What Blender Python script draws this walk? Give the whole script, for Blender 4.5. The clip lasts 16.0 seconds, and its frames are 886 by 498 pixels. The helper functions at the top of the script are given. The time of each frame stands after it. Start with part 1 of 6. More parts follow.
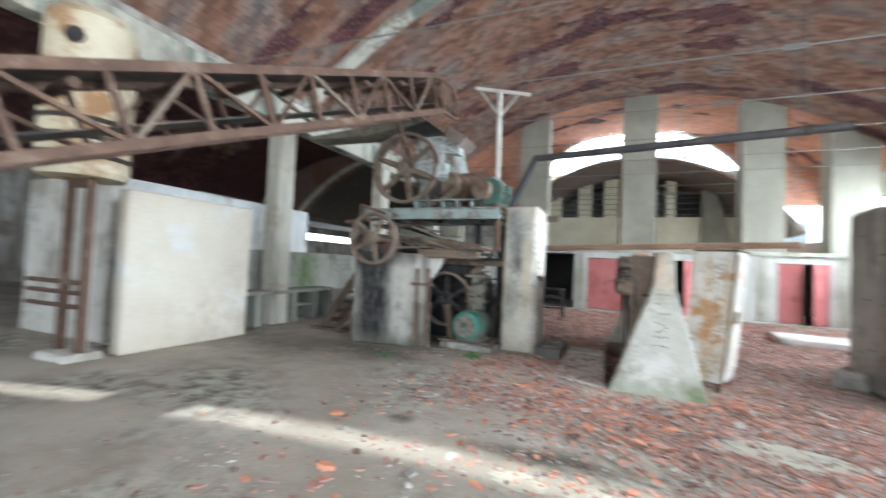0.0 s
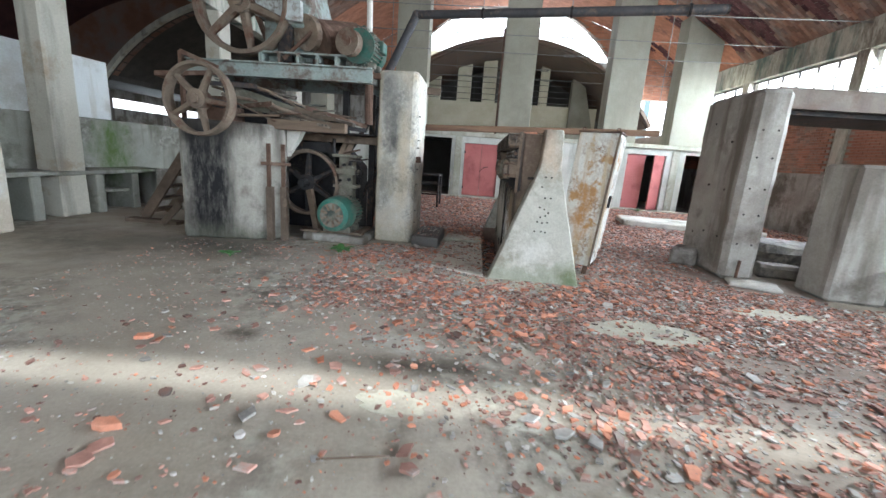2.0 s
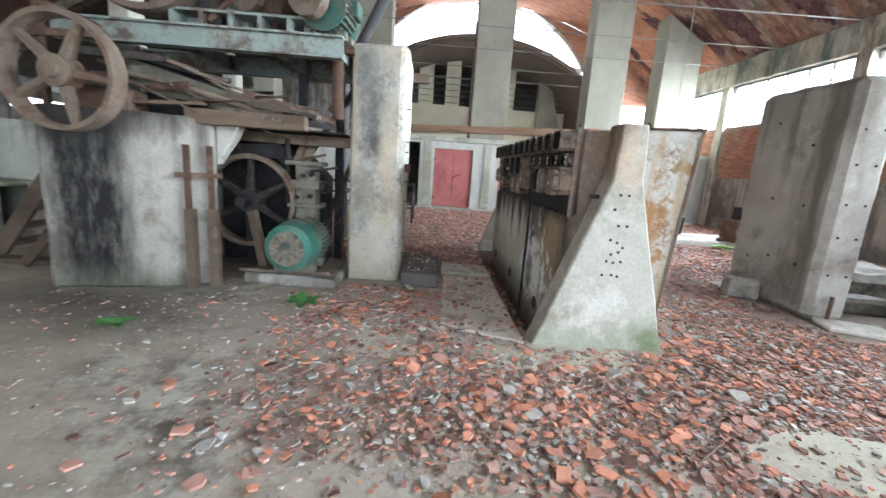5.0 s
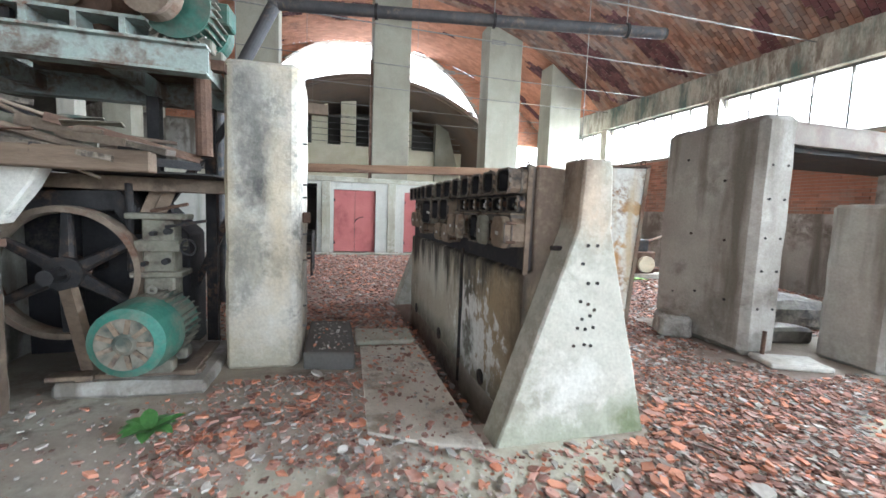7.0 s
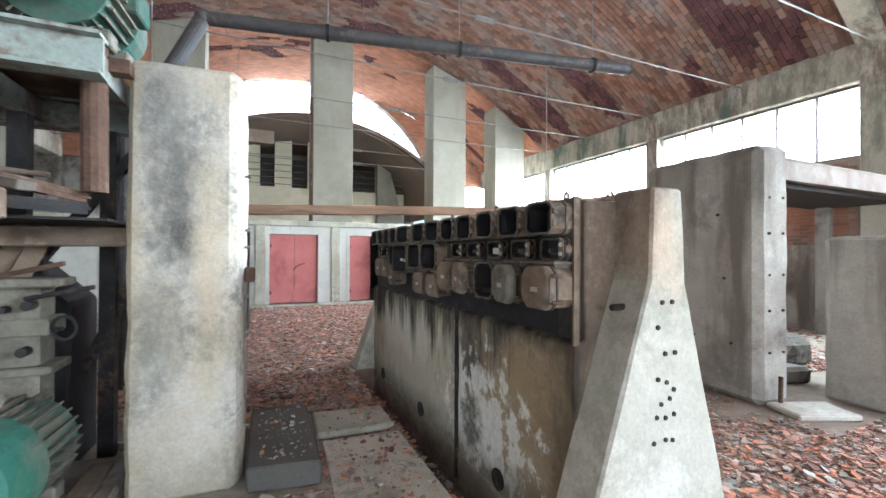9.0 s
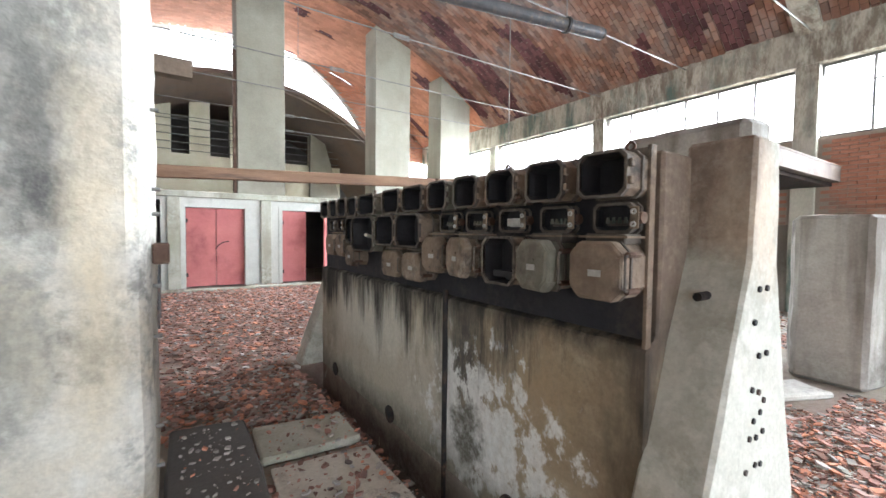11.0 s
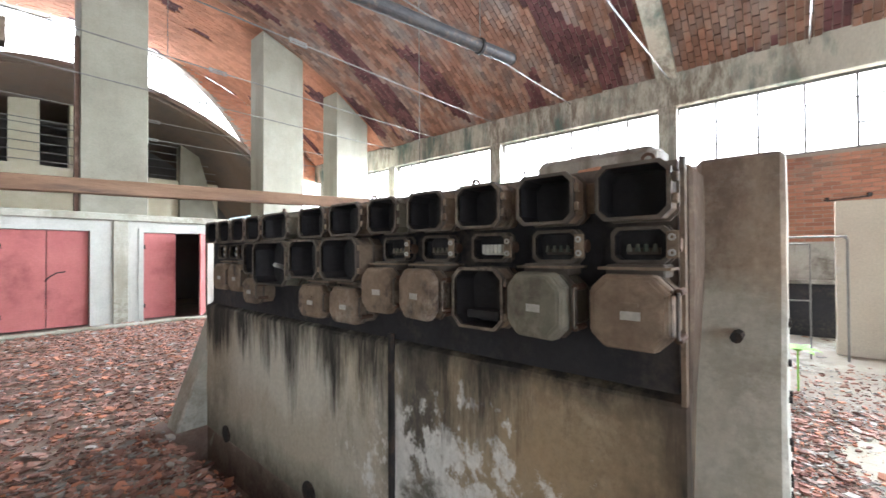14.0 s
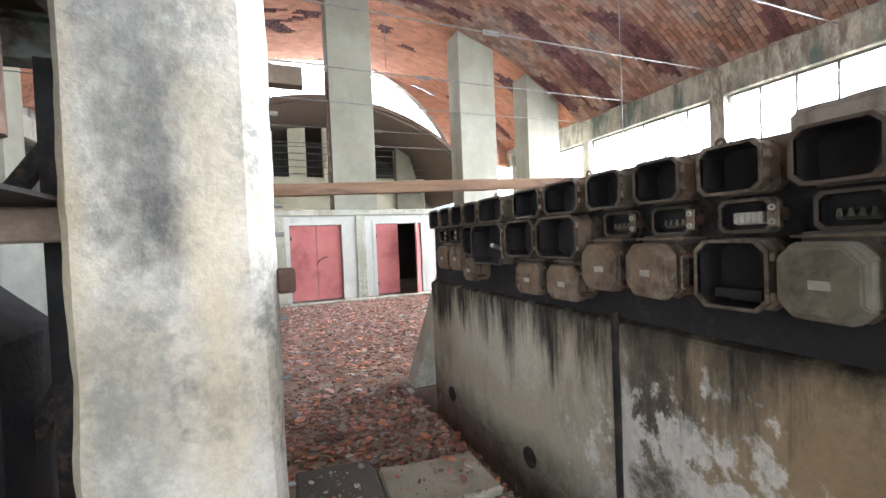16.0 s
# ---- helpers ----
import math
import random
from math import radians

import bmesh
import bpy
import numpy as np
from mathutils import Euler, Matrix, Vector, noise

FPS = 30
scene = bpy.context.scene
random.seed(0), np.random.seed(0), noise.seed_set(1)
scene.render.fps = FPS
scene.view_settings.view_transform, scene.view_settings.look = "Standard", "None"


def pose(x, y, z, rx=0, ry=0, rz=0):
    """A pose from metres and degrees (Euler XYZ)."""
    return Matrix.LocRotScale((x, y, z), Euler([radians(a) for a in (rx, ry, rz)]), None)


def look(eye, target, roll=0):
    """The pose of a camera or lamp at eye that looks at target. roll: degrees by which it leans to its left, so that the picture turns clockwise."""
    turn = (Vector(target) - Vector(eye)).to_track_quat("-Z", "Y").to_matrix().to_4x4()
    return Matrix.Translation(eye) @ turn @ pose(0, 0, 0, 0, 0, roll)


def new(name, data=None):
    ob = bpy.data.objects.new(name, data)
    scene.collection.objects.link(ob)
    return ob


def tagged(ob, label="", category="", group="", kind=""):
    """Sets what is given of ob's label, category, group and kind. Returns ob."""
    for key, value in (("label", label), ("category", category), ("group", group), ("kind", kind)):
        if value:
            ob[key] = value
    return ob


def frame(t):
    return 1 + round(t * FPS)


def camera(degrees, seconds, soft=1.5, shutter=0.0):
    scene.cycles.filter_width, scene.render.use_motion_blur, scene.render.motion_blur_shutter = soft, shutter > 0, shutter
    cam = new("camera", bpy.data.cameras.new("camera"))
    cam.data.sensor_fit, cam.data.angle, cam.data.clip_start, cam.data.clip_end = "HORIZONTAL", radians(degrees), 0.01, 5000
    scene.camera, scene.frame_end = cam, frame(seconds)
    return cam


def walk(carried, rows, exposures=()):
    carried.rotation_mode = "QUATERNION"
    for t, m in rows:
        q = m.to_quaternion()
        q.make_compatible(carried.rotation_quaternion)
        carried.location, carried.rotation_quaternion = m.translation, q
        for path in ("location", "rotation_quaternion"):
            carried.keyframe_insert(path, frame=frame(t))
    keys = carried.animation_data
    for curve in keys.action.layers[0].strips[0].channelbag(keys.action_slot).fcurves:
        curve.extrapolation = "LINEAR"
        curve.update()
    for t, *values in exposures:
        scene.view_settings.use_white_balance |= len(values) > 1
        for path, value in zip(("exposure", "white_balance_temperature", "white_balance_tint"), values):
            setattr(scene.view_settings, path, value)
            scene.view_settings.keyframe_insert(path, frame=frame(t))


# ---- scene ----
EXPOSURE = [(0, 1.2), (1, 1.08), (2.5, 0.92), (3.2, 1.06), (5.5, 1.38), (8, 1.55), (9, 1.6), (11.5, 1.78), (16, 1.82)]
cam = camera(94.7, 16.0, shutter=0.5)
PATH = [
    (0, (0.048, -0.389, 1.615), (-0.71, 1.461, 1.685), 2.5),
    (0.5, (0.155, -0.218, 1.577), (-0.071, 1.769, 1.579), 1.6),
    (1, (0.183, 0.042, 1.532), (0.052, 2.035, 1.414), 1.0),
    (1.5, (0.071, 0.275, 1.478), (-0.137, 2.24, 1.172), 3.2),
    (2, (-0.139, 0.554, 1.478), (-0.282, 2.5, 1.041), 4.1),
    (2.5, (-0.228, 0.896, 1.418), (-0.373, 2.852, 1.027), 3.4),
    (3, (-0.403, 1.224, 1.462), (-0.694, 3.177, 1.146), 2.9),
    (5.5, (-0.898, 2.603, 1.455), (-0.616, 4.543, 1.059), 4.1),
    (6, (-0.906, 2.835, 1.484), (-0.422, 4.748, 1.16), 3.6),
    (6.5, (-0.916, 3.16, 1.502), (-0.369, 5.067, 1.25), 2.8),
    (7, (-0.965, 3.358, 1.52), (-0.423, 5.274, 1.335), 2.1),
    (7.5, (-1.059, 3.59, 1.531), (-0.502, 5.507, 1.408), 2.4),
    (8, (-1.138, 3.836, 1.534), (-0.482, 5.724, 1.44), 2.8),
    (8.5, (-1.133, 4.1, 1.538), (-0.411, 5.965, 1.516), 1.4),
    (9, (-1.114, 4.295, 1.566), (-0.288, 6.117, 1.585), 0.2),
    (11.5, (-1.133, 5.308, 1.521), (0.096, 6.883, 1.436), 1.0),
    (12, (-1.138, 5.545, 1.558), (0.249, 6.986, 1.545), 0.5),
    (12.5, (-1.126, 5.626, 1.565), (0.364, 6.96, 1.589), 0.1),
    (13, (-1.073, 5.6, 1.575), (0.476, 6.865, 1.616), -0.4),
    (13.5, (-1.05, 5.609, 1.569), (0.502, 6.869, 1.604), -0.3),
    (14, (-1.068, 5.629, 1.564), (0.438, 6.946, 1.587), -0.3),
    (14.5, (-1.082, 5.645, 1.558), (0.275, 7.114, 1.568), -0.9),
    (15, (-1.203, 5.666, 1.556), (-0.16, 7.373, 1.571), -2.4),
    (15.5, (-1.226, 5.659, 1.558), (-0.427, 7.492, 1.564), -2.8),
    (16, (-1.206, 5.67, 1.548), (-0.441, 7.518, 1.505), -2.4),
]
walk(cam, [(t, look(eye, target, roll)) for t, eye, target, roll in PATH], [(t, e, 5700 if t < 10 else 5900, 6 if t < 10 else 9) for t, e in EXPOSURE])

# ---- world and light ----
world = bpy.data.worlds.new("sky_world")
scene.world = world
world.use_nodes = True
wn = world.node_tree
sky = wn.nodes.new("ShaderNodeTexSky")
sky.sky_type, sky.sun_disc, sky.sun_elevation, sky.sun_rotation = "NISHITA", False, radians(62), radians(200)
sky.air_density, sky.dust_density = 1.0, 4.0
wn.nodes["Background"].inputs["Strength"].default_value = 0.15
wn.links.new(sky.outputs[0], wn.nodes["Background"].inputs["Color"])

SUN_AIM = Vector((-0.12, 0.45, -1.0))
sun = new("sun", bpy.data.lights.new("sun", "SUN"))
sun.data.energy, sun.data.angle, sun.data.color = 4.0, radians(2.2), (1.0, 0.96, 0.9)
sun.matrix_world = look((0, 0, 30), Vector((0, 0, 30)) + SUN_AIM)


def sky_fill_light(x, y, z, aim, wide, high, watts, colour=(0.93, 0.97, 1.0)):
    """A lamp for the sky's light in one opening; the south openings are unseen."""
    lamp = new("sky_fill_light", bpy.data.lights.new("sky_fill_light", "AREA"))
    lamp.data.shape, lamp.data.size, lamp.data.size_y = "RECTANGLE", wide, high
    lamp.data.energy, lamp.data.color = watts, colour
    lamp.matrix_world = look((x, y, z), Vector((x, y, z)) + Vector(aim))
    return lamp


# hall numbers: the side walls, the vault, the window bays
XL, XR, YS, YF = -7.3, 9.23, -9.0, 17.43
VX, VZ, VR = 0.95, 8.66 - 12.45, 12.45
BAY, PIER = 4.65, 7.85
YE = 22.4
BEAM_LOW, BEAM_TOP, SILL = 4.83, 5.5, 3.42

for k in range(-3, 4):
    sky_fill_light(XR + 0.45, PIER + BAY * (k + 0.5), 4.15, (-1, 0, -0.7), 4.2, 1.4, 460)
# open south end, unseen, supposed from the brightly lit front faces
sky_fill_light(VX, YS - 0.3, 2.9, (0, 1, -0.12), 14.0, 5.2, 430)
sky_fill_light(VX, YE + 0.5, 8.2, (0, -1, -0.45), 7.0, 1.3, 140)
sky_fill_light(-24.0, 30.5, 3.45, (1, -0.3, 0.1), 8.0, 0.55, 90)
# added fill lamp that brightens the side hall from a made-up doorway
sky_fill_light(-15.9, YS - 0.3, 2.6, (0, 1, 0.15), 9.0, 4.2, 300)


# ---- materials ----
def mat(name, c1, c2, scale=3.0, rough=0.85, bump=0.25, metal=0.0, fine=40.0, stain=None, stain_scale=0.8, stain_at=0.58,
        spots=None, spots_scale=9.0, spots_at=0.62, island=0.0, stretch=(1, 1, 1), soft=0.12, bump_far=0.01,
        streak=None, streak_scale=3.0, streak_at=0.55, patches=()):
    """A worn surface: two base colours by broad noise, fine grain, stains and spots with their own edges, relief."""
    m = bpy.data.materials.new(name)
    m.use_nodes = True
    nt = m.node_tree
    nd, ln = nt.nodes, nt.links
    bsdf = nd["Principled BSDF"]
    geo = nd.new("ShaderNodeNewGeometry")
    mp = nd.new("ShaderNodeMapping")
    mp.inputs["Scale"].default_value = stretch
    ln.new(geo.outputs["Position"], mp.inputs["Vector"])

    def noise_tex(s, detail=6, rgh=0.6):
        n = nd.new("ShaderNodeTexNoise")
        n.inputs["Scale"].default_value, n.inputs["Detail"].default_value, n.inputs["Roughness"].default_value = s, detail, rgh
        ln.new(mp.outputs[0], n.inputs["Vector"])
        return n

    def mix(fac, a, b, kind="MIX"):
        x = nd.new("ShaderNodeMix")
        x.data_type, x.blend_type = "RGBA", kind
        for sock, v in ((x.inputs[0], fac), (x.inputs[6], a), (x.inputs[7], b)):
            if isinstance(v, tuple):
                sock.default_value = (*v, 1)
            elif isinstance(v, float):
                sock.default_value = v
            else:
                ln.new(v, sock)
        return x.outputs[2]

    def ramp(src, lo, hi):
        r = nd.new("ShaderNodeMapRange")
        r.inputs[1].default_value, r.inputs[2].default_value = lo, hi
        ln.new(src, r.inputs[0])
        return r.outputs[0]

    broad = noise_tex(scale)
    grain = noise_tex(fine, 4, 0.7)
    col = mix(ramp(broad.outputs[0], 0.32, 0.68), c1, c2)
    if stain:
        col = mix(ramp(noise_tex(stain_scale, 8, 0.65).outputs[0], stain_at - soft / 2, stain_at + soft / 2), col, stain)
    if spots:
        many = ramp(noise_tex(spots_scale * 0.22, 3, 0.5).outputs[0], 0.44, 0.64)
        each = ramp(noise_tex(spots_scale * 1.6, 9, 0.72).outputs[0], spots_at - 0.16, spots_at + 0.0)
        both = nd.new("ShaderNodeMath")
        both.operation = "MULTIPLY"
        ln.new(many, both.inputs[0])
        ln.new(each, both.inputs[1])
        col = mix(both.outputs[0], col, spots)
    if streak:
        mp2 = nd.new("ShaderNodeMapping")
        mp2.inputs["Scale"].default_value = (1, 1, 0.13)
        ln.new(geo.outputs["Position"], mp2.inputs["Vector"])
        ns = nd.new("ShaderNodeTexNoise")
        ns.inputs["Scale"].default_value, ns.inputs["Detail"].default_value = streak_scale, 7
        ln.new(mp2.outputs[0], ns.inputs["Vector"])
        col = mix(ramp(ns.outputs[0], streak_at - 0.07, streak_at + 0.09), col, streak)
    for centre, radii, colour, ragged, at_scale, edge, run in patches:
        # one coloured patch with a place and a ragged outline of its own; run stretches its edge down the face
        off = nd.new("ShaderNodeVectorMath")
        off.operation = "SUBTRACT"
        off.inputs[1].default_value = centre
        ln.new(geo.outputs["Position"], off.inputs[0])
        div = nd.new("ShaderNodeVectorMath")
        div.operation = "DIVIDE"
        div.inputs[1].default_value = radii
        ln.new(off.outputs[0], div.inputs[0])
        far = nd.new("ShaderNodeVectorMath")
        far.operation = "LENGTH"
        ln.new(div.outputs[0], far.inputs[0])
        mp3 = nd.new("ShaderNodeMapping")
        mp3.inputs["Scale"].default_value = (1, 1, run)
        ln.new(geo.outputs["Position"], mp3.inputs["Vector"])
        rag = nd.new("ShaderNodeTexNoise")
        rag.inputs["Scale"].default_value, rag.inputs["Detail"].default_value, rag.inputs["Roughness"].default_value = at_scale, 9, 0.68
        ln.new(mp3.outputs[0], rag.inputs["Vector"])
        mul = nd.new("ShaderNodeMath")
        mul.operation = "MULTIPLY_ADD"
        mul.inputs[1].default_value = ragged * 3.0
        ln.new(rag.outputs[0], mul.inputs[0])
        ln.new(far.outputs["Value"], mul.inputs[2])
        mask = nd.new("ShaderNodeMapRange")
        mid = 1.0 + ragged * 1.5
        mask.inputs[1].default_value, mask.inputs[2].default_value = mid - edge * 2.2, mid + edge * 2.2
        mask.inputs[3].default_value, mask.inputs[4].default_value = 1.0, 0.0
        ln.new(mul.outputs[0], mask.inputs[0])
        mott = nd.new("ShaderNodeTexNoise")
        mott.inputs["Scale"].default_value, mott.inputs["Detail"].default_value, mott.inputs["Roughness"].default_value = at_scale * 3.5, 9, 0.75
        ln.new(mp3.outputs[0], mott.inputs["Vector"])
        thin = nd.new("ShaderNodeMapRange")
        thin.inputs[1].default_value, thin.inputs[2].default_value = 0.36, 0.53
        thin.inputs[3].default_value, thin.inputs[4].default_value = 0.68, 1.0
        ln.new(mott.outputs[0], thin.inputs[0])
        cover = nd.new("ShaderNodeMath")
        cover.operation = "MULTIPLY"
        ln.new(mask.outputs[0], cover.inputs[0])
        ln.new(thin.outputs[0], cover.inputs[1])
        col = mix(cover.outputs[0], col, colour)
    g = mix(ramp(grain.outputs[0], 0.25, 0.75), (0.84, 0.84, 0.84), (1.12, 1.12, 1.12))
    col = mix(1.0, col, g, "MULTIPLY")
    if island:
        per = nd.new("ShaderNodeMapRange")
        per.inputs[3].default_value, per.inputs[4].default_value = 1 - island, 1 + island
        ln.new(geo.outputs["Random Per Island"], per.inputs[0])
        comb = nd.new("ShaderNodeCombineColor")
        for i in range(3):
            ln.new(per.outputs[0], comb.inputs[i])
        col = mix(1.0, col, comb.outputs[0], "MULTIPLY")
    ln.new(col, bsdf.inputs["Base Color"])
    rr = nd.new("ShaderNodeMapRange")
    rr.inputs[3].default_value, rr.inputs[4].default_value = max(0.05, rough - 0.12), min(1, rough + 0.1)
    ln.new(broad.outputs[0], rr.inputs[0])
    ln.new(rr.outputs[0], bsdf.inputs["Roughness"])
    bsdf.inputs["Metallic"].default_value = metal
    bsdf.inputs["Specular IOR Level"].default_value = 0.35
    if bump:
        b1 = nd.new("ShaderNodeBump")
        b1.inputs["Strength"].default_value, b1.inputs["Distance"].default_value = bump, 0.006
        ln.new(grain.outputs[0], b1.inputs["Height"])
        b2 = nd.new("ShaderNodeBump")
        b2.inputs["Strength"].default_value, b2.inputs["Distance"].default_value = bump, bump_far * 3
        ln.new(noise_tex(scale * 3).outputs[0], b2.inputs["Height"])
        ln.new(b1.outputs[0], b2.inputs["Normal"])
        ln.new(b2.outputs[0], bsdf.inputs["Normal"])
    return m


M = {}
# the first patch paints the trench's shade into the floor colour
M["earth"] = mat("earth_floor", (0.31, 0.27, 0.21), (0.48, 0.44, 0.365), 0.7, 0.95, 0.5, stain=(0.46, 0.455, 0.38), stain_scale=0.55, stain_at=0.58, spots=(0.13, 0.11, 0.09), spots_scale=2.5, spots_at=0.60,
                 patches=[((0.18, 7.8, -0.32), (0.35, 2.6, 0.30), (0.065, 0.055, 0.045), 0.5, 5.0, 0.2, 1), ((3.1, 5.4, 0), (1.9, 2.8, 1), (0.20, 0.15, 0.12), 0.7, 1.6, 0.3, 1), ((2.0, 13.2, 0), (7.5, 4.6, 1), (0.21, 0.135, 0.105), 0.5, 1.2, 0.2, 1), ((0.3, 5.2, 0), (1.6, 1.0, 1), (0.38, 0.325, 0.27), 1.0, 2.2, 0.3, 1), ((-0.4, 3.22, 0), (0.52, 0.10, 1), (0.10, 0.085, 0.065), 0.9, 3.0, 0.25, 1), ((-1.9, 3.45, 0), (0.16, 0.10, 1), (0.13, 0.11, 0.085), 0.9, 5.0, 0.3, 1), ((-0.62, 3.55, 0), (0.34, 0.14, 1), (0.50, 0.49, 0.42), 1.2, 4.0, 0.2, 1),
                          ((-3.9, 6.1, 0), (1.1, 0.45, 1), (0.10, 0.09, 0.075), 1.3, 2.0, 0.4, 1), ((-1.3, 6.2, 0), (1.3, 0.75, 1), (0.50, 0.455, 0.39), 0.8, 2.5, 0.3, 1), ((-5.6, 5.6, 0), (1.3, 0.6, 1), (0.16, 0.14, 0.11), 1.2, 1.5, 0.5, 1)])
M["rubble"] = mat("broken_tile", (0.25, 0.135, 0.105), (0.44, 0.255, 0.20), 2.0, 0.92, 0.3, island=0.6, stain=(0.32, 0.275, 0.24), stain_scale=6, stain_at=0.58)
M["rubble_bright"] = mat("fresh_broken_tile", (0.48, 0.19, 0.11), (0.60, 0.30, 0.20), 3.0, 0.9, 0.3, island=0.3)
M["rubble_grey"] = mat("mortar_crumbs", (0.30, 0.28, 0.25), (0.47, 0.45, 0.41), 3.0, 0.95, 0.3, island=0.4)
M["oiled_concrete"] = mat("oil_soaked_concrete", (0.30, 0.28, 0.235), (0.50, 0.475, 0.42), 1.6, 0.85, 0.35, stain=(0.22, 0.20, 0.17), stain_scale=1.6, stain_at=0.55, streak=(0.12, 0.108, 0.09), streak_scale=3.2, streak_at=0.58,
                          patches=[((-4.2, 6.5, 0.8), (0.31, 0.8, 2.4), (0.014, 0.013, 0.014), 0.45, 3.0, 0.14, 0.3), ((-4.25, 6.55, 1.75), (0.62, 0.8, 0.34), (0.02, 0.019, 0.019), 0.7, 4.0, 0.2, 0.3), ((-3.75, 6.6, 1.8), (0.5, 0.6, 0.16), (0.07, 0.06, 0.05), 1.2, 5.0, 0.3, 0.2), ((-4.0, 6.5, 0.0), (1.0, 0.8, 0.16), (0.10, 0.10, 0.075), 1.0, 4.0, 0.4, 0.5)])
M["bloom_concrete"] = mat("bloomed_concrete", (0.40, 0.335, 0.235), (0.54, 0.475, 0.36), 1.6, 0.88, 0.35, stain=(0.33, 0.28, 0.20), stain_scale=2.2, stain_at=0.58, soft=0.2, spots=(0.10, 0.08, 0.06), spots_scale=5, spots_at=0.545,
                          patches=[((0.335, 6.35, 0.75), (2, 0.5, 0.5), (0.36, 0.27, 0.165), 1.0, 4.0, 0.5, 0.6), ((0.335, 7.5, 0.3), (2, 0.4, 0.3), (0.60, 0.57, 0.50), 1.4, 6.0, 0.3, 0.5), ((0.335, 8.6, 0.4), (2, 1.35, 0.85), (0.50, 0.46, 0.37), 0.9, 2.4, 0.25, 0.35), ((0.335, 8.3, 0.75), (2, 0.9, 0.22), (0.60, 0.57, 0.49), 1.6, 3.5, 0.18, 0.22),
                                   ((0.335, 7.02, 0.78), (2, 0.20, 0.36), (0.10, 0.092, 0.08), 1.0, 5.5, 0.35, 0.5), ((0.335, 6.82, 0.34), (2, 0.42, 0.34), (0.78, 0.78, 0.75), 2.2, 7.0, 0.10, 0.8), ((0.335, 7.16, 0.45), (2, 0.035, 0.5), (0.72, 0.72, 0.69), 1.2, 7.0, 0.15, 0.4), ((0.335, 6.98, 0.3), (2, 0.13, 0.16), (0.15, 0.145, 0.12), 1.4, 8.0, 0.2, 1),
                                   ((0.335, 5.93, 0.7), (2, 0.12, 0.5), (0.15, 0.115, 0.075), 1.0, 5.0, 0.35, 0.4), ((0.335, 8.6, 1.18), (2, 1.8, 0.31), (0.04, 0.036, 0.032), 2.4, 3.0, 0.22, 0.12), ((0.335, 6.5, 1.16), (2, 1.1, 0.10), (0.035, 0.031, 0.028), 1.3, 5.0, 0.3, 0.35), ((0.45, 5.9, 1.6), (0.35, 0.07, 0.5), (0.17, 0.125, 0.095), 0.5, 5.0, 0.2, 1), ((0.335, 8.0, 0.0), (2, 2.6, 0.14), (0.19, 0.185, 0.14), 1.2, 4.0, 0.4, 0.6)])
M["pale_concrete"] = mat("pale_concrete", (0.50, 0.47, 0.41), (0.62, 0.60, 0.54), 1.6, 0.9, 0.35, stain=(0.33, 0.30, 0.25), stain_scale=1.3, stain_at=0.56, spots=(0.16, 0.15, 0.13), spots_scale=7, spots_at=0.68)
M["grey_concrete"] = mat("grey_concrete", (0.285, 0.265, 0.235), (0.41, 0.39, 0.35), 1.2, 0.92, 0.4, stain=(0.15, 0.13, 0.11), stain_scale=1.0, stain_at=0.56, spots=(0.45, 0.43, 0.39), spots_scale=4, spots_at=0.62, streak=(0.17, 0.15, 0.125), streak_scale=3.0, streak_at=0.54)
M["white_plaster"] = mat("worn_white_plaster", (0.52, 0.475, 0.385), (0.66, 0.64, 0.58), 2.1, 0.88, 0.5, stain=(0.53, 0.46, 0.34), stain_scale=2.6, stain_at=0.56, soft=0.2, spots=(0.28, 0.27, 0.24), spots_scale=10.0, spots_at=0.59,
                         patches=[((-1.62, 7.33, 2.15), (0.16, 0.7, 0.62), (0.30, 0.295, 0.265), 0.9, 5.0, 0.5, 0.55), ((-1.58, 7.33, 2.0), (0.12, 0.5, 0.32), (0.17, 0.165, 0.148), 1.6, 9.0, 0.35, 0.7), ((-1.58, 7.33, 1.66), (0.13, 0.5, 0.13), (0.105, 0.102, 0.094), 1.2, 11.0, 0.35, 0.8), ((-1.72, 7.33, 2.5), (0.12, 0.5, 0.2), (0.19, 0.185, 0.17), 1.2, 9.0, 0.4, 0.8),
                                  ((-1.72, 7.33, 0.98), (0.11, 0.5, 0.26), (0.26, 0.25, 0.215), 1.2, 8.0, 0.4, 0.7), ((-1.42, 7.33, 1.02), (0.08, 0.5, 0.12), (0.13, 0.125, 0.11), 1.4, 12.0, 0.3, 0.8), ((-1.40, 7.33, 1.36), (0.07, 0.4, 0.5), (0.60, 0.52, 0.385), 1.0, 5.0, 0.5, 0.5), ((-1.5, 7.4, 0.0), (0.7, 1.0, 0.18), (0.36, 0.33, 0.25), 1.0, 6.0, 0.5, 1), ((-1.86, 7.36, 1.6), (0.05, 0.5, 1.2), (0.40, 0.33, 0.22), 1.0, 5.0, 0.5, 0.4)])
M["mossy_concrete"] = mat("mossy_concrete", (0.38, 0.37, 0.30), (0.52, 0.51, 0.43), 1.6, 0.9, 0.35, stain=(0.34, 0.345, 0.25), stain_scale=1.2, stain_at=0.62, soft=0.2, spots=(0.27, 0.25, 0.19), spots_scale=5, spots_at=0.58, streak=(0.33, 0.31, 0.24), streak_scale=3.5, streak_at=0.60)
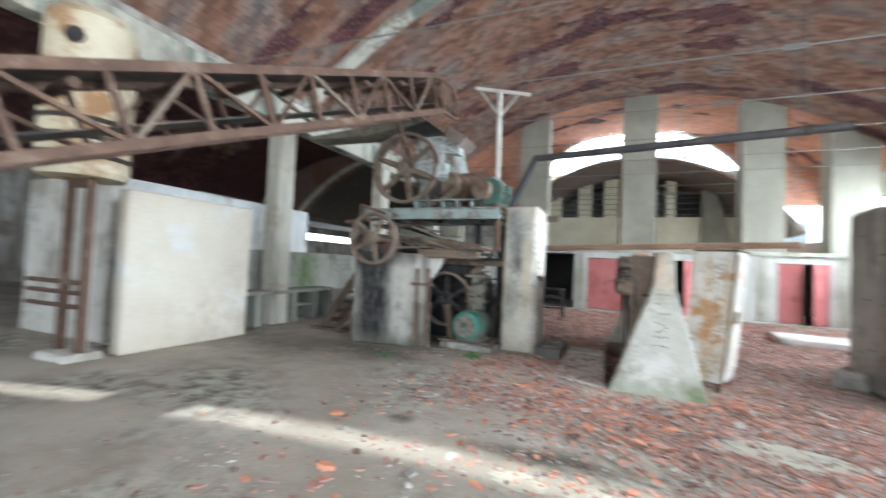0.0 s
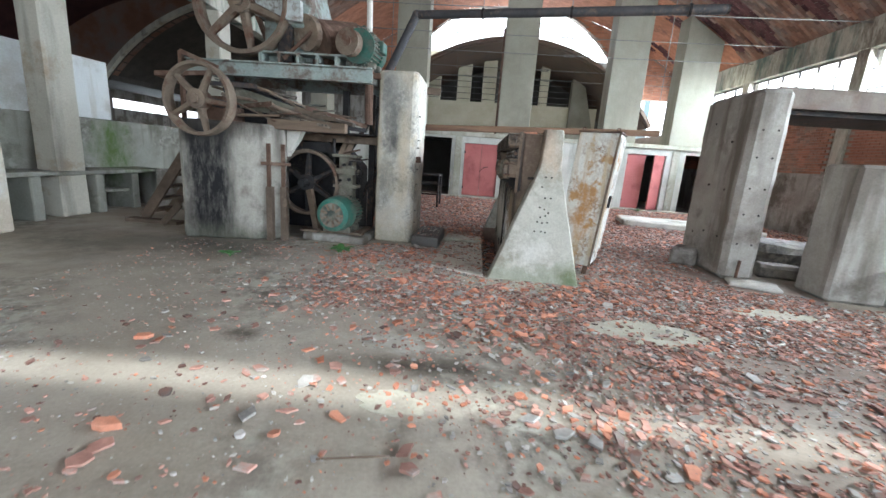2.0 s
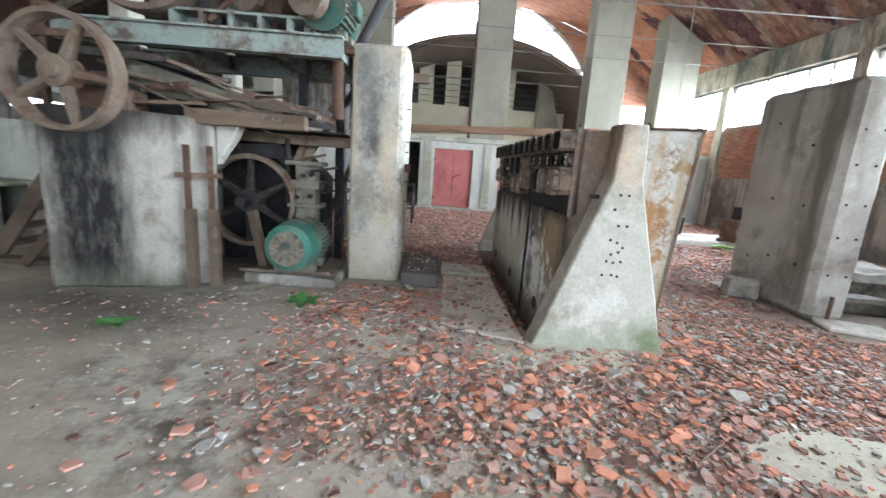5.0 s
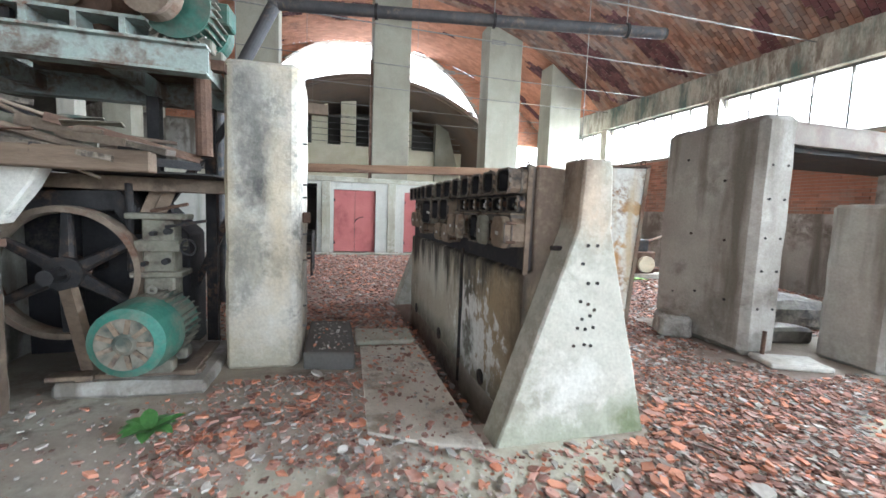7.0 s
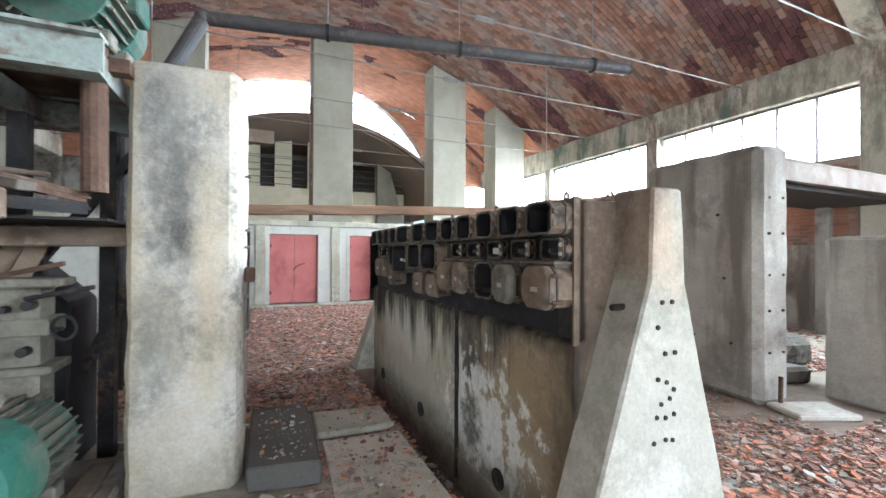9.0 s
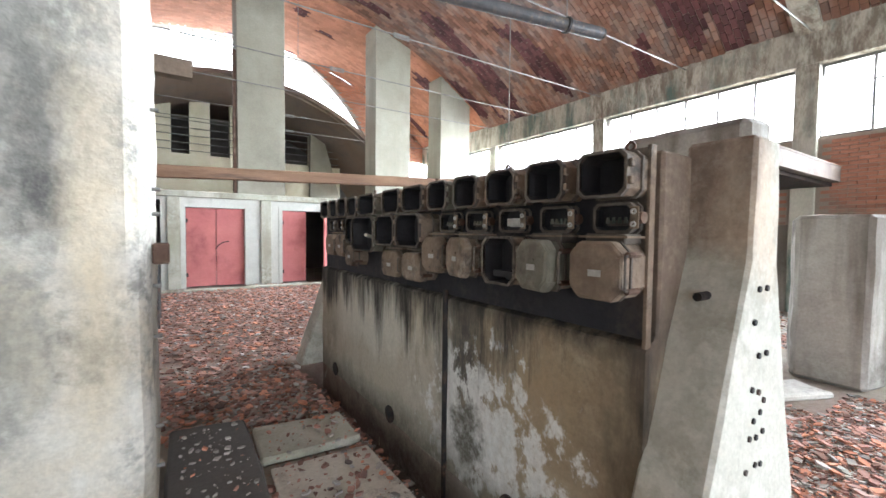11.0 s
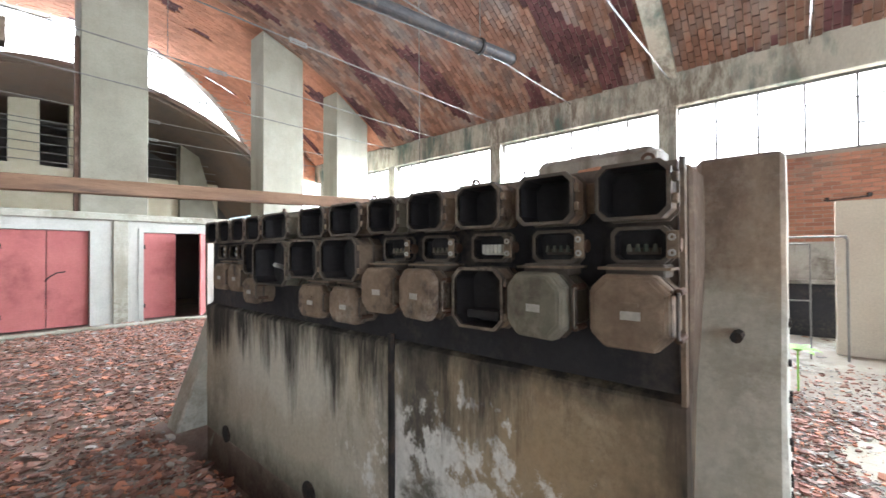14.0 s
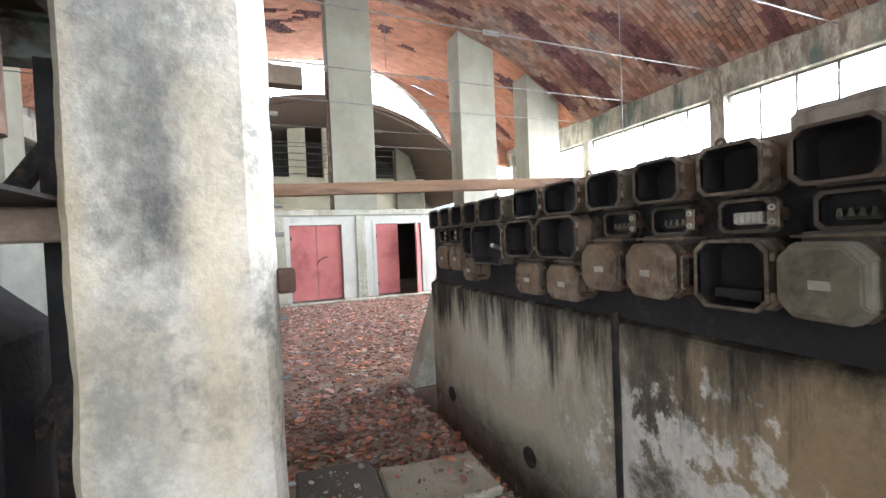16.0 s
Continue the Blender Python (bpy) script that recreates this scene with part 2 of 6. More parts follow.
M["buttress"] = mat("flared_buttress_concrete", (0.42, 0.41, 0.345), (0.54, 0.53, 0.46), 1.6, 0.9, 0.35, stain=(0.56, 0.55, 0.48), stain_scale=2.4, stain_at=0.58, soft=0.2, spots=(0.30, 0.28, 0.22), spots_scale=5, spots_at=0.57,
                    patches=[((0.48, 5.8, 1.74), (0.24, 0.5, 0.31), (0.20, 0.15, 0.115), 0.2, 5.0, 0.06, 1), ((0.70, 5.66, 1.62), (0.10, 0.2, 0.2), (0.50, 0.41, 0.31), 1.2, 5.0, 0.3, 0.5), ((0.66, 5.66, 0.0), (1.0, 0.3, 0.16), (0.33, 0.34, 0.26), 1.0, 5.0, 0.35, 0.7), ((1.12, 5.66, 0.10), (0.14, 0.3, 0.2), (0.17, 0.20, 0.11), 1.0, 5.0, 0.35, 0.8), ((0.62, 5.66, 0.38), (0.16, 0.3, 0.16), (0.62, 0.61, 0.55), 2.2, 6.0, 0.3, 1)])
M["whitewash"] = mat("bluish_whitewash", (0.60, 0.62, 0.61), (0.72, 0.74, 0.73), 1.0, 0.88, 0.2, stain=(0.50, 0.50, 0.46), stain_scale=1.4, stain_at=0.58, soft=0.15, streak=(0.44, 0.40, 0.31), streak_scale=3.0, streak_at=0.63)
M["darker_green_wall"] = mat("darker_greenish_wall", (0.23, 0.23, 0.195), (0.33, 0.33, 0.285), 1.3, 0.9, 0.35, stain=(0.17, 0.165, 0.135), stain_scale=1.1, stain_at=0.57, spots=(0.40, 0.39, 0.35), spots_scale=5, spots_at=0.64, streak=(0.15, 0.145, 0.115), streak_scale=3.0, streak_at=0.60,
                     patches=[((-7.75, 8.75, 1.1), (0.6, 0.35, 0.5), (0.10, 0.15, 0.05), 1.2, 4.0, 0.3, 0.6)])
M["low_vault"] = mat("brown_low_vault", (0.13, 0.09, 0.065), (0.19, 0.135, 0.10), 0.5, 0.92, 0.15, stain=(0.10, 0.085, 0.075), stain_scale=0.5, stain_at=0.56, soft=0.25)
M["girder"] = mat("weathered_girder", (0.15, 0.122, 0.10), (0.225, 0.19, 0.16), 2.0, 0.85, 0.3, stain=(0.15, 0.11, 0.085), stain_scale=2.2, stain_at=0.57, streak=(0.14, 0.11, 0.09), streak_scale=4.0, streak_at=0.60)
M["cast_rim"] = mat("worn_dark_rim", (0.075, 0.062, 0.05), (0.13, 0.108, 0.088), 7, 0.75, 0.3, spots=(0.27, 0.225, 0.175), spots_scale=11, spots_at=0.60)
M["beige_plaster"] = mat("beige_wall_plaster", (0.53, 0.475, 0.375), (0.61, 0.56, 0.46), 0.8, 0.9, 0.25, stain=(0.60, 0.60, 0.57), stain_scale=1.1, stain_at=0.6, spots=(0.47, 0.41, 0.33), spots_scale=1.5, spots_at=0.62)
# concrete darkened so that its colour carries the shade under the low vault
M["unlit_concrete"] = mat("unlit_vault_concrete", (0.045, 0.04, 0.035), (0.08, 0.072, 0.062), 2.0, 0.9, 0.3)
M["smooth_concrete"] = mat("smooth_grey_concrete", (0.285, 0.27, 0.21), (0.355, 0.34, 0.275), 0.7, 0.9, 0.2, stain=(0.22, 0.205, 0.16), stain_scale=0.5, stain_at=0.58, soft=0.25, streak=(0.24, 0.225, 0.18), streak_scale=1.6, streak_at=0.60)
M["column_concrete"] = mat("pale_column_concrete", (0.47, 0.45, 0.37), (0.57, 0.55, 0.47), 0.9, 0.9, 0.3, stain=(0.40, 0.33, 0.24), stain_scale=1.5, stain_at=0.61, streak=(0.30, 0.28, 0.235), streak_scale=3.0, streak_at=0.60)
M["annex_white"] = mat("greyed_whitewash", (0.48, 0.48, 0.43), (0.60, 0.60, 0.55), 1.0, 0.88, 0.2, stain=(0.42, 0.42, 0.38), stain_scale=1.2, stain_at=0.60, soft=0.2, streak=(0.36, 0.36, 0.31), streak_scale=3.0, streak_at=0.63)
M["screed"] = mat("pale_screed", (0.42, 0.40, 0.31), (0.50, 0.48, 0.39), 2.0, 0.93, 0.3, stain=(0.38, 0.34, 0.27), stain_scale=3.0, stain_at=0.58)
M["darker_concrete"] = mat("dark_rough_concrete", (0.13, 0.115, 0.095), (0.21, 0.19, 0.155), 3.0, 0.8, 0.3, spots=(0.06, 0.055, 0.05), spots_scale=6, spots_at=0.55)
M["brick"] = mat("vault_brick", (0.165, 0.083, 0.056), (0.275, 0.145, 0.09), 0.7, 0.9, 0.3, island=0.33, stain=(0.19, 0.155, 0.14), stain_scale=0.7, stain_at=0.54, soft=0.2, stretch=(1, 2.2, 1))
# bared bricks of the streaks, also the dimness of the side hall's vault
M["brick_dark"] = mat("bared_and_dim_brick", (0.075, 0.032, 0.034), (0.12, 0.05, 0.05), 1.5, 0.95, 0.4, island=0.35)
M["brick_wall"] = mat("wall_brick", (0.32, 0.14, 0.09), (0.40, 0.20, 0.135), 1.0, 0.9, 0.3, island=0.25, stain=(0.26, 0.20, 0.16), stain_scale=0.9, stain_at=0.58)
M["mortar"] = mat("old_mortar", (0.26, 0.22, 0.18), (0.34, 0.29, 0.24), 2, 0.95, 0.4)
# brighter brick tone with the lunette's light put into its colour
M["lit_orange_brick"] = mat("lunette_lit_brick", (0.38, 0.165, 0.095), (0.47, 0.225, 0.14), 0.8, 0.9, 0.25, island=0.16, spots=(0.20, 0.10, 0.07), spots_scale=1.2, spots_at=0.66)
M["beam_concrete"] = mat("streaked_beam", (0.44, 0.42, 0.35), (0.56, 0.54, 0.46), 1.0, 0.9, 0.35, stain=(0.13, 0.18, 0.155), stain_scale=1.3, stain_at=0.555, spots=(0.22, 0.19, 0.15), spots_scale=4, spots_at=0.58, stretch=(1, 1, 0.35))
# soot black of the switch plate, also used where only deep shade lies
M["black_panel"] = mat("sooty_and_shade_black", (0.020, 0.020, 0.024), (0.034, 0.033, 0.038), 4, 0.8, 0.25, spots=(0.07, 0.06, 0.052), spots_scale=12, spots_at=0.62, patches=[((0.34, 5.93, 1.68), (0.3, 0.09, 0.3), (0.16, 0.125, 0.10), 1.2, 6.0, 0.4, 0.6), ((0.34, 6.6, 1.84), (0.3, 1.2, 0.04), (0.17, 0.135, 0.11), 1.0, 6.0, 0.4, 1)])
M["cast_iron"] = mat("dusty_cast_housing", (0.15, 0.108, 0.076), (0.27, 0.205, 0.148), 5, 0.82, 0.4, stain=(0.05, 0.042, 0.036), stain_scale=4.0, stain_at=0.585, spots=(0.33, 0.29, 0.235), spots_scale=9, spots_at=0.63)
# soot-dark castings, also darkened for shade inside boxes and the mill pit
M["cast_dark"] = mat("soot_and_shade_cast", (0.022, 0.021, 0.024), (0.042, 0.040, 0.042), 8, 0.75, 0.25)
M["cast_green"] = mat("greenish_cast_housing", (0.13, 0.122, 0.092), (0.215, 0.205, 0.16), 6, 0.8, 0.3, stain=(0.11, 0.09, 0.07), stain_scale=4, stain_at=0.57, spots=(0.34, 0.31, 0.25), spots_scale=9, spots_at=0.64)
M["label_metal"] = mat("plate_metal", (0.42, 0.41, 0.38), (0.52, 0.51, 0.48), 20, 0.5, 0.05, 0.6)
M["rust"] = mat("rusted_steel", (0.085, 0.052, 0.038), (0.165, 0.10, 0.07), 6, 0.85, 0.35, 0.25, stain=(0.22, 0.16, 0.12), stain_scale=3, stain_at=0.6)
M["rust_wheel"] = mat("brown_rusted_iron", (0.15, 0.115, 0.085), (0.235, 0.185, 0.14), 5, 0.8, 0.3, 0.2, stain=(0.14, 0.075, 0.05), stain_scale=3, stain_at=0.57)
M["dark_steel"] = mat("dark_steel", (0.022, 0.021, 0.021), (0.048, 0.045, 0.045), 6, 0.7, 0.25, 0.4, spots=(0.15, 0.09, 0.06), spots_scale=9, spots_at=0.64)
M["pipe_grey"] = mat("grey_pipe_paint", (0.055, 0.055, 0.06), (0.09, 0.088, 0.09), 4, 0.6, 0.15, 0.2, spots=(0.20, 0.15, 0.11), spots_scale=8, spots_at=0.66)
M["green_steel"] = mat("pale_green_paint", (0.25, 0.30, 0.275), (0.36, 0.40, 0.365), 3, 0.65, 0.2, stain=(0.13, 0.10, 0.08), stain_scale=3.0, stain_at=0.55, spots=(0.17, 0.10, 0.07), spots_scale=10, spots_at=0.63)
M["motor_green"] = mat("green_motor_paint", (0.035, 0.155, 0.115), (0.06, 0.21, 0.16), 5, 0.5, 0.15, stain=(0.20, 0.19, 0.15), stain_scale=4, stain_at=0.56, soft=0.25)
M["crusher_paint"] = mat("pale_grey_machine_paint", (0.40, 0.43, 0.41), (0.52, 0.55, 0.53), 3, 0.65, 0.2, stain=(0.20, 0.15, 0.11), stain_scale=4.0, stain_at=0.60, spots=(0.14, 0.10, 0.075), spots_scale=10, spots_at=0.60)
# darker copy of the motor green, with the underside's shade in its colour
M["motor_shaded"] = mat("shaded_green_motor_paint", (0.022, 0.085, 0.062), (0.04, 0.125, 0.095), 5, 0.6, 0.15, stain=(0.11, 0.10, 0.08), stain_scale=4, stain_at=0.56, soft=0.25)
M["motor_dust"] = mat("dusty_motor_metal", (0.15, 0.14, 0.11), (0.26, 0.24, 0.195), 7, 0.8, 0.25, stain=(0.07, 0.085, 0.07), stain_scale=5, stain_at=0.55)
M["red_door"] = mat("faded_red_paint", (0.42, 0.13, 0.125), (0.50, 0.18, 0.165), 1.2, 0.75, 0.15, stain=(0.32, 0.10, 0.095), stain_scale=1.0, stain_at=0.58)
M["rust_panel"] = mat("white_paint_with_rust", (0.56, 0.56, 0.51), (0.66, 0.66, 0.62), 2, 0.6, 0.2, stain=(0.42, 0.25, 0.11), stain_scale=4.6, stain_at=0.585, soft=0.07, spots=(0.22, 0.12, 0.065), spots_scale=14, spots_at=0.60, streak=(0.46, 0.36, 0.22), streak_scale=6.0, streak_at=0.58, patches=[((1.35, 6.4, 0.95), (0.10, 0.3, 0.34), (0.42, 0.23, 0.09), 1.6, 9.0, 0.25, 0.5)])
M["wood"] = mat("grey_brown_timber", (0.12, 0.085, 0.06), (0.21, 0.155, 0.11), 3, 0.85, 0.35, stretch=(0.4, 3, 3))
M["beam_wood"] = mat("red_brown_timber", (0.17, 0.098, 0.06), (0.27, 0.165, 0.105), 3, 0.85, 0.35, stretch=(0.4, 3, 3), stain=(0.12, 0.08, 0.06), stain_scale=2, stain_at=0.6)
M["dark_wood"] = mat("dark_weathered_timber", (0.10, 0.075, 0.055), (0.18, 0.135, 0.10), 4, 0.88, 0.35, stain=(0.24, 0.18, 0.13), stain_scale=3, stain_at=0.6)
M["leaf"] = mat("green_leaf", (0.06, 0.17, 0.045), (0.10, 0.26, 0.07), 12, 0.55, 0.1)
M["leaf_bright"] = mat("sunlit_young_leaf", (0.20, 0.45, 0.05), (0.28, 0.55, 0.08), 12, 0.55, 0.1)
M["slab_concrete"] = mat("dusty_slab_concrete", (0.54, 0.50, 0.42), (0.68, 0.645, 0.56), 1.6, 0.92, 0.4, stain=(0.30, 0.26, 0.20), stain_scale=2.0, stain_at=0.60, spots=(0.18, 0.16, 0.13), spots_scale=6, spots_at=0.64)
# yellowish limewash made paler to stand for sunlight on the parapet
M["gallery_paint"] = mat("lit_yellow_limewash", (0.50, 0.45, 0.32), (0.60, 0.56, 0.43), 1.0, 0.9, 0.2, stain=(0.50, 0.45, 0.32), stain_scale=1.2, stain_at=0.60, soft=0.2)
# the low block's own dark tone, also used as shade of unlit rooms
M["dark_void"] = mat("dark_block_and_room_shade", (0.10, 0.095, 0.085), (0.14, 0.13, 0.12), 1.2, 0.95, 0.2)
M["tank"] = mat("rust_streaked_tank", (0.55, 0.48, 0.33), (0.64, 0.58, 0.43), 1.4, 0.7, 0.2, stain=(0.34, 0.19, 0.09), stain_scale=1.6, stain_at=0.55)
M["wire"] = mat("galvanised_rod", (0.17, 0.165, 0.15), (0.26, 0.25, 0.235), 8, 0.6, 0.1, 0.3)
M["window_steel"] = mat("window_bar_steel", (0.12, 0.115, 0.105), (0.19, 0.18, 0.165), 5, 0.7, 0.1)
M["rubber"] = mat("worn_rubber", (0.035, 0.033, 0.03), (0.07, 0.065, 0.06), 6, 0.8, 0.3, spots=(0.16, 0.11, 0.08), spots_scale=6, spots_at=0.6)
M["plastic"] = mat("cream_terminal", (0.55, 0.54, 0.48), (0.62, 0.60, 0.55), 20, 0.5, 0.05)
M["white_sky"] = bpy.data.materials.new("white_sky")
M["white_sky"].use_nodes = True
_w = M["white_sky"].node_tree.nodes["Principled BSDF"]
_w.inputs["Base Color"].default_value = (0.9, 0.9, 0.9, 1)
_w.inputs["Emission Color"].default_value, _w.inputs["Emission Strength"].default_value = (0.97, 0.985, 1.0, 1), 1.3
M["glass"] = bpy.data.materials.new("dusty_glass")
M["glass"].use_nodes = True
_g = M["glass"].node_tree.nodes["Principled BSDF"]
_g.inputs["Transmission Weight"].default_value, _g.inputs["Roughness"].default_value, _g.inputs["IOR"].default_value = 1.0, 0.25, 1.1
_g.inputs["Base Color"].default_value = (0.95, 0.97, 0.97, 1)


# ---- mesh helpers ----
def mesh_of(name, bm, material):
    me = bpy.data.meshes.new(name)
    bmesh.ops.recalc_face_normals(bm, faces=bm.faces)
    bm.to_mesh(me)
    bm.free()
    for mm in material if isinstance(material, (list, tuple)) else [material]:
        me.materials.append(mm)
    return me


def part(name, bm, material, parent, label="", smooth=False):
    """Links a bmesh as one mesh object under a thing or a part; the bmesh is in the world's metres."""
    ob = new(name, mesh_of(name, bm, material))
    if parent is not None:
        ob.parent = parent
        ob.matrix_parent_inverse = world_of(parent).inverted()
    if smooth:
        for p in ob.data.polygons:
            p.use_smooth = True
    if label:
        ob["label"] = label
    return ob


def world_of(ob):
    m = ob.matrix_basis.copy()
    while ob.parent is not None:
        m = ob.parent.matrix_basis @ ob.matrix_parent_inverse @ m
        ob = ob.parent
    return m


def thing(name, at, label, category, group="", kind=""):
    ob = new(name)
    ob.empty_display_size = 0.1
    ob.matrix_basis = Matrix.Translation(at)
    return tagged(ob, label, category, group, kind)


def solid(name, bm, material, label, category="", group="", kind="", smooth=False):
    """A thing that is one mesh."""
    ob = part(name, bm, material, None, "", smooth)
    return tagged(ob, label, category, group, kind)


def box(bm, x0, x1, y0, y1, z0, z1, bev=0.0, m=None):
    r = bmesh.ops.create_cube(bm, size=1.0)
    vs = r["verts"]
    bmesh.ops.scale(bm, vec=(x1 - x0, y1 - y0, z1 - z0), verts=vs)
    bmesh.ops.translate(bm, vec=((x0 + x1) / 2, (y0 + y1) / 2, (z0 + z1) / 2), verts=vs)
    if m is not None:
        bmesh.ops.transform(bm, matrix=m, verts=vs)
    if bev:
        es = list({e for v in vs for e in v.link_edges})
        bmesh.ops.bevel(bm, geom=es, offset=bev, segments=1, affect="EDGES")
    return bm


def abox(*a, **k):
    return box(bmesh.new(), *a, **k)


def rod(bm, p0, p1, r, seg=10, r2=None):
    p0, p1 = Vector(p0), Vector(p1)
    d = p1 - p0
    m = Matrix.Translation((p0 + p1) / 2) @ d.to_track_quat("Z", "Y").to_matrix().to_4x4()
    bmesh.ops.create_cone(bm, cap_ends=True, segments=seg, radius1=r, radius2=r if r2 is None else r2, depth=d.length, matrix=m)
    return bm


def arod(*a, **k):
    return rod(bmesh.new(), *a, **k)


def bar(bm, p0, p1, w, h):
    """A straight bar of section w by h between two points."""
    p0, p1 = Vector(p0), Vector(p1)
    d = p1 - p0
    m = Matrix.Translation((p0 + p1) / 2) @ d.to_track_quat("Z", "Y").to_matrix().to_4x4() @ Matrix.Diagonal((w, h, d.length, 1))
    bmesh.ops.create_cube(bm, size=1.0, matrix=m)
    return bm


def abar(*a):
    return bar(bmesh.new(), *a)


def prism(bm, pts, lo, hi, axis="z"):
    """A prism over a polygon. axis: z (pts x, y), y (pts x, z) or x (pts y, z)."""
    def at(p, h):
        return {"z": (p[0], p[1], h), "y": (p[0], h, p[1]), "x": (h, p[0], p[1])}[axis]
    a = [bm.verts.new(at(p, lo)) for p in pts]
    b = [bm.verts.new(at(p, hi)) for p in pts]
    n = len(pts)
    bm.faces.new(a)
    bm.faces.new(list(reversed(b)))
    for i in range(n):
        bm.faces.new((a[i], a[(i + 1) % n], b[(i + 1) % n], b[i]))
    return bm


def aprism(*a, **k):
    return prism(bmesh.new(), *a, **k)


def worn(bm, size=0.12, amp=0.012, bev=0.025, freq=3.0):
    """Chips and waviness on cast concrete: bevelled arrises, then a noisy surface."""
    bmesh.ops.recalc_face_normals(bm, faces=bm.faces)
    if bev:
        bmesh.ops.bevel(bm, geom=[e for e in bm.edges], offset=bev, segments=1, affect="EDGES")
    for _ in range(6):
        long = [e for e in bm.edges if e.calc_length() > size * 1.6]
        if not long:
            break
        bmesh.ops.subdivide_edges(bm, edges=long, cuts=1, use_grid_fill=True)
    bmesh.ops.triangulate(bm, faces=[f for f in bm.faces if len(f.verts) > 4])
    bm.normal_update()
    for v in bm.verts:
        n = noise.noise(v.co * freq) + 0.6 * noise.noise(v.co * freq * 3.1)
        v.co += v.normal * n * amp
    return bm


def lathe(bm, profile, centre, axis, seg=28):
    """Turns (radius, along) pairs round an axis through centre."""
    q = Vector(axis).normalized().to_track_quat("Z", "Y").to_matrix()
    rings = []
    for r, h in profile:
        rings.append([bm.verts.new(Vector(centre) + q @ Vector((r * math.cos(2 * math.pi * i / seg), r * math.sin(2 * math.pi * i / seg), h))) for i in range(seg)])
    for a, b in zip(rings, rings[1:]):
        for i in range(seg):
            bm.faces.new((a[i], a[(i + 1) % seg], b[(i + 1) % seg], b[i]))
    for ring, (r, h) in ((rings[0], profile[0]), (rings[-1], profile[-1])):
        if r < 0.002:
            bm.faces.new(ring)
    return bm


def from_arrays(name, verts, faces, materials, index=None):
    me = bpy.data.meshes.new(name)
    me.from_pydata(verts, [], faces)
    for mm in materials:
        me.materials.append(mm)
    if index is not None:
        me.polygons.foreach_set("material_index", index)
    me.update()
    return new(name, me)


# ---- large structure ----
TX0, TX1, TY0, TY1 = 0.03, 0.33, 5.98, 9.72   # trench beside the switch wall


def make_floor():
    bm = bmesh.new()
    xs = [-32, -12, TX0, TX1, 12, 16]
    ys = [-12, TY0, TY1, 45]
    for i in range(len(xs) - 1):
        for j in range(len(ys) - 1):
            if i == 2 and j == 1:
                continue
            vs = [bm.verts.new((x, y, 0)) for x, y in ((xs[i], ys[j]), (xs[i + 1], ys[j]), (xs[i + 1], ys[j + 1]), (xs[i], ys[j + 1]))]
            bm.faces.new(vs)
    d = -0.3
    c = [(TX0, TY0), (TX1, TY0), (TX1, TY1), (TX0, TY1)]
    top = [bm.verts.new((x, y, 0)) for x, y in c]
    low = [bm.verts.new((x, y, d)) for x, y in c]
    for i in range(4):
        bm.faces.new((top[i], top[(i + 1) % 4], low[(i + 1) % 4], low[i]))
    bm.faces.new(low)
    bmesh.ops.remove_doubles(bm, verts=bm.verts, dist=1e-4)
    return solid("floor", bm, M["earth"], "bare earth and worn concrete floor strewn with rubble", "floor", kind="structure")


make_floor()


def vault_arc(x, z_c=VZ, r=VR, x_c=VX):
    return z_c + math.sqrt(max(0.0, r * r - (x - x_c) ** 2))


def brick_vault(name, x_c, z_c, r, half, y0, y1, label, first, second, along=0.235, across=0.125, gap=0.012, seed=1.0, bare_at=0.29):
    """A barrel of thin bricks laid along the arc; in streaks the lower skin has come off and the dark bricks above show."""
    a1 = math.asin(half / r)
    na, ny = int(2 * a1 * r / along), int((y1 - y0) / across)
    verts, faces, idx = [], [], []
    rnd = random.Random(int(seed * 100))
    for j in range(ny):
        ya, yb = y0 + (y1 - y0) * j / ny + gap / 2, y0 + (y1 - y0) * (j + 1) / ny - gap / 2
        off = (j % 2) * 0.5 + rnd.uniform(-0.1, 0.1)
        for i in range(-1, na + 1):
            t0 = -a1 + (i + off) * 2 * a1 / na + gap / 2 / r
            t1 = t0 + 2 * a1 / na - gap / r
            t0, t1 = max(t0, -a1), min(t1, a1)
            if t1 - t0 < 0.03 / r:
                continue
            tm = (t0 + t1) / 2
            bare = noise.noise(Vector((tm * r * 0.33, (ya + seed) * 1.05, seed))) + 0.45 * noise.noise(Vector((tm * r * 0.9, ya * 2.3, seed + 5)))
            deep = bare > bare_at
            lift = 0.022 + rnd.uniform(0, 0.012) if deep else rnd.uniform(-0.004, 0.004)
            r0, r1 = r + lift, r + 0.05
            b = len(verts)
            for rr in (r0, r1):
                for tt, yy in ((t0, ya), (t1, ya), (t1, yb), (t0, yb)):
                    verts.append((x_c + rr * math.sin(tt), yy, z_c + rr * math.cos(tt)))
            for f in ((0, 1, 2, 3), (0, 4, 5, 1), (1, 5, 6, 2), (2, 6, 7, 3), (3, 7, 4, 0)):
                faces.append([b + q for q in f])
                idx.append(1 if deep else 0)
    ob = from_arrays(name, verts, faces, [first, second], idx)
    return tagged(ob, label, "ceiling", kind="structure")


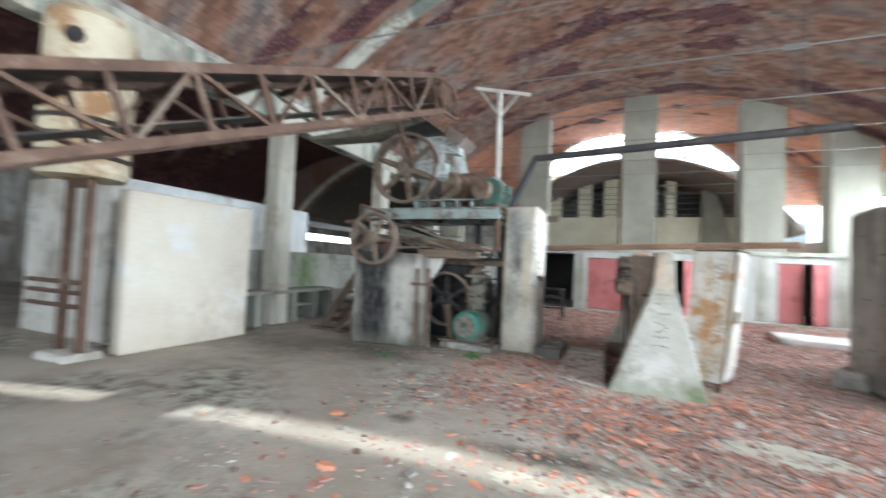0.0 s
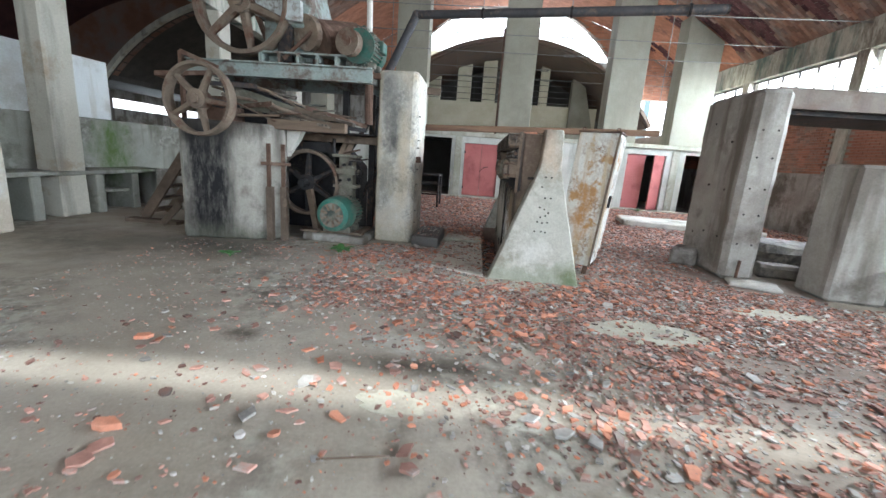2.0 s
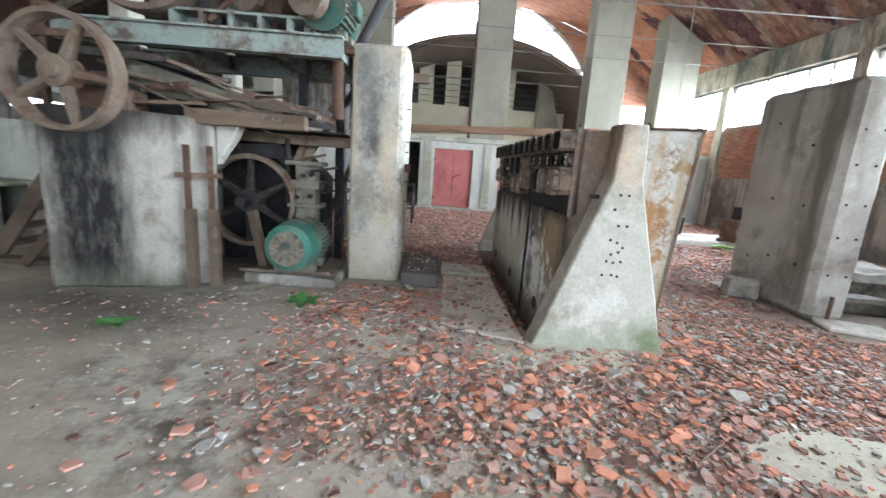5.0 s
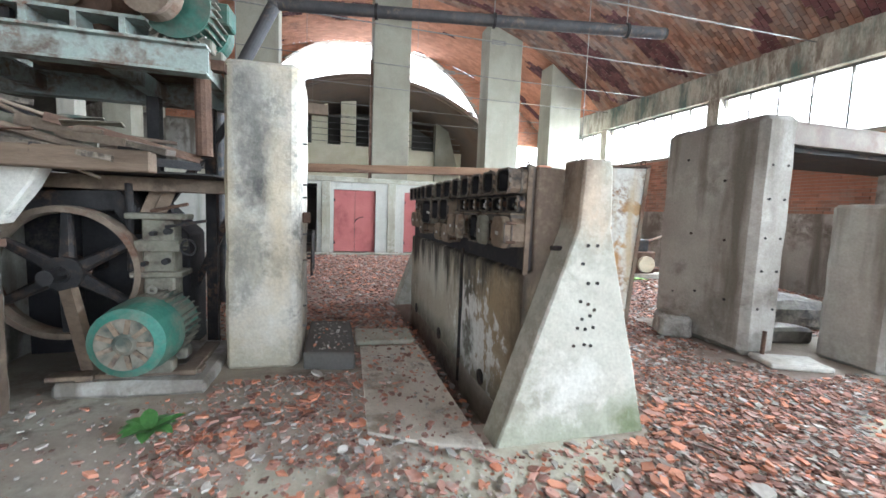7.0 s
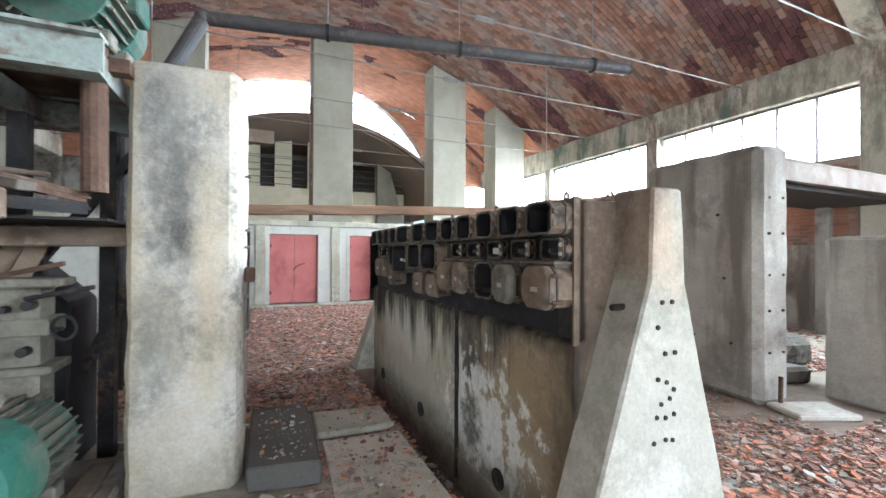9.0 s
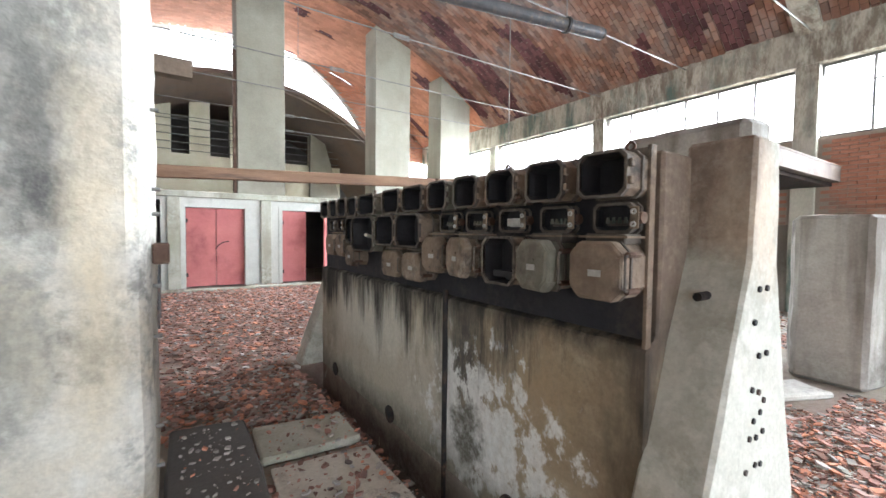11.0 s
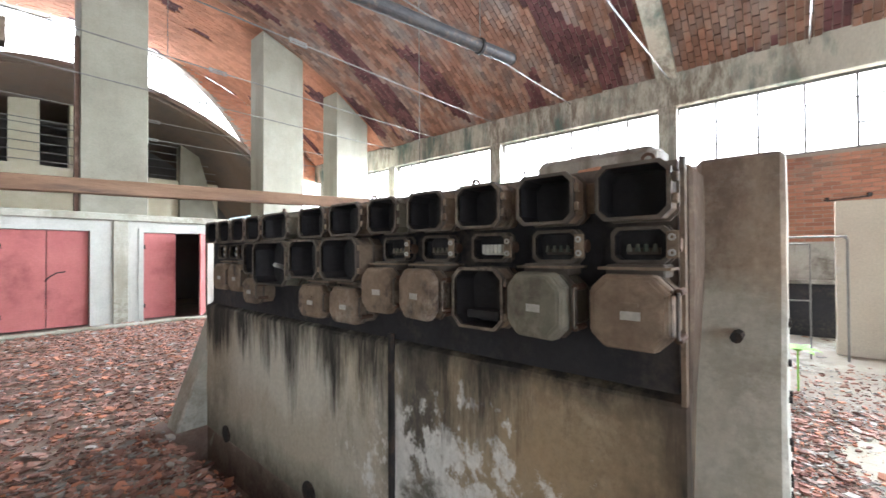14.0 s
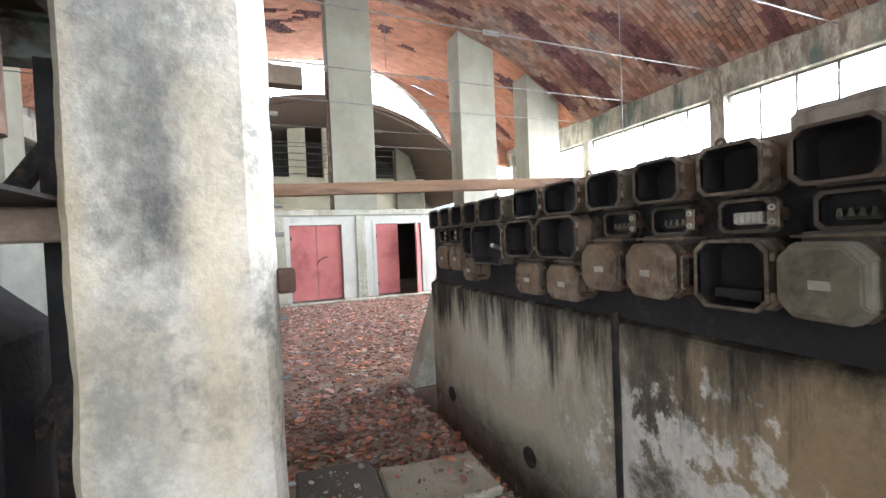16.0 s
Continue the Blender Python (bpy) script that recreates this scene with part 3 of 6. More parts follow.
def vault_shell(name, x_c, z_c, r, half, y0, y1, thick, material, label, seg=48, right=None):
    bm = bmesh.new()
    a1 = math.asin(half / r)
    a2 = a1 if right is None else math.asin(right / r)
    loops = []
    for y in (y0, y1):
        for rr in (r, r + thick):
            loops.append([bm.verts.new((x_c + rr * math.sin(-a1 + (a1 + a2) * i / seg), y, z_c + rr * math.cos(-a1 + (a1 + a2) * i / seg))) for i in range(seg + 1)])
    a, b, c, d = loops
    for i in range(seg):
        for p, q in ((a, c), (b, d), (a, b), (c, d)):
            bm.faces.new((p[i], p[i + 1], q[i + 1], q[i]))
    for i in (0, seg):
        bm.faces.new((a[i], b[i], d[i], c[i]))
    return solid(name, bm, material, label, "ceiling", kind="structure", smooth=False)


HALF = XR - VX + 0.02
SLOT0, SLOT1 = -1.24, -0.98      # unseen slot cut in the vault so that the sun lays a band on the floor
brick_vault("ceiling_bricks", VX, VZ, VR, HALF, 1.0, YF, "thin red brick barrel vault with dark bared streaks", M["brick"], M["brick_dark"])
vault_shell("ceiling", VX, VZ, VR + 0.048, HALF, SLOT1, YF, 0.2, M["mortar"], "mortar back of the brick barrel vault")
vault_shell("ceiling_2", VX, VZ, VR + 0.03, HALF, YS, SLOT0, 0.2, M["brick"], "brick barrel vault behind the unseen sun slot")
# far vault brighter than the near one: daylight from the lunette in the colour
brick_vault("ceiling_bricks_2", VX, VZ + 0.12, VR, HALF, YF, YE, "orange brick barrel vault, brightened for light from the lunette", M["lit_orange_brick"], M["brick_dark"], seed=3.7, bare_at=0.52)
vault_shell("ceiling_3", VX, VZ + 0.12, VR + 0.048, HALF, YF + 0.002, YE, 0.2, M["mortar"], "mortar back of the far brick vault")
# neighbouring hall on the left
LX = XL - 0.3 - (XR - VX)
# the side hall's dim light is put in by using the dark brick
brick_vault("ceiling_bricks_3", LX, VZ, VR, HALF, 5.0, YF, "brick barrel vault of the side hall, dark for its dim light", M["brick_dark"], M["brick"], along=0.3, across=0.2, seed=6.1)
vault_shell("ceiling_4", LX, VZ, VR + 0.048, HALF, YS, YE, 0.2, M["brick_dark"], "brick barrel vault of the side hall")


def arch_ring(name, x_c, y0, y1, zc_out, r_out, half_out, zc_in, r_in, material, label, z_floor, x_in=None):
    """A wall that fills between the vault and an arched opening below it."""
    bm = bmesh.new()
    seg = 40
    rows = []
    for i in range(seg + 1):
        x = x_c - half_out + 2 * half_out * i / seg
        top = zc_out + math.sqrt(r_out ** 2 - (x - x_c) ** 2)
        d = r_in ** 2 - (x - (x_c if x_in is None else x_in)) ** 2
        low = max(z_floor, zc_in + math.sqrt(d)) if d > 0 else z_floor
        low = min(low, top - 0.01)
        rows.append([bm.verts.new(p) for p in ((x, y0, low), (x, y0, top), (x, y1, top), (x, y1, low))])
    for a, b in zip(rows, rows[1:]):
        for k in range(4):
            bm.faces.new((a[k], a[(k + 1) % 4], b[(k + 1) % 4], b[k]))
    bm.faces.new(rows[0])
    bm.faces.new(list(reversed(rows[-1])))
    return solid(name, bm, material, label, "wall", kind="structure")


def brick_face(name, x_c, y, zc_out, r_out, half, zc_in, r_in, z_floor, material, label):
    """The courses of the tympanum wall."""
    verts, faces = [], []
    rnd = random.Random(8)
    z, row = z_floor, 0
    while z < zc_out + r_out:
        x = x_c - half + (row % 2) * 0.13
        while x < x_c + half:
            cx, cz = x + 0.12, z + 0.035
            inside = cz < zc_out + math.sqrt(max(0, r_out ** 2 - (cx - x_c) ** 2)) - 0.03
            d = r_in ** 2 - (cx - x_c) ** 2
            if inside and (d < 0 or cz > zc_in + math.sqrt(d) + 0.03):
                o = y - 0.012 - rnd.uniform(0, 0.01)
                b = len(verts)
                for yy in (o, y + 0.01):
                    verts += [(x + 0.006, yy, z + 0.005), (x + 0.248, yy, z + 0.005), (x + 0.248, yy, z + 0.068), (x + 0.006, yy, z + 0.068)]
                faces += [[b + q for q in f] for f in ((0, 1, 2, 3), (0, 4, 5, 1), (1, 5, 6, 2), (2, 6, 7, 3), (3, 7, 4, 0))]
            x += 0.254
        z += 0.075
        row += 1
    return tagged(from_arrays(name, verts, faces, [material]), label, "brickwork", kind="structure")


# far end: brick tympanum with a lunette above the lower vault of the next hall
LUN = (1.08, 3.21, 5.85)          # x, z and radius of the lunette's head
LOW = (1.10, -0.90, 8.07)         # the lower vault
arch_ring("wall_tympanum", VX, YE, YE + 0.35, VZ + 0.14, VR, HALF, LUN[1], LUN[2], M["mortar"], "brick tympanum wall over an arched lunette", 4.9)
brick_face("tympanum_bricks", VX, YE, VZ + 0.14, VR, HALF, LUN[1], LUN[2], 4.9, M["lit_orange_brick"], "orange brick courses of the tympanum wall, in the brightened tone")
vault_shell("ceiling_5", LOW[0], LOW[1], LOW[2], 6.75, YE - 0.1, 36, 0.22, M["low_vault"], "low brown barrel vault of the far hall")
vault_shell("arch_edge_2", LOW[0], LOW[1], LOW[2] + 0.05, 6.78, YE - 0.35, YE - 0.102, 0.16, M["low_vault"], "brown concrete edge of the low vault")
SIDE = (-11.55, -3.0, 11.54)        # the low arch beyond the side hall
# the vault's shaded underside is painted in by its near-black concrete
vault_shell("ceiling_6", SIDE[0], SIDE[1], SIDE[2], 8.94, YE - 0.1, 36, 0.3, M["unlit_concrete"], "low vault beyond the side hall, dark for its unlit underside", right=4.0)
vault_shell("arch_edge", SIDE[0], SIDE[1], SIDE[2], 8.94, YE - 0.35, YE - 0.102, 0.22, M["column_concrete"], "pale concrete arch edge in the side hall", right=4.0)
# made-up flat roof that blocks sky light beside the low vault
solid("ceiling_7", abox(-24.6, SIDE[0] - 8.7, YE - 0.1, 36, 4.3, 4.6), M["unlit_concrete"], "added dark roof that shuts out sky beside the low vault", "ceiling", kind="structure")
arch_ring("wall_tympanum_2", LX, YE, YE + 0.35, VZ, VR + 0.12, HALF, SIDE[1], SIDE[2], M["brick"], "dark brick tympanum of the side hall", 4.3, SIDE[0])


def lunette_window(x_c):
    w = thing("window_lunette", (x_c, YE + 0.2, 7.6), "steel-barred lunette window open to the white sky", "window", kind="structure")
    for i in range(-7, 8):
        x = x_c + i * 0.72
        d1, d2 = LUN[2] ** 2 - (x - LUN[0]) ** 2, LOW[2] ** 2 - (x - LOW[0]) ** 2
        if d1 > 0:
            lo, hi = LOW[1] + 0.2 + math.sqrt(d2), LUN[1] + math.sqrt(d1)
            if hi - lo > 0.1:
                part("mullion", abar((x, YE + 0.2, lo), (x, YE + 0.2, hi), 0.03, 0.04), M["window_steel"], w)
    for z in (7.75, 8.15, 8.55):
        hw = math.sqrt(max(0, LUN[2] ** 2 - (z - LUN[1]) ** 2))
        part("transom", abar((x_c - hw, YE + 0.21, z), (x_c + hw, YE + 0.21, z), 0.025, 0.03), M["window_steel"], w)


lunette_window(LUN[0])

# side walls, south end, far closing walls
solid("wall_east_plaster", abox(XR, XR + 0.3, YS, YE + 14, 0, 1.75), M["grey_concrete"], "stained plaster lower part of the side wall", "wall", kind="structure")
solid("wall_east", abox(XR + 0.02, XR + 0.3, YS, YE + 14, 1.75, SILL), M["mortar"], "mortar core of the brick side wall", "wall", kind="structure")
solid("beam_east", worn(abox(XR - 0.06, XR + 0.35, YS, YE, BEAM_LOW, BEAM_TOP + 0.12), 0.5, 0.012, 0.02), M["beam_concrete"], "long stained concrete edge beam under the vault", "beam", kind="structure")
solid("roof_edge_east", abox(XR - 0.02, XR + 0.6, YS, YE, BEAM_TOP + 0.12, BEAM_TOP + 0.6), M["grey_concrete"], "concrete gutter behind the edge beam", "gutter", kind="structure")
# the south end is out of view; its doorways are added for the lamps
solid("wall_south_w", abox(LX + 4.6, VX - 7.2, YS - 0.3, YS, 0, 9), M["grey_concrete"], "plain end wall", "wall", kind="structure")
solid("wall_south_far", abox(LX - 9, LX - 4.6, YS - 0.3, YS, 0, 9), M["grey_concrete"], "plain end wall", "wall", kind="structure")
solid("wall_south_head", abox(LX - 4.6, LX + 4.6, YS - 0.3, YS, 4.8, 9), M["grey_concrete"], "plain end wall over an unseen wide doorway", "wall", kind="structure")
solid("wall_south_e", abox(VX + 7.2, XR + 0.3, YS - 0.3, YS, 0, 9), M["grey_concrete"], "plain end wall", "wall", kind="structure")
solid("wall_south_top", abox(VX - 7.2, VX + 7.2, YS - 0.3, YS, 5.6, 9), M["grey_concrete"], "plain end wall over an unseen wide doorway", "wall", kind="structure")
for n, (y0, y1, z0, z1) in enumerate(((YS, 26.5, 0, 6), (26.5, 35, 0, 3.15), (26.5, 35, 3.75, 6), (35, 36, 0, 6))):
    solid(f"wall_west_{n + 1}", abox(LX - HALF - 0.3, LX - HALF, y0, y1, z0, z1), M["grey_concrete"], "plain outer wall of the side hall with a low strip opening", "wall", kind="structure")
solid("wall_north", abox(LX - 9, XR + 0.3, 36, 36.3, 0, 9), M["grey_concrete"], "plain closing wall of the far hall", "wall", kind="structure")


def window_bay(y0, y1):
    """A steel window between two piers: frame, bars and dusty panes."""
    w = thing("window_bay", (XR + 0.12, (y0 + y1) / 2, SILL), "steel-framed strip window with dusty bright panes", "window", kind="structure")
    x = XR + 0.14
    part("window_frame", abox(x - 0.03, x + 0.03, y0, y1, SILL, SILL + 0.05), M["window_steel"], w)
    part("window_frame", abox(x - 0.03, x + 0.03, y0, y1, BEAM_LOW - 0.05, BEAM_LOW), M["window_steel"], w)
    n = 6
    for i in range(n + 1):
        y = y0 + (y1 - y0) * i / n
        part("mullion", abox(x - 0.025, x + 0.025, y - 0.02, y + 0.02, SILL + 0.05, BEAM_LOW - 0.05), M["window_steel"], w)
    for k in (1, 2):
        z = SILL + (BEAM_LOW - SILL) * k / 3
        for i in range(n):
            if random.random() < 0.75:
                part("glazing_bar", abox(x - 0.015, x + 0.015, y0 + (y1 - y0) * i / n, y0 + (y1 - y0) * (i + 1) / n, z - 0.012, z + 0.012), M["window_steel"], w)


for k in range(-4, 4):
    yp = PIER + BAY * k
    solid("pier_east", worn(abox(XR - 0.05, XR + 0.3, yp - 0.19, yp + 0.19, 0.0 if k > -4 else 0, BEAM_LOW + 0.003), 0.4, 0.008, 0.015), M["beam_concrete"], "stained concrete pier between strip windows", "pier", group="window piers", kind="structure")
    if yp + BAY < YE + 4:
        window_bay(yp + 0.19, yp + BAY - 0.19)

# left colonnade: beam, columns, low wall
solid("beam_west", worn(abox(XL - 0.35, XL + 0.05, YS, YE, 4.8, 5.42), 0.5, 0.01, 0.02), M["beam_concrete"], "long pale concrete beam over the columns", "beam", kind="structure")
solid("beam_west_upstand", abox(XL - 0.35, XL + 0.02, YS, YE, 5.42, 5.75), M["grey_concrete"], "concrete upstand between the two vaults", "beam", kind="structure")
for k, yc in enumerate((-2.1, 7.25, 11.9, 16.5)):
    bm = abox(XL - 0.35, XL + 0.08, yc - 0.25, yc + 0.25, 0, 4.8)
    solid("column", worn(bm, 0.35, 0.01, 0.03), M["column_concrete"], "square pale concrete column with worn arrises", "column", group="hall columns", kind="structure")

# transverse ribs of the vault at the columns
for yc in (7.85,):
    bm = bmesh.new()
    rows = []
    a1 = math.asin(HALF / VR)
    for i in range(33):
        t = -a1 + 2 * a1 * i / 32
        rows.append([bm.verts.new((VX + rr * math.sin(t), y, VZ + rr * math.cos(t))) for rr, y in ((VR - 0.10, yc - 0.2), (VR - 0.10, yc + 0.2), (VR + 0.02, yc + 0.2), (VR + 0.02, yc - 0.2))])
    for a, b in zip(rows, rows[1:]):
        for q in range(4):
            bm.faces.new((a[q], a[(q + 1) % 4], b[(q + 1) % 4], b[q]))
    bm.faces.new(rows[0]), bm.faces.new(list(reversed(rows[-1])))
    solid("vault_rib", bm, M["beam_concrete"], "flat concrete rib across the brick vault", "rib", group="vault ribs", kind="structure")

solid("parapet_west", worn(abox(XL - 0.75, XL - 0.55, 5.4, YF, 0, 1.75), 0.4, 0.008, 0.02), M["darker_green_wall"], "low concrete wall with moss between the columns", "wall", kind="structure")
solid("wall_west_white", worn(abox(XL - 1.2, XL - 1.0, 4.0, 9.3, 0, 2.95), 0.5, 0.006, 0.02), M["whitewash"], "white plastered partition wall", "wall", kind="structure")

# left slab wall, close to the start
solid("wall_slab", worn(abox(-6.98, -6.72, 3.5, 5.82, 0, 2.55), 0.25, 0.012, 0.03), M["beige_plaster"], "free-standing pale plastered concrete wall slab", "wall", kind="structure")

# annex with the red doors
ANNEX_Z = 2.52
OPEN = [(-2.6, -1.33, 2.27), (-0.80, 0.58, 2.11), (1.56, 2.95, 2.11), (5.55, 7.0, 2.13), (7.72, 8.5, 2.2)]


def annex():
    xs = XL
    n = 1
    for x0, x1, h in OPEN:
        solid(f"wall_annex_{n}", abox(xs, x0, YF, YF + 0.22, 0, ANNEX_Z - 0.16), M["annex_white"], "dirty white plaster front of the low annex", "wall", kind="structure")
        solid(f"wall_annex_head_{n}", abox(x0, x1, YF, YF + 0.22, h, ANNEX_Z - 0.16), M["annex_white"], "dirty white plaster over a doorway", "wall", kind="structure")
        xs = x1
        n += 1
    solid(f"wall_annex_{n}", abox(xs, XR, YF, YF + 0.22, 0, ANNEX_Z - 0.16), M["annex_white"], "dirty white plaster front of the low annex", "wall", kind="structure")
    solid("annex_ledge", worn(abox(XL, XR, YF - 0.1, YF + 0.3, ANNEX_Z - 0.16, ANNEX_Z), 0.4, 0.006, 0.012), M["mossy_concrete"], "greenish concrete ledge along the annex roof", "ledge", kind="structure")
    solid("annex_roof", abox(XL, XR, YF + 0.3, YE, ANNEX_Z - 0.16, ANNEX_Z - 0.02), M["grey_concrete"], "flat concrete roof of the annex", "roof", kind="structure")
    # the unlit annex interior is put into this wall's dark colour
    solid("annex_back", abox(XL, XR, YE - 0.2, YE, 0, ANNEX_Z - 0.16), M["dark_void"], "back wall inside the annex, dark for the unlit room", "wall", kind="structure")
    for x in (-1.05, 1.12, 4.0, 5.1, 7.35):
        solid("pilaster", worn(abox(x - 0.14, x + 0.14, YF - 0.05, YF + 0.002, 0, ANNEX_Z - 0.16), 0.3, 0.004, 0.01), M["mossy_concrete"], "shallow grey pilaster on the annex front", "pilaster", group="annex pilasters", kind="structure")
    for x0, x1, h in OPEN[1:4]:
        f = thing("door_frame", ((x0 + x1) / 2, YF, 0), "white painted timber door frame", "door frame", kind="structure")
        part("jamb", abox(x0 - 0.1, x0, YF - 0.025, YF - 0.002, 0, h + 0.09), M["annex_white"], f)
        part("jamb", abox(x1, x1 + 0.1, YF - 0.025, YF - 0.002, 0, h + 0.09), M["annex_white"], f)
        part("head", abox(x0, x1, YF - 0.025, YF - 0.002, h, h + 0.09), M["annex_white"], f)
    solid("kerb", worn(abox(-3.0, 8.6, YF - 0.75, YF - 0.55, 0, 0.07), 0.3, 0.012, 0.02), M["mossy_concrete"], "low mossy kerb before the annex", "kerb", kind="structure")


annex()


def double_door(x0, x1, h, ajar, n):
    d = thing(f"door_{n}", ((x0 + x1) / 2, YF + 0.1, 0), "faded red sheet-metal double door" + (", one leaf ajar" if ajar else ", shut"), "door", group="red annex doors", kind="structure")
    mid = (x0 + x1) / 2
    left = bmesh.new()
    box(left, x0 + 0.01, mid - 0.006, YF + 0.06, YF + 0.1, 0.04, h - 0.01, 0.006)
    lf = part("leaf", left, M["red_door"], d)
    right = bmesh.new()
    box(right, mid + 0.006, x1 - 0.01, YF + 0.06, YF + 0.1, 0.04, h - 0.01, 0.006)
    if ajar:
        bmesh.ops.rotate(right, cent=(x1 - 0.01, YF + 0.06, 0), matrix=Matrix.Rotation(radians(38 if ajar == 1 else 62), 3, "Z"), verts=right.verts)
    rt = part("leaf", right, M["red_door"], d)
    if not ajar:
        hb = bmesh.new()
        pts = [(mid - 0.02, 1.02), (mid + 0.05, 1.12), (mid + 0.16, 1.2), (mid + 0.3, 1.22)]
        for (xa, za), (xb, zb) in zip(pts, pts[1:]):
            rod(hb, (xa, YF + 0.04, za), (xb, YF + 0.04, zb), 0.014, 6)
        part("handle", hb, M["dark_steel"], rt, "bent dark iron handle")
    for z in (0.35, h - 0.35):
        part("hinge", abox(x0 + 0.0, x0 + 0.05, YF + 0.045, YF + 0.062, z - 0.05, z + 0.05), M["dark_steel"], lf)


double_door(*OPEN[1], 0, 1)
double_door(*OPEN[2], 2, 2)
double_door(*OPEN[3], 1, 3)


# tall fin pillars that carry the end of the vault
def fin(x0, x1):
    y0, y1 = YF + 0.06, YF + 0.9
    za, zb = vault_arc(x0) + 0.05, vault_arc(x1) + 0.05
    bm = prism(bmesh.new(), [(x0, ANNEX_Z - 0.1), (x1, ANNEX_Z - 0.1), (x1, zb), (x0, za)], y0, y1, "y")
    ob = solid("fin_pillar", worn(bm, 0.6, 0.006, 0.012), M["smooth_concrete"], "tall flat concrete pillar rising to the vault", "pillar", group="vault fin pillars", kind="structure")
    return ob


for x0, x1 in ((-7.2, -6.5), (-3.74, -2.5), (0.42, 1.66), (4.48, 5.76), (7.02, 8.33)):
    fin(x0, x1)
solid("fin_channel", abox(0.33, 0.41, YF + 0.1, YF + 0.25, ANNEX_Z, 6.4), M["rust"], "rusted steel channel up the pillar side", "steel channel", kind="structure")

# gallery of the far hall: parapet, posts and dark slots
GY = 26.0
solid("gallery_parapet", abox(-6.2, 6.3, GY, GY + 0.25, 0, 4.8), M["gallery_paint"], "pale gallery parapet in the far hall", "parapet", kind="structure")
for i, (x0, x1) in enumerate(((-6.3, -4.0), (-3.75, -2.85), (-1.85, -1.05), (-0.38, 0.40), (1.18, 2.35), (2.95, 3.42), (4.75, 5.3))):
    solid("gallery_post", abox(x0, x1, GY + 0.02, GY + 0.4, 4.8, 7.5), M["gallery_paint"], "pale broad gallery post", "post", group="gallery posts", kind="structure")
solid("gallery_buttress", aprism([(4.68, 2.5), (6.4, 2.5), (5.3, 6.4), (4.72, 6.5)], GY - 0.3, GY - 0.02, "y"), M["smooth_concrete"], "slanted pale concrete buttress", "buttress", kind="structure")
# gallery back and floor coloured dark for the shade behind the slots
solid("gallery_back", abox(-7, 8, GY + 3, GY + 3.2, 2.5, 8), M["dark_void"], "wall behind the gallery, dark for the shade in the slots", "wall", kind="structure")
solid("gallery_floor", abox(-6.2, 6.3, GY + 0.25, GY + 3, 3.4, 3.6), M["dark_void"], "gallery floor, dark for the shade behind the parapet", "floor", kind="structure")
for k in range(5):
    z = 4.95 + k * 0.32
    solid("gallery_rail", arod((-6.2, GY - 0.02, z), (6.2, GY - 0.02, z), 0.018, 6), M["wire"], "thin steel rail before the gallery", "rail", group="gallery rails", kind="structure")

# long timber hung across the hall
tb = thing("timber_beam", (0.6, 10.2, 2.1), "long brown timber beam hung across the hall on rods", "beam", kind="structure")
part("timber", worn(bar(bmesh.new(), (-2.45, 10.2, 2.08), (3.7, 10.2, 2.31), 0.1, 0.13), 0.4, 0.005, 0.008), M["beam_wood"], tb)
for x in (-2.3, 3.6):
    part("hanger", arod((x, 10.2, 2.12 + (x + 2.4) * 0.037), (x, 10.2, vault_arc(x)), 0.008, 6), M["wire"], tb)


# tie rods of the vault with turnbuckles and hangers
def tie(y, n):
    z = 5.46
    t = thing("tie_rod", (VX, y, z), "thin steel tie rod across the vault with turnbuckle", "tie rod", group="vault tie rods", kind="structure")
    sag = 0.05
    pts = [(XL + 0.0, z), (VX - 3, z - sag), (VX + 1.0, z - sag), (VX + 5, z - sag * 0.7), (XR, z)]
    rb = bmesh.new()
    for (xa, za), (xb, zb) in zip(pts, pts[1:]):
        rod(rb, (xa, y, za), (xb, y, zb), 0.014, 6)
    part("rod", rb, M["wire"], t)
    xb = VX + 1.3 + (n % 2) * 0.5
    for dz in (-0.035, 0.035):
        part("turnbuckle", abox(xb - 0.16, xb + 0.16, y - 0.014, y + 0.014, z - sag + dz - 0.01, z - sag + dz + 0.01), M["wire"], t)
    for xe in (xb - 0.16, xb + 0.15):
        part("turnbuckle_end", abox(xe, xe + 0.03, y - 0.02, y + 0.02, z - sag - 0.045, z - sag + 0.045), M["wire"], t)
    for xh in ((VX + 0.4, VX - 2.6)[n % 2],):
        part("hanger", arod((xh, y, z - 0.04), (xh, y, vault_arc(xh)), 0.006, 5), M["wire"], t)


for n, y in enumerate((5.45, 7.8, 10.1, 12.45, 14.8, 17.0, 19.6, 21.8)):
    tie(y, n)

# bright overcast sky outside the openings
solid("backdrop", abox(XR + 7, XR + 7.1, -30, 45, -1, 30), M["white_sky"], "white overcast sky outside the windows", "sky", kind="structure")
solid("backdrop_3", abox(-32.1, -32, 10, 60, -1, 20), M["white_sky"], "white overcast sky outside the side hall", "sky", kind="structure")
solid("backdrop_2", abox(-30, 16, 46, 46.1, 6, 40), M["white_sky"], "white overcast sky beyond the lunette", "sky", kind="structure")


# ---- the switch wall ----
def flare(y0, y1):
    pts = [(0.08, -0.02), (1.24, -0.02), (0.85, 1.42), (0.82, 1.89), (0.61, 1.89), (0.59, 1.44)]
    return prism(bmesh.new(), pts, y0, y1, "y")


switch_wall = thing("switch_wall", (0.6, 7.8, 0), "free-standing concrete wall with flared ends carrying switch boxes", "concrete wall")
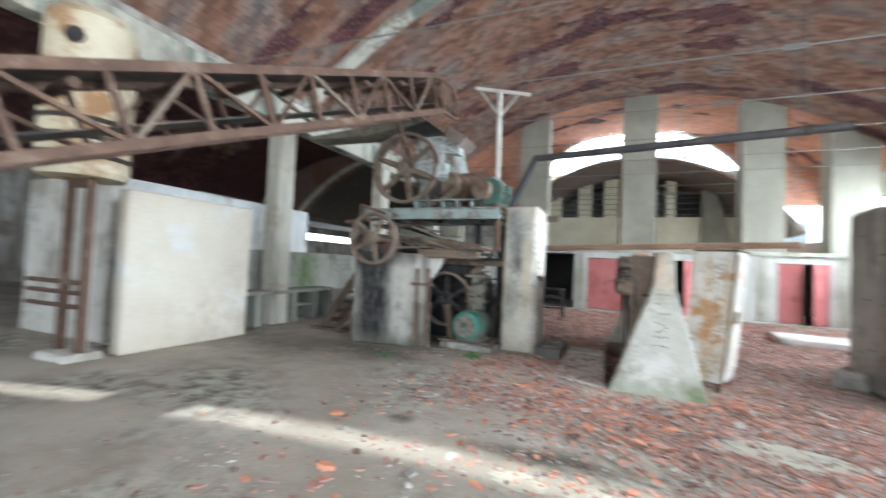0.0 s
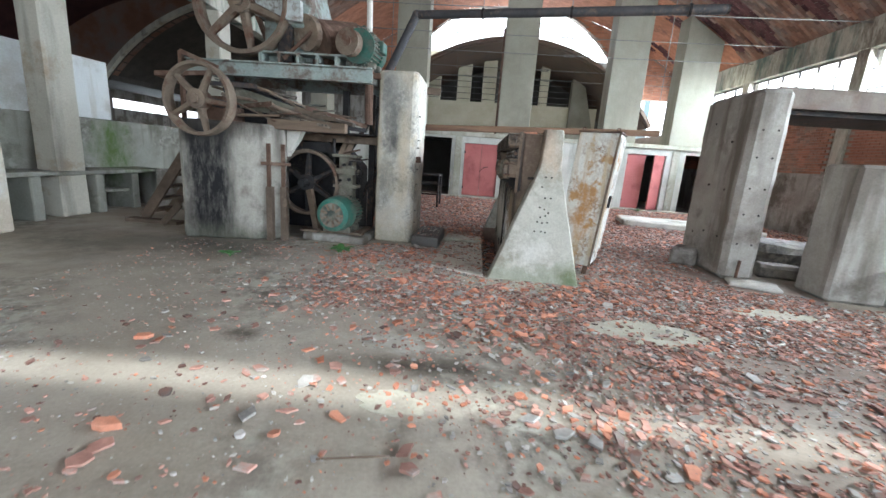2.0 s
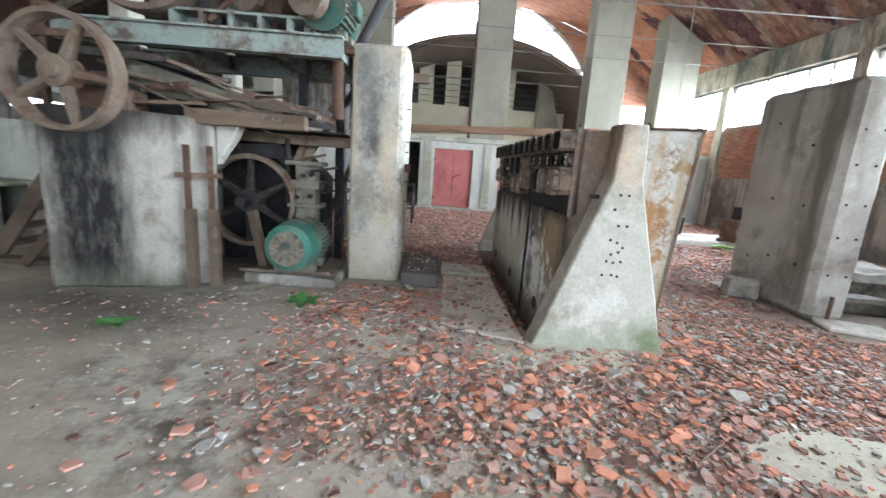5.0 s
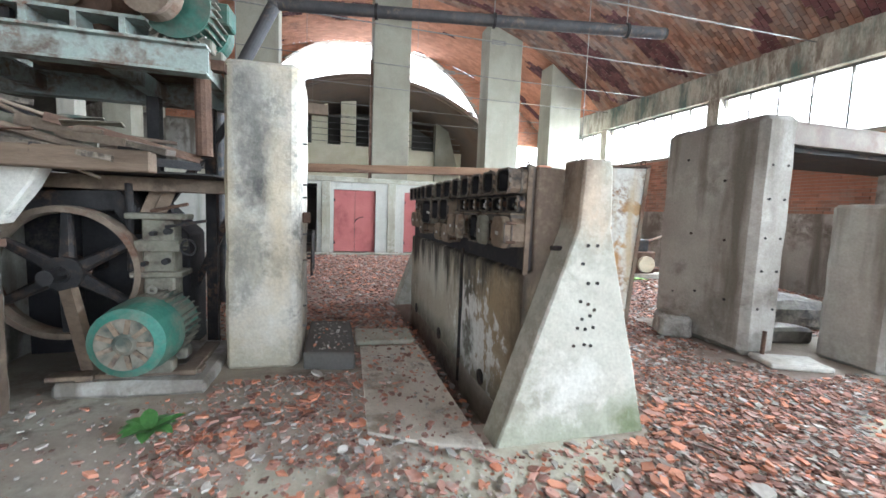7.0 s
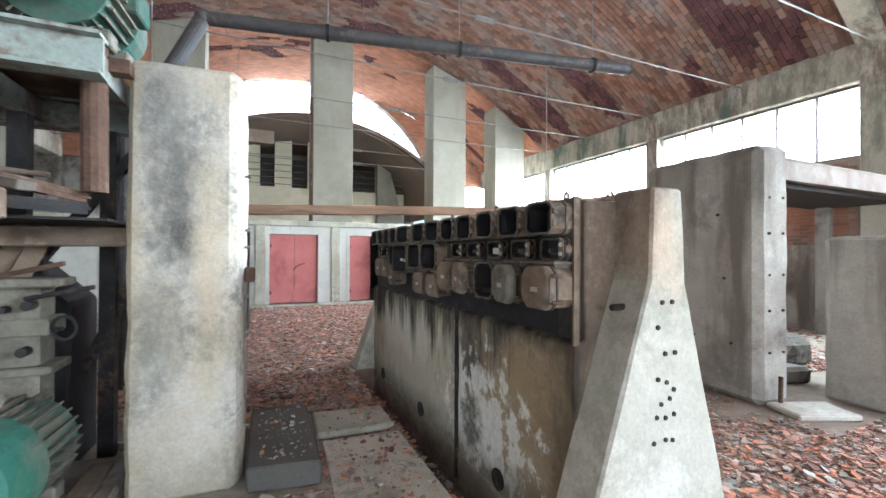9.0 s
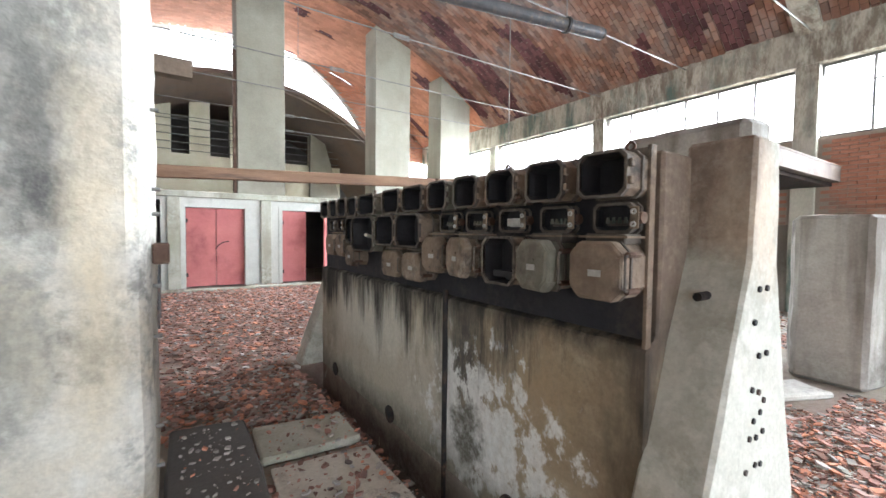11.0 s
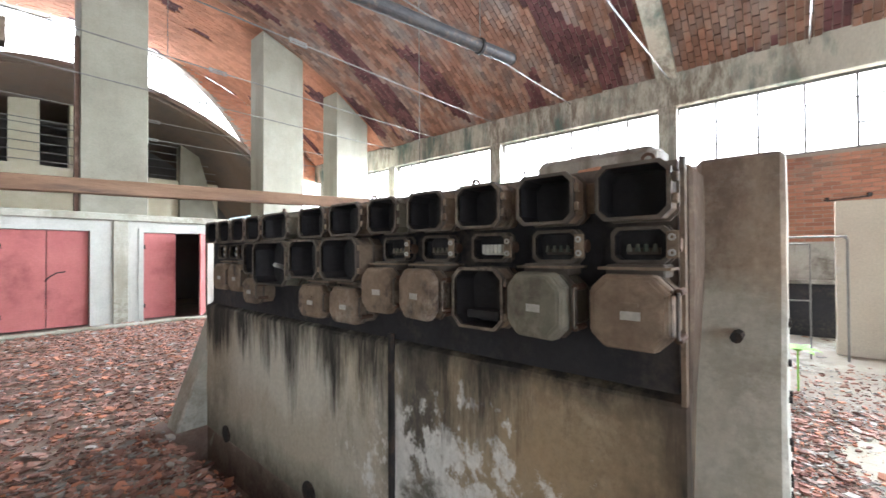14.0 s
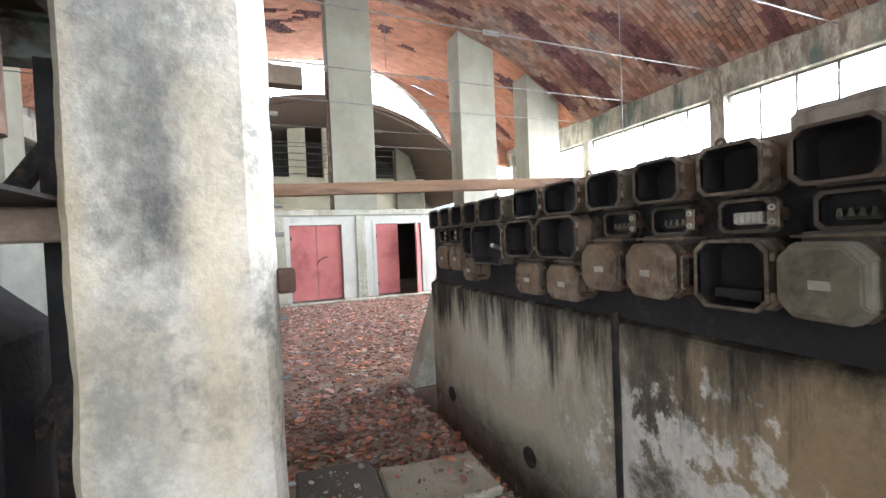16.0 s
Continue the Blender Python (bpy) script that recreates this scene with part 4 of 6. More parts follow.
part("end_buttress", worn(flare(5.66, 5.9), 0.1, 0.006, 0.014), M["buttress"], switch_wall, "smooth pale flared concrete end with bolt holes")
part("end_buttress", worn(flare(9.75, 10.02), 0.14, 0.006, 0.014), M["buttress"], switch_wall)
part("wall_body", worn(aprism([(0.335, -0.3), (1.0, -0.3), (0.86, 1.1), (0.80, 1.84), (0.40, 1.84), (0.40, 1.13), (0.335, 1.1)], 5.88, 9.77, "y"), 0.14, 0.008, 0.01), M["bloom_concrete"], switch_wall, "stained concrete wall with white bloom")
part("pipe", arod((0.325, 7.2, -0.2), (0.325, 7.2, 1.16), 0.018, 8), M["dark_steel"], switch_wall, "thin rusty conduit")
# drain and bolt holes are dark plugs, their inner shade given as colour
for y, z in ((6.6, 0.08), (8.0, 0.05), (9.3, 0.05)):
    part("drain_hole", arod((0.325, y, z), (0.36, y, z), 0.07, 14), M["dark_steel"], switch_wall, "round dark drain hole")
for dx, z in ((-0.02, 1.33), (0.05, 1.33), (-0.05, 1.21), (0.0, 1.08), (0.07, 1.08), (-0.05, 0.96), (0.01, 0.94), (0.06, 0.9), (-0.03, 0.84), (0.03, 0.86), (-0.06, 0.78), (0.06, 0.78), (0.0, 0.77), (-0.08, 0.66), (0.0, 0.665), (0.05, 0.655)):
    part("bolt_hole", arod((0.69 + dx, 5.652, z), (0.69 + dx, 5.675, z), 0.012, 8), M["dark_steel"], switch_wall)
part("bolt_hole", arod((0.47, 5.78, 1.3), (0.60, 5.78, 1.3), 0.017, 8), M["dark_steel"], switch_wall)
part("back_plate", abox(0.345, 0.398, 5.91, 9.62, 1.13, 1.85), M["black_panel"], switch_wall, "soot-black steel backing plate")
part("bus_trunk", abox(0.328, 0.344, 5.93, 9.4, 1.70, 1.805, 0.004), M["cast_iron"], switch_wall, "dusty cast busbar trunk behind the boxes")
part("edge_channel", abox(0.33, 0.365, 5.888, 5.902, 1.10, 1.855), M["cast_iron"], switch_wall, "rusted steel edge channel")



def octagon(y0, y1, z0, z1, c):
    return [(y0 + c, z0), (y1 - c, z0), (y1, z0 + c), (y1, z1 - c), (y1 - c, z1), (y0 + c, z1), (y0, z1 - c), (y0, z0 + c)]


def open_box(y0, y1, z0, z1, depth, parent_label, material, extra=0):
    """A cast housing with its lid gone: eight-sided shell, thick rim, dark inside."""
    xw = 0.345
    xf = xw - depth
    t = thing("switch_box", (xw, (y0 + y1) / 2, z0), parent_label, "switch box", group="switch boxes")
    c = min(y1 - y0, z1 - z0) * 0.16
    outer, inner = octagon(y0, y1, z0, z1, c), octagon(y0 + 0.006, y1 - 0.006, z0 + 0.006, z1 - 0.006, c * 0.92)
    bm = bmesh.new()
    n = 8
    rings = []
    for pts, x in ((outer, xw), (outer, xf), (inner, xf), (inner, xf + 0.006)):
        rings.append([bm.verts.new((x, y, z)) for y, z in pts])
    for a, b in zip(rings, rings[1:]):
        for i in range(n):
            bm.faces.new((a[i], a[(i + 1) % n], b[(i + 1) % n], b[i]))
    part("shell", bm, material, t)
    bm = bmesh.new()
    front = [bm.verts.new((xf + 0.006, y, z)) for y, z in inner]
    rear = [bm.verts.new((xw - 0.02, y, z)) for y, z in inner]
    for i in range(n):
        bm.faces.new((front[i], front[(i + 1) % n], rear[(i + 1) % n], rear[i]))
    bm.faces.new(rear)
    # inner walls darker than the shell: soot plus recess shade in one colour
    part("inside", bm, M["cast_dark"], t, "inside dark with soot and the shade of the recess")
    big = octagon(y0 - 0.005, y1 + 0.005, z0 - 0.005, z1 + 0.005, c)
    bm = bmesh.new()
    rings = []
    for pts, x in ((big, xf + 0.016), (big, xf - 0.004), (inner, xf - 0.004), (inner, xf + 0.016)):
        rings.append([bm.verts.new((x, y, z)) for y, z in pts])
    for a, b in zip(rings, rings[1:] + rings[:1]):
        for i in range(n):
            bm.faces.new((a[i], a[(i + 1) % n], b[(i + 1) % n], b[i]))
    part("rim", bm, M["cast_rim"], t, "worn flanged rim")
    for z in (z0 + 0.05, z1 - 0.05):
        part("lug", abox(xf - 0.002, xf + 0.02, y0 - 0.022, y0 - 0.006, z - 0.014, z + 0.014, 0.003), material, t)
    # flange halfway back and a ribbed neck towards the plate
    bm = bmesh.new()
    wide_ring = octagon(y0 - 0.007, y1 + 0.007, z0 - 0.007, z1 + 0.007, c)
    xa = xf + depth * 0.6
    rings = [[bm.verts.new((x, y, z)) for y, z in pts] for pts, x in ((wide_ring, xa), (wide_ring, xa + 0.012), (outer, xa + 0.012), (outer, xa))]
    for a, b in zip(rings, rings[1:] + rings[:1]):
        for i in range(n):
            bm.faces.new((a[i], a[(i + 1) % n], b[(i + 1) % n], b[i]))
    part("flange", bm, M["cast_rim"], t)
    if extra == 1:
        part("terminal_block", abox(xf + 0.04, xw - 0.03, y0 + 0.04, y1 - 0.04, z0 + 0.03, z0 + 0.06), M["cast_dark"], t)
    return t


def lid_box(y0, y1, z0, z1, depth, material, ajar=0.0):
    """A cast housing with its domed lid on, hinge lugs and a small plate."""
    xw = 0.345
    t = thing("switch_box", (xw, (y0 + y1) / 2, z0), "dusty cast switch box with its lid" + (" ajar" if ajar else " shut"), "switch box", group="switch boxes")
    c = min(y1 - y0, z1 - z0) * 0.2
    xm = xw - depth * 0.72
    part("shell", aprism(octagon(y0 + 0.008, y1 - 0.008, z0 + 0.008, z1 - 0.008, c), xm, xw, "x"), material, t)
    rot = Matrix.Translation((xm, y1, 0)) @ Matrix.Rotation(radians(-ajar), 4, "Z") @ Matrix.Translation((-xm, -y1, 0))
    bm = bmesh.new()
    levels = ((0.0, 0.0), (0.0, 0.036), (0.004, 0.046), (0.014, 0.054))
    rings = []
    for inset, out in levels:
        rings.append([bm.verts.new((xm - 0.003 - out, y, z)) for y, z in octagon(y0 + inset, y1 - inset, z0 + inset, z1 - inset, c)])
    for a, b in zip(rings, rings[1:]):
        for i in range(8):
            bm.faces.new((a[i], a[(i + 1) % 8], b[(i + 1) % 8], b[i]))
    bm.faces.new(rings[0]), bm.faces.new(rings[-1])
    bmesh.ops.bevel(bm, geom=list(bm.edges), offset=0.005, segments=2, affect="EDGES")
    bm.transform(rot)
    lid = part("lid", bm, material, t, "domed cast lid")
    ym, zm = (y0 + y1) / 2, (z0 + z1) / 2
    pl = abox(xm - 0.059, xm - 0.054, ym - 0.035, ym + 0.02, zm - 0.02, zm + 0.005)
    pl.transform(rot)
    part("name_plate", pl, M["label_metal"], lid, "blank metal plate")
    pl = abox(xm - 0.062, xm - 0.054, ym - 0.03, ym + 0.025, zm + 0.018, zm + 0.03)
    pl.transform(rot)
    part("raised_bar", pl, material, lid)
    for z in (z0 + 0.045, z1 - 0.045):
        b = arod((xm - 0.04, y0 - 0.012, z), (xm + 0.03, y0 - 0.012, z), 0.011, 8)
        part("bolt", b, M["rust"], t)
    hb = bmesh.new()
    for za, zb, xa, xb in ((z0 + 0.045, z0 + 0.05, xm + 0.0, xm - 0.055), (z0 + 0.05, z1 - 0.05, xm - 0.055, xm - 0.055), (z1 - 0.05, z1 - 0.045, xm - 0.055, xm + 0.0)):
        rod(hb, (xa, y0 - 0.014, za), (xb, y0 - 0.014, zb), 0.005, 6)
    part("hasp", hb, M["cast_rim"], t, "bent iron hasp")
    part("neck", abox(xm + 0.01, xw - 0.005, y0 + 0.03, y1 - 0.03, z1 - 0.012, z1 + 0.028, 0.005), M["cast_rim"], t)
    part("neck_flange", abox(xm - 0.006, xw - 0.002, y0 + 0.012, y1 - 0.012, z1 + 0.012, z1 + 0.02), M["cast_iron"], t)
    part("shell_flange", aprism(octagon(y0 + 0.0, y1 - 0.0, z0 + 0.0, z1 - 0.0, c), xm + 0.004, xm + 0.014, "x"), M["cast_rim"], t)
    return t


def terminal_box(y0, y1, z0, z1, white):
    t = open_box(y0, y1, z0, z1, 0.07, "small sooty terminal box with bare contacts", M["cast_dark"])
    n = 5 if white else 4
    zm = (z0 + z1) / 2
    part("terminal_strip", abox(0.312, 0.33, y0 + 0.03, y1 - 0.03, zm - 0.03, zm - 0.008, 0.003), M["plastic"] if white else M["cast_rim"], t)
    for i in range(n):
        y = y0 + 0.042 + (y1 - y0 - 0.084) * i / (n - 1)
        if white:
            part("terminal", abox(0.292, 0.32, y - 0.009, y + 0.009, zm - 0.026, zm + 0.012, 0.003), M["plastic"], t, "cream terminal")
        else:
            part("terminal", arod((0.30, y, zm - 0.02), (0.30, y, zm + 0.004), 0.009, 8, 0.005), M["motor_dust"], t)
    part("gland", arod((0.30, y0 - 0.03, zm), (0.30, y0, zm), 0.022, 10), M["rust"], t, "rusted cable gland")
    part("contact_plate", abox(0.262, 0.268, y0 - 0.03, y0 + 0.004, z0 + 0.012, z1 - 0.012, 0.002), M["cast_iron"], t, "dusty pierced contact plate")
    for dz in (-0.024, 0.022):
        part("contact", lathe(bmesh.new(), [(0.005, -0.004), (0.011, -0.004), (0.011, 0.004), (0.005, 0.004), (0.005, -0.004)], (0.26, y0 - 0.012, zm + dz), (1, 0, 0), 10), M["label_metal"], t)


TOP = [(5.90, 6.10), (6.18, 6.38), (6.46, 6.66), (6.74, 6.94), (7.02, 7.22), (7.29, 7.55), (7.61, 7.87), (8.02, 8.34), (8.39, 8.60), (8.64, 8.85), (8.89, 9.10), (9.14, 9.36)]
for i, (a, b) in enumerate(TOP):
    open_box(a, b, 1.665, 1.825, 0.15, "cast switch box without its lid, dark inside", M["cast_iron"] if i not in (4, 7) else M["cast_green"])
for i, (a, b) in enumerate(((5.92, 6.08), (6.2, 6.36), (6.48, 6.64), (6.76, 6.92), (7.03, 7.19), (8.7, 8.85), (8.93, 9.08), (9.16, 9.31))):
    terminal_box(a, b, 1.535, 1.64, i == 2)
lid_box(5.89, 6.12, 1.28, 1.50, 0.17, M["cast_iron"])
lid_box(6.18, 6.41, 1.28, 1.50, 0.17, M["cast_green"], 9)
open_box(6.45, 6.68, 1.28, 1.505, 0.15, "cast switch box without its lid, dark inside", M["cast_iron"], 1)
lid_box(6.73, 6.97, 1.285, 1.50, 0.17, M["cast_iron"], 11)
lid_box(7.02, 7.25, 1.285, 1.50, 0.17, M["cast_iron"])
open_box(7.29, 7.61, 1.43, 1.645, 0.17, "deep cast switch box without its lid", M["cast_iron"])
open_box(7.65, 7.95, 1.43, 1.645, 0.17, "deep cast switch box without its lid", M["cast_iron"])
wide = open_box(8.0, 8.44, 1.37, 1.645, 0.17, "wide greenish switch box with a white lever inside", M["cast_green"])
part("lever", arod((0.30, 8.2, 1.47), (0.17, 8.12, 1.5), 0.014, 8), M["plastic"], wide, "white porcelain lever")
open_box(8.47, 8.66, 1.43, 1.645, 0.14, "cast switch box without its lid, dark inside", M["cast_iron"])
for a, b, z0, z1 in ((7.31, 7.57, 1.20, 1.39), (7.63, 7.89, 1.20, 1.39), (8.46, 8.66, 1.22, 1.40), (8.70, 8.93, 1.29, 1.495), (8.97, 9.22, 1.29, 1.495)):
    lid_box(a, b, z0, z1, 0.13, M["cast_iron"])
for i, y in enumerate((6.0, 6.7, 7.4, 8.4)):
    eb = bmesh.new()
    lathe(eb, [(0.012, -0.004), (0.022, -0.004), (0.022, 0.004), (0.012, 0.004), (0.012, -0.004)], (0.38, y, 1.87), (1, 0, 0), 12)
    solid("lifting_eye", eb, M["rust"], "small rusted lifting eye on the switch wall", "lifting eye", group="lifting eyes")
for i, (x, y) in enumerate(((0.5, 6.03), (0.46, 6.2), (0.6, 6.9), (0.5, 7.5), (0.55, 8.1))):
    b = abox(x - 0.05, x + 0.05, y - 0.06, y + 0.05, 1.838, 1.865 + 0.01 * (i % 2), 0.006)
    bmesh.ops.rotate(b, cent=(x, y, 1.84), matrix=Matrix.Rotation(i * 1.3, 3, "Z"), verts=b.verts)
    solid("tile_shard", b, M["rubble_bright"], "red tile shard lying on the switch wall", "tile shard", group="tile shards")

# rusted cabinet on the far side of the switch wall
cab = thing("steel_cabinet", (1.3, 6.8, 0), "white painted steel cabinet eaten by orange rust", "cabinet")
def leaning(bm):
    """Turns a piece of the cabinet to its skewed stand and leans it."""
    bmesh.ops.rotate(bm, cent=(1.62, 6.3, 0), matrix=Matrix.Rotation(radians(-24), 3, "Z"), verts=bm.verts)
    for v in bm.verts:
        v.co.x += 0.05 - 0.085 * (1.95 - v.co.z)
    return bm


part("body", leaning(worn(abox(1.1, 1.62, 6.3, 6.95, 0.12, 1.95), 0.2, 0.004, 0.01)), M["rust_panel"], cab)
part("top_rim", leaning(abox(1.085, 1.635, 6.285, 6.965, 1.952, 1.972)), M["rust"], cab, "rusted top rim")
part("side_door", leaning(abox(1.622, 1.645, 6.38, 6.9, 0.3, 1.9, 0.004)), M["rust_panel"], cab)
part("edge_strip", leaning(abox(1.603, 1.632, 6.285, 6.299, 0.12, 1.95)), M["rust_wheel"], cab)
part("handle", leaning(abox(1.645, 1.68, 6.45, 6.48, 0.95, 1.12)), M["dark_steel"], cab, "dark steel handle")
for x, y in ((1.14, 6.33), (1.57, 6.33), (1.14, 6.9), (1.57, 6.9)):
    part("leg", leaning(abox(x - 0.03, x + 0.03, y - 0.03, y + 0.03, 0, 0.12)), M["rust"], cab)
for x, y in ((1.14, 6.33), (1.58, 6.33), (1.14, 6.9), (1.58, 6.9)):
    part("lifting_eye", leaning(lathe(bmesh.new(), [(0.014, -0.005), (0.026, -0.005), (0.026, 0.005), (0.014, 0.005), (0.014, -0.005)], (x, y, 1.995), (0, 1, 0), 12)), M["rust"], cab)

# ---- concrete blocks and pillars on the floor ----
def block(name, pts, z0, z1, material, label, category, amp=0.014, size=0.13, bev=0.03, top=None):
    bm = prism(bmesh.new(), pts, z0, z1)
    if top:
        for v in bm.verts:
            if v.co.z > z1 - 0.01:
                v.co.z += top(v.co.x, v.co.y)
    return solid(name, worn(bm, size, amp, bev), material, label, category)


block("white_pillar", [(-1.85, 7.36), (-1.26, 7.31), (-1.2, 7.40), (-1.2, 8.35), (-1.83, 8.42)], 0, 2.76, M["white_plaster"], "square pillar of worn white plaster with dark mould", "pillar", 0.012, 0.1, 0.03)
part("latch_box", abox(-1.2, -1.13, 7.42, 7.52, 1.36, 1.46, 0.008), M["rust"], bpy.data.objects["white_pillar"], "small rusty bolted bracket")
for z in (0.35, 0.55, 1.0, 1.25, 1.6, 1.72, 2.1):
    part("bolt", arod((-1.2, 7.5, z), (-1.165, 7.5, z), 0.01, 8), M["wire"], bpy.data.objects["white_pillar"])
pylon = block("concrete_pylon", [(3.55, 6.76), (3.99, 6.69), (4.22, 8.0), (3.60, 8.16)], 0, 2.7, M["grey_concrete"], "tall grey board-marked concrete pylon", "pylon", 0.014, 0.12, 0.07)
# tie holes are dark plugs in place of shaded depth
for i, z in enumerate((0.55, 0.95, 1.35, 1.75, 2.15)):
    for f in (0.3, 0.72):
        px, py = 3.55 + 0.44 * f, 6.76 - 0.07 * f
        part("tie_hole", arod((px - 0.004, py - 0.012, z + 0.03 * (i % 2)), (px + 0.02, py + 0.05, z + 0.03 * (i % 2)), 0.014, 8), M["dark_steel"], pylon)
for i, (f, z) in enumerate(((0.2, 0.6), (0.5, 0.62), (0.75, 0.55), (0.25, 1.3), (0.6, 1.35), (0.3, 2.0), (0.7, 2.3))):
    px, py = 3.55 + 0.05 * f, 6.76 + 1.40 * f
    part("tie_hole", arod((px - 0.012, py, z), (px + 0.06, py - 0.01, z), 0.016, 8), M["dark_steel"], pylon)
part("anchor_bolt", arod((3.72, 6.66, 0.02), (3.73, 6.66, 0.32), 0.022, 8), M["rust"], pylon, "rusted anchor bolt")
block("foot_slab", [(3.5, 6.4), (4.05, 6.15), (4.2, 6.5), (3.62, 6.74)], 0, 0.06, M["pale_concrete"], "small pale concrete foot slab", "slab", 0.01, 0.1, 0.015)
block("machine_block", [(4.46, 6.02), (5.08, 5.88), (5.2, 6.85), (4.5, 6.62)], 0, 1.75, M["grey_concrete"], "grey concrete machine block with chipped arrises", "concrete block", 0.016, 0.12, 0.04)
block("machine_block", [(5.12, 6.02), (5.42, 5.76), (5.60, 5.80), (5.82, 6.6), (5.3, 6.9)], 0, 1.73, M["grey_concrete"], "narrow grey concrete machine block", "concrete block", 0.016, 0.12, 0.04)
block("stone_lump", [(3.15, 7.55), (3.5, 7.35), (3.72, 7.7), (3.4, 7.95)], 0, 0.3, M["grey_concrete"], "broken concrete lump beside the pylon", "rubble lump", 0.03, 0.07, 0.05)
block("foundation", [(4.6, 7.6), (5.9, 7.3), (6.2, 8.6), (5.0, 8.9)], 0, 0.42, M["darker_concrete"], "low rough concrete foundation", "foundation", 0.07, 0.10, 0.10)
block("foundation", [(4.3, 7.1), (5.0, 6.95), (5.05, 7.25), (4.4, 7.4)], 0, 0.2, M["darker_concrete"], "small rough concrete step", "foundation", 0.02, 0.1, 0.04)
block("foundation", [(3.9, 12.0), (7.4, 11.6), (7.5, 13.0), (4.1, 13.3)], 0, 0.16, M["pale_concrete"], "flat pale concrete foundation by the side wall", "foundation", 0.02, 0.2, 0.03)
block("dark_block", [(-1.18, 7.22), (-0.71, 7.14), (-0.70, 8.25), (-1.15, 8.32)], 0, 0.17, M["dark_void"], "low dark weathered block by the white pillar", "block", 0.008, 0.08, 0.015)
block("floor_slab", [(-0.66, 7.82), (0.0, 7.78), (0.0, 8.25), (-0.64, 8.32)], 0, 0.06, M["mossy_concrete"], "broken mossy concrete floor slab", "slab", 0.008, 0.08, 0.015)
block("floor_slab", [(-0.70, 6.0), (-0.25, 5.75), (0.02, 5.66), (0.01, 7.7), (-0.62, 7.75)], 0, 0.025, M["slab_concrete"], "thin pale concrete walkway slab beside the trench", "slab", 0.005, 0.12, 0.006)
block("motor_plinth", [(-2.95, 6.95), (-1.88, 6.85), (-1.88, 7.9), (-2.95, 8.0)], 0, 0.12, M["grey_concrete"], "low grey concrete plinth under the motor", "plinth", 0.02, 0.08, 0.03)

ib = thing("steel_beam", (6.5, 7.5, 2.4), "grey rusted steel I-beam from pylon to side wall", "beam")
for z0, z1, w in ((2.54, 2.565, 0.1), (2.805, 2.83, 0.1)):
    part("flange", abox(4.16, XR, 7.4 - w, 7.4 + w, z0, z1), M["girder"], ib)
part("web", abox(4.16, XR, 7.31, 7.415, 2.565, 2.805), M["girder"], ib)
solid("steel_deck", abox(4.3, XR, 7.43, 8.7, 2.47, 2.535), M["dark_steel"], "dark steel plate deck on the beam", "deck")
solid("deck_post", abox(8.9, 9.1, 8.4, 8.6, 0, 2.47), M["grey_concrete"], "grey post under the steel deck", "post")

# ---- the mill: concrete base, deck, wheels, motors ----
base = thing("mill_base", (-4, 7.3, 0), "massive concrete mill base with black oil stain", "machine base")
part("body", worn(aprism([(-4.76, 6.66), (-4.58, 6.42), (-3.62, 6.6), (-3.16, 6.86), (-3.22, 7.02), (-3.72, 7.1), (-3.72, 8.3), (-4.78, 8.3)], 0, 1.78), 0.12, 0.012, 0.03), M["oiled_concrete"], base)
part("corbel", worn(aprism([(-3.2, 1.78), (-2.92, 1.78), (-3.0, 1.6), (-3.2, 1.3)], 6.95, 7.12, "y"), 0.1, 0.01, 0.02), M["pale_concrete"], base)
for x, y in ((-3.34, 6.68), (-3.16, 6.78)):
    part("timber_post", abox(x - 0.046, x + 0.046, y - 0.046, y + 0.046, 0, 0.85), M["dark_wood"], base)
    part("steel_strap", abox(x - 0.03, x + 0.03, y - 0.04, y - 0.012, 0.85, 1.5), M["rust"], base)
part("steel_clamp", abar((-3.44, 6.6, 1.2), (-3.06, 6.8, 1.2), 0.03, 0.05), M["rust"], base)


def wheel(c, r, width, spokes, label, material, hub=0.16, phase=0.3, axis=(0, 1, 0), inner=None):
    inner = inner or material
    w = thing("flywheel", c, label, "flywheel")
    ax = Vector(axis).normalized()
    q = ax.to_track_quat("Z", "Y").to_matrix()
    t = r * 0.085
    bm = lathe(bmesh.new(), [(r, -width / 2), (r + 0.008, 0), (r, width / 2), (r - t, width / 2), (r - t * 1.3, 0), (r - t, -width / 2), (r, -width / 2)], c, axis, 40)
    part("rim", bm, material, w, smooth=False)
    h = width * 0.75
    bm = lathe(bmesh.new(), [(0.001, -h), (hub * 0.45, -h), (hub * 0.5, -h * 0.75), (hub, -h * 0.7), (hub, h * 0.7), (0.001, h * 0.7)], c, axis, 20)
    part("hub", bm, inner, w)
    for i in range(spokes):
        a = phase + 2 * math.pi * i / spokes
        d = q @ Vector((math.cos(a), math.sin(a), 0))
        s = q @ Vector((-math.sin(a), math.cos(a), 0))
        bm = bmesh.new()
        ring = []
        for rr, wd, th in ((hub * 0.8, r * 0.1, width * 0.32), (r - t * 1.1, r * 0.065, width * 0.24)):
            ring.append([bm.verts.new(Vector(c) + d * rr + s * wd * u + ax * th * v) for u, v in ((-1, -0.4), (-0.6, -1), (0.6, -1), (1, -0.4), (1, 0.4), (0.6, 1), (-0.6, 1), (-1, 0.4))])
        for k in range(8):
            bm.faces.new((ring[0][k], ring[0][(k + 1) % 8], ring[1][(k + 1) % 8], ring[1][k]))
        part("spoke", bm, inner, w)
    return w


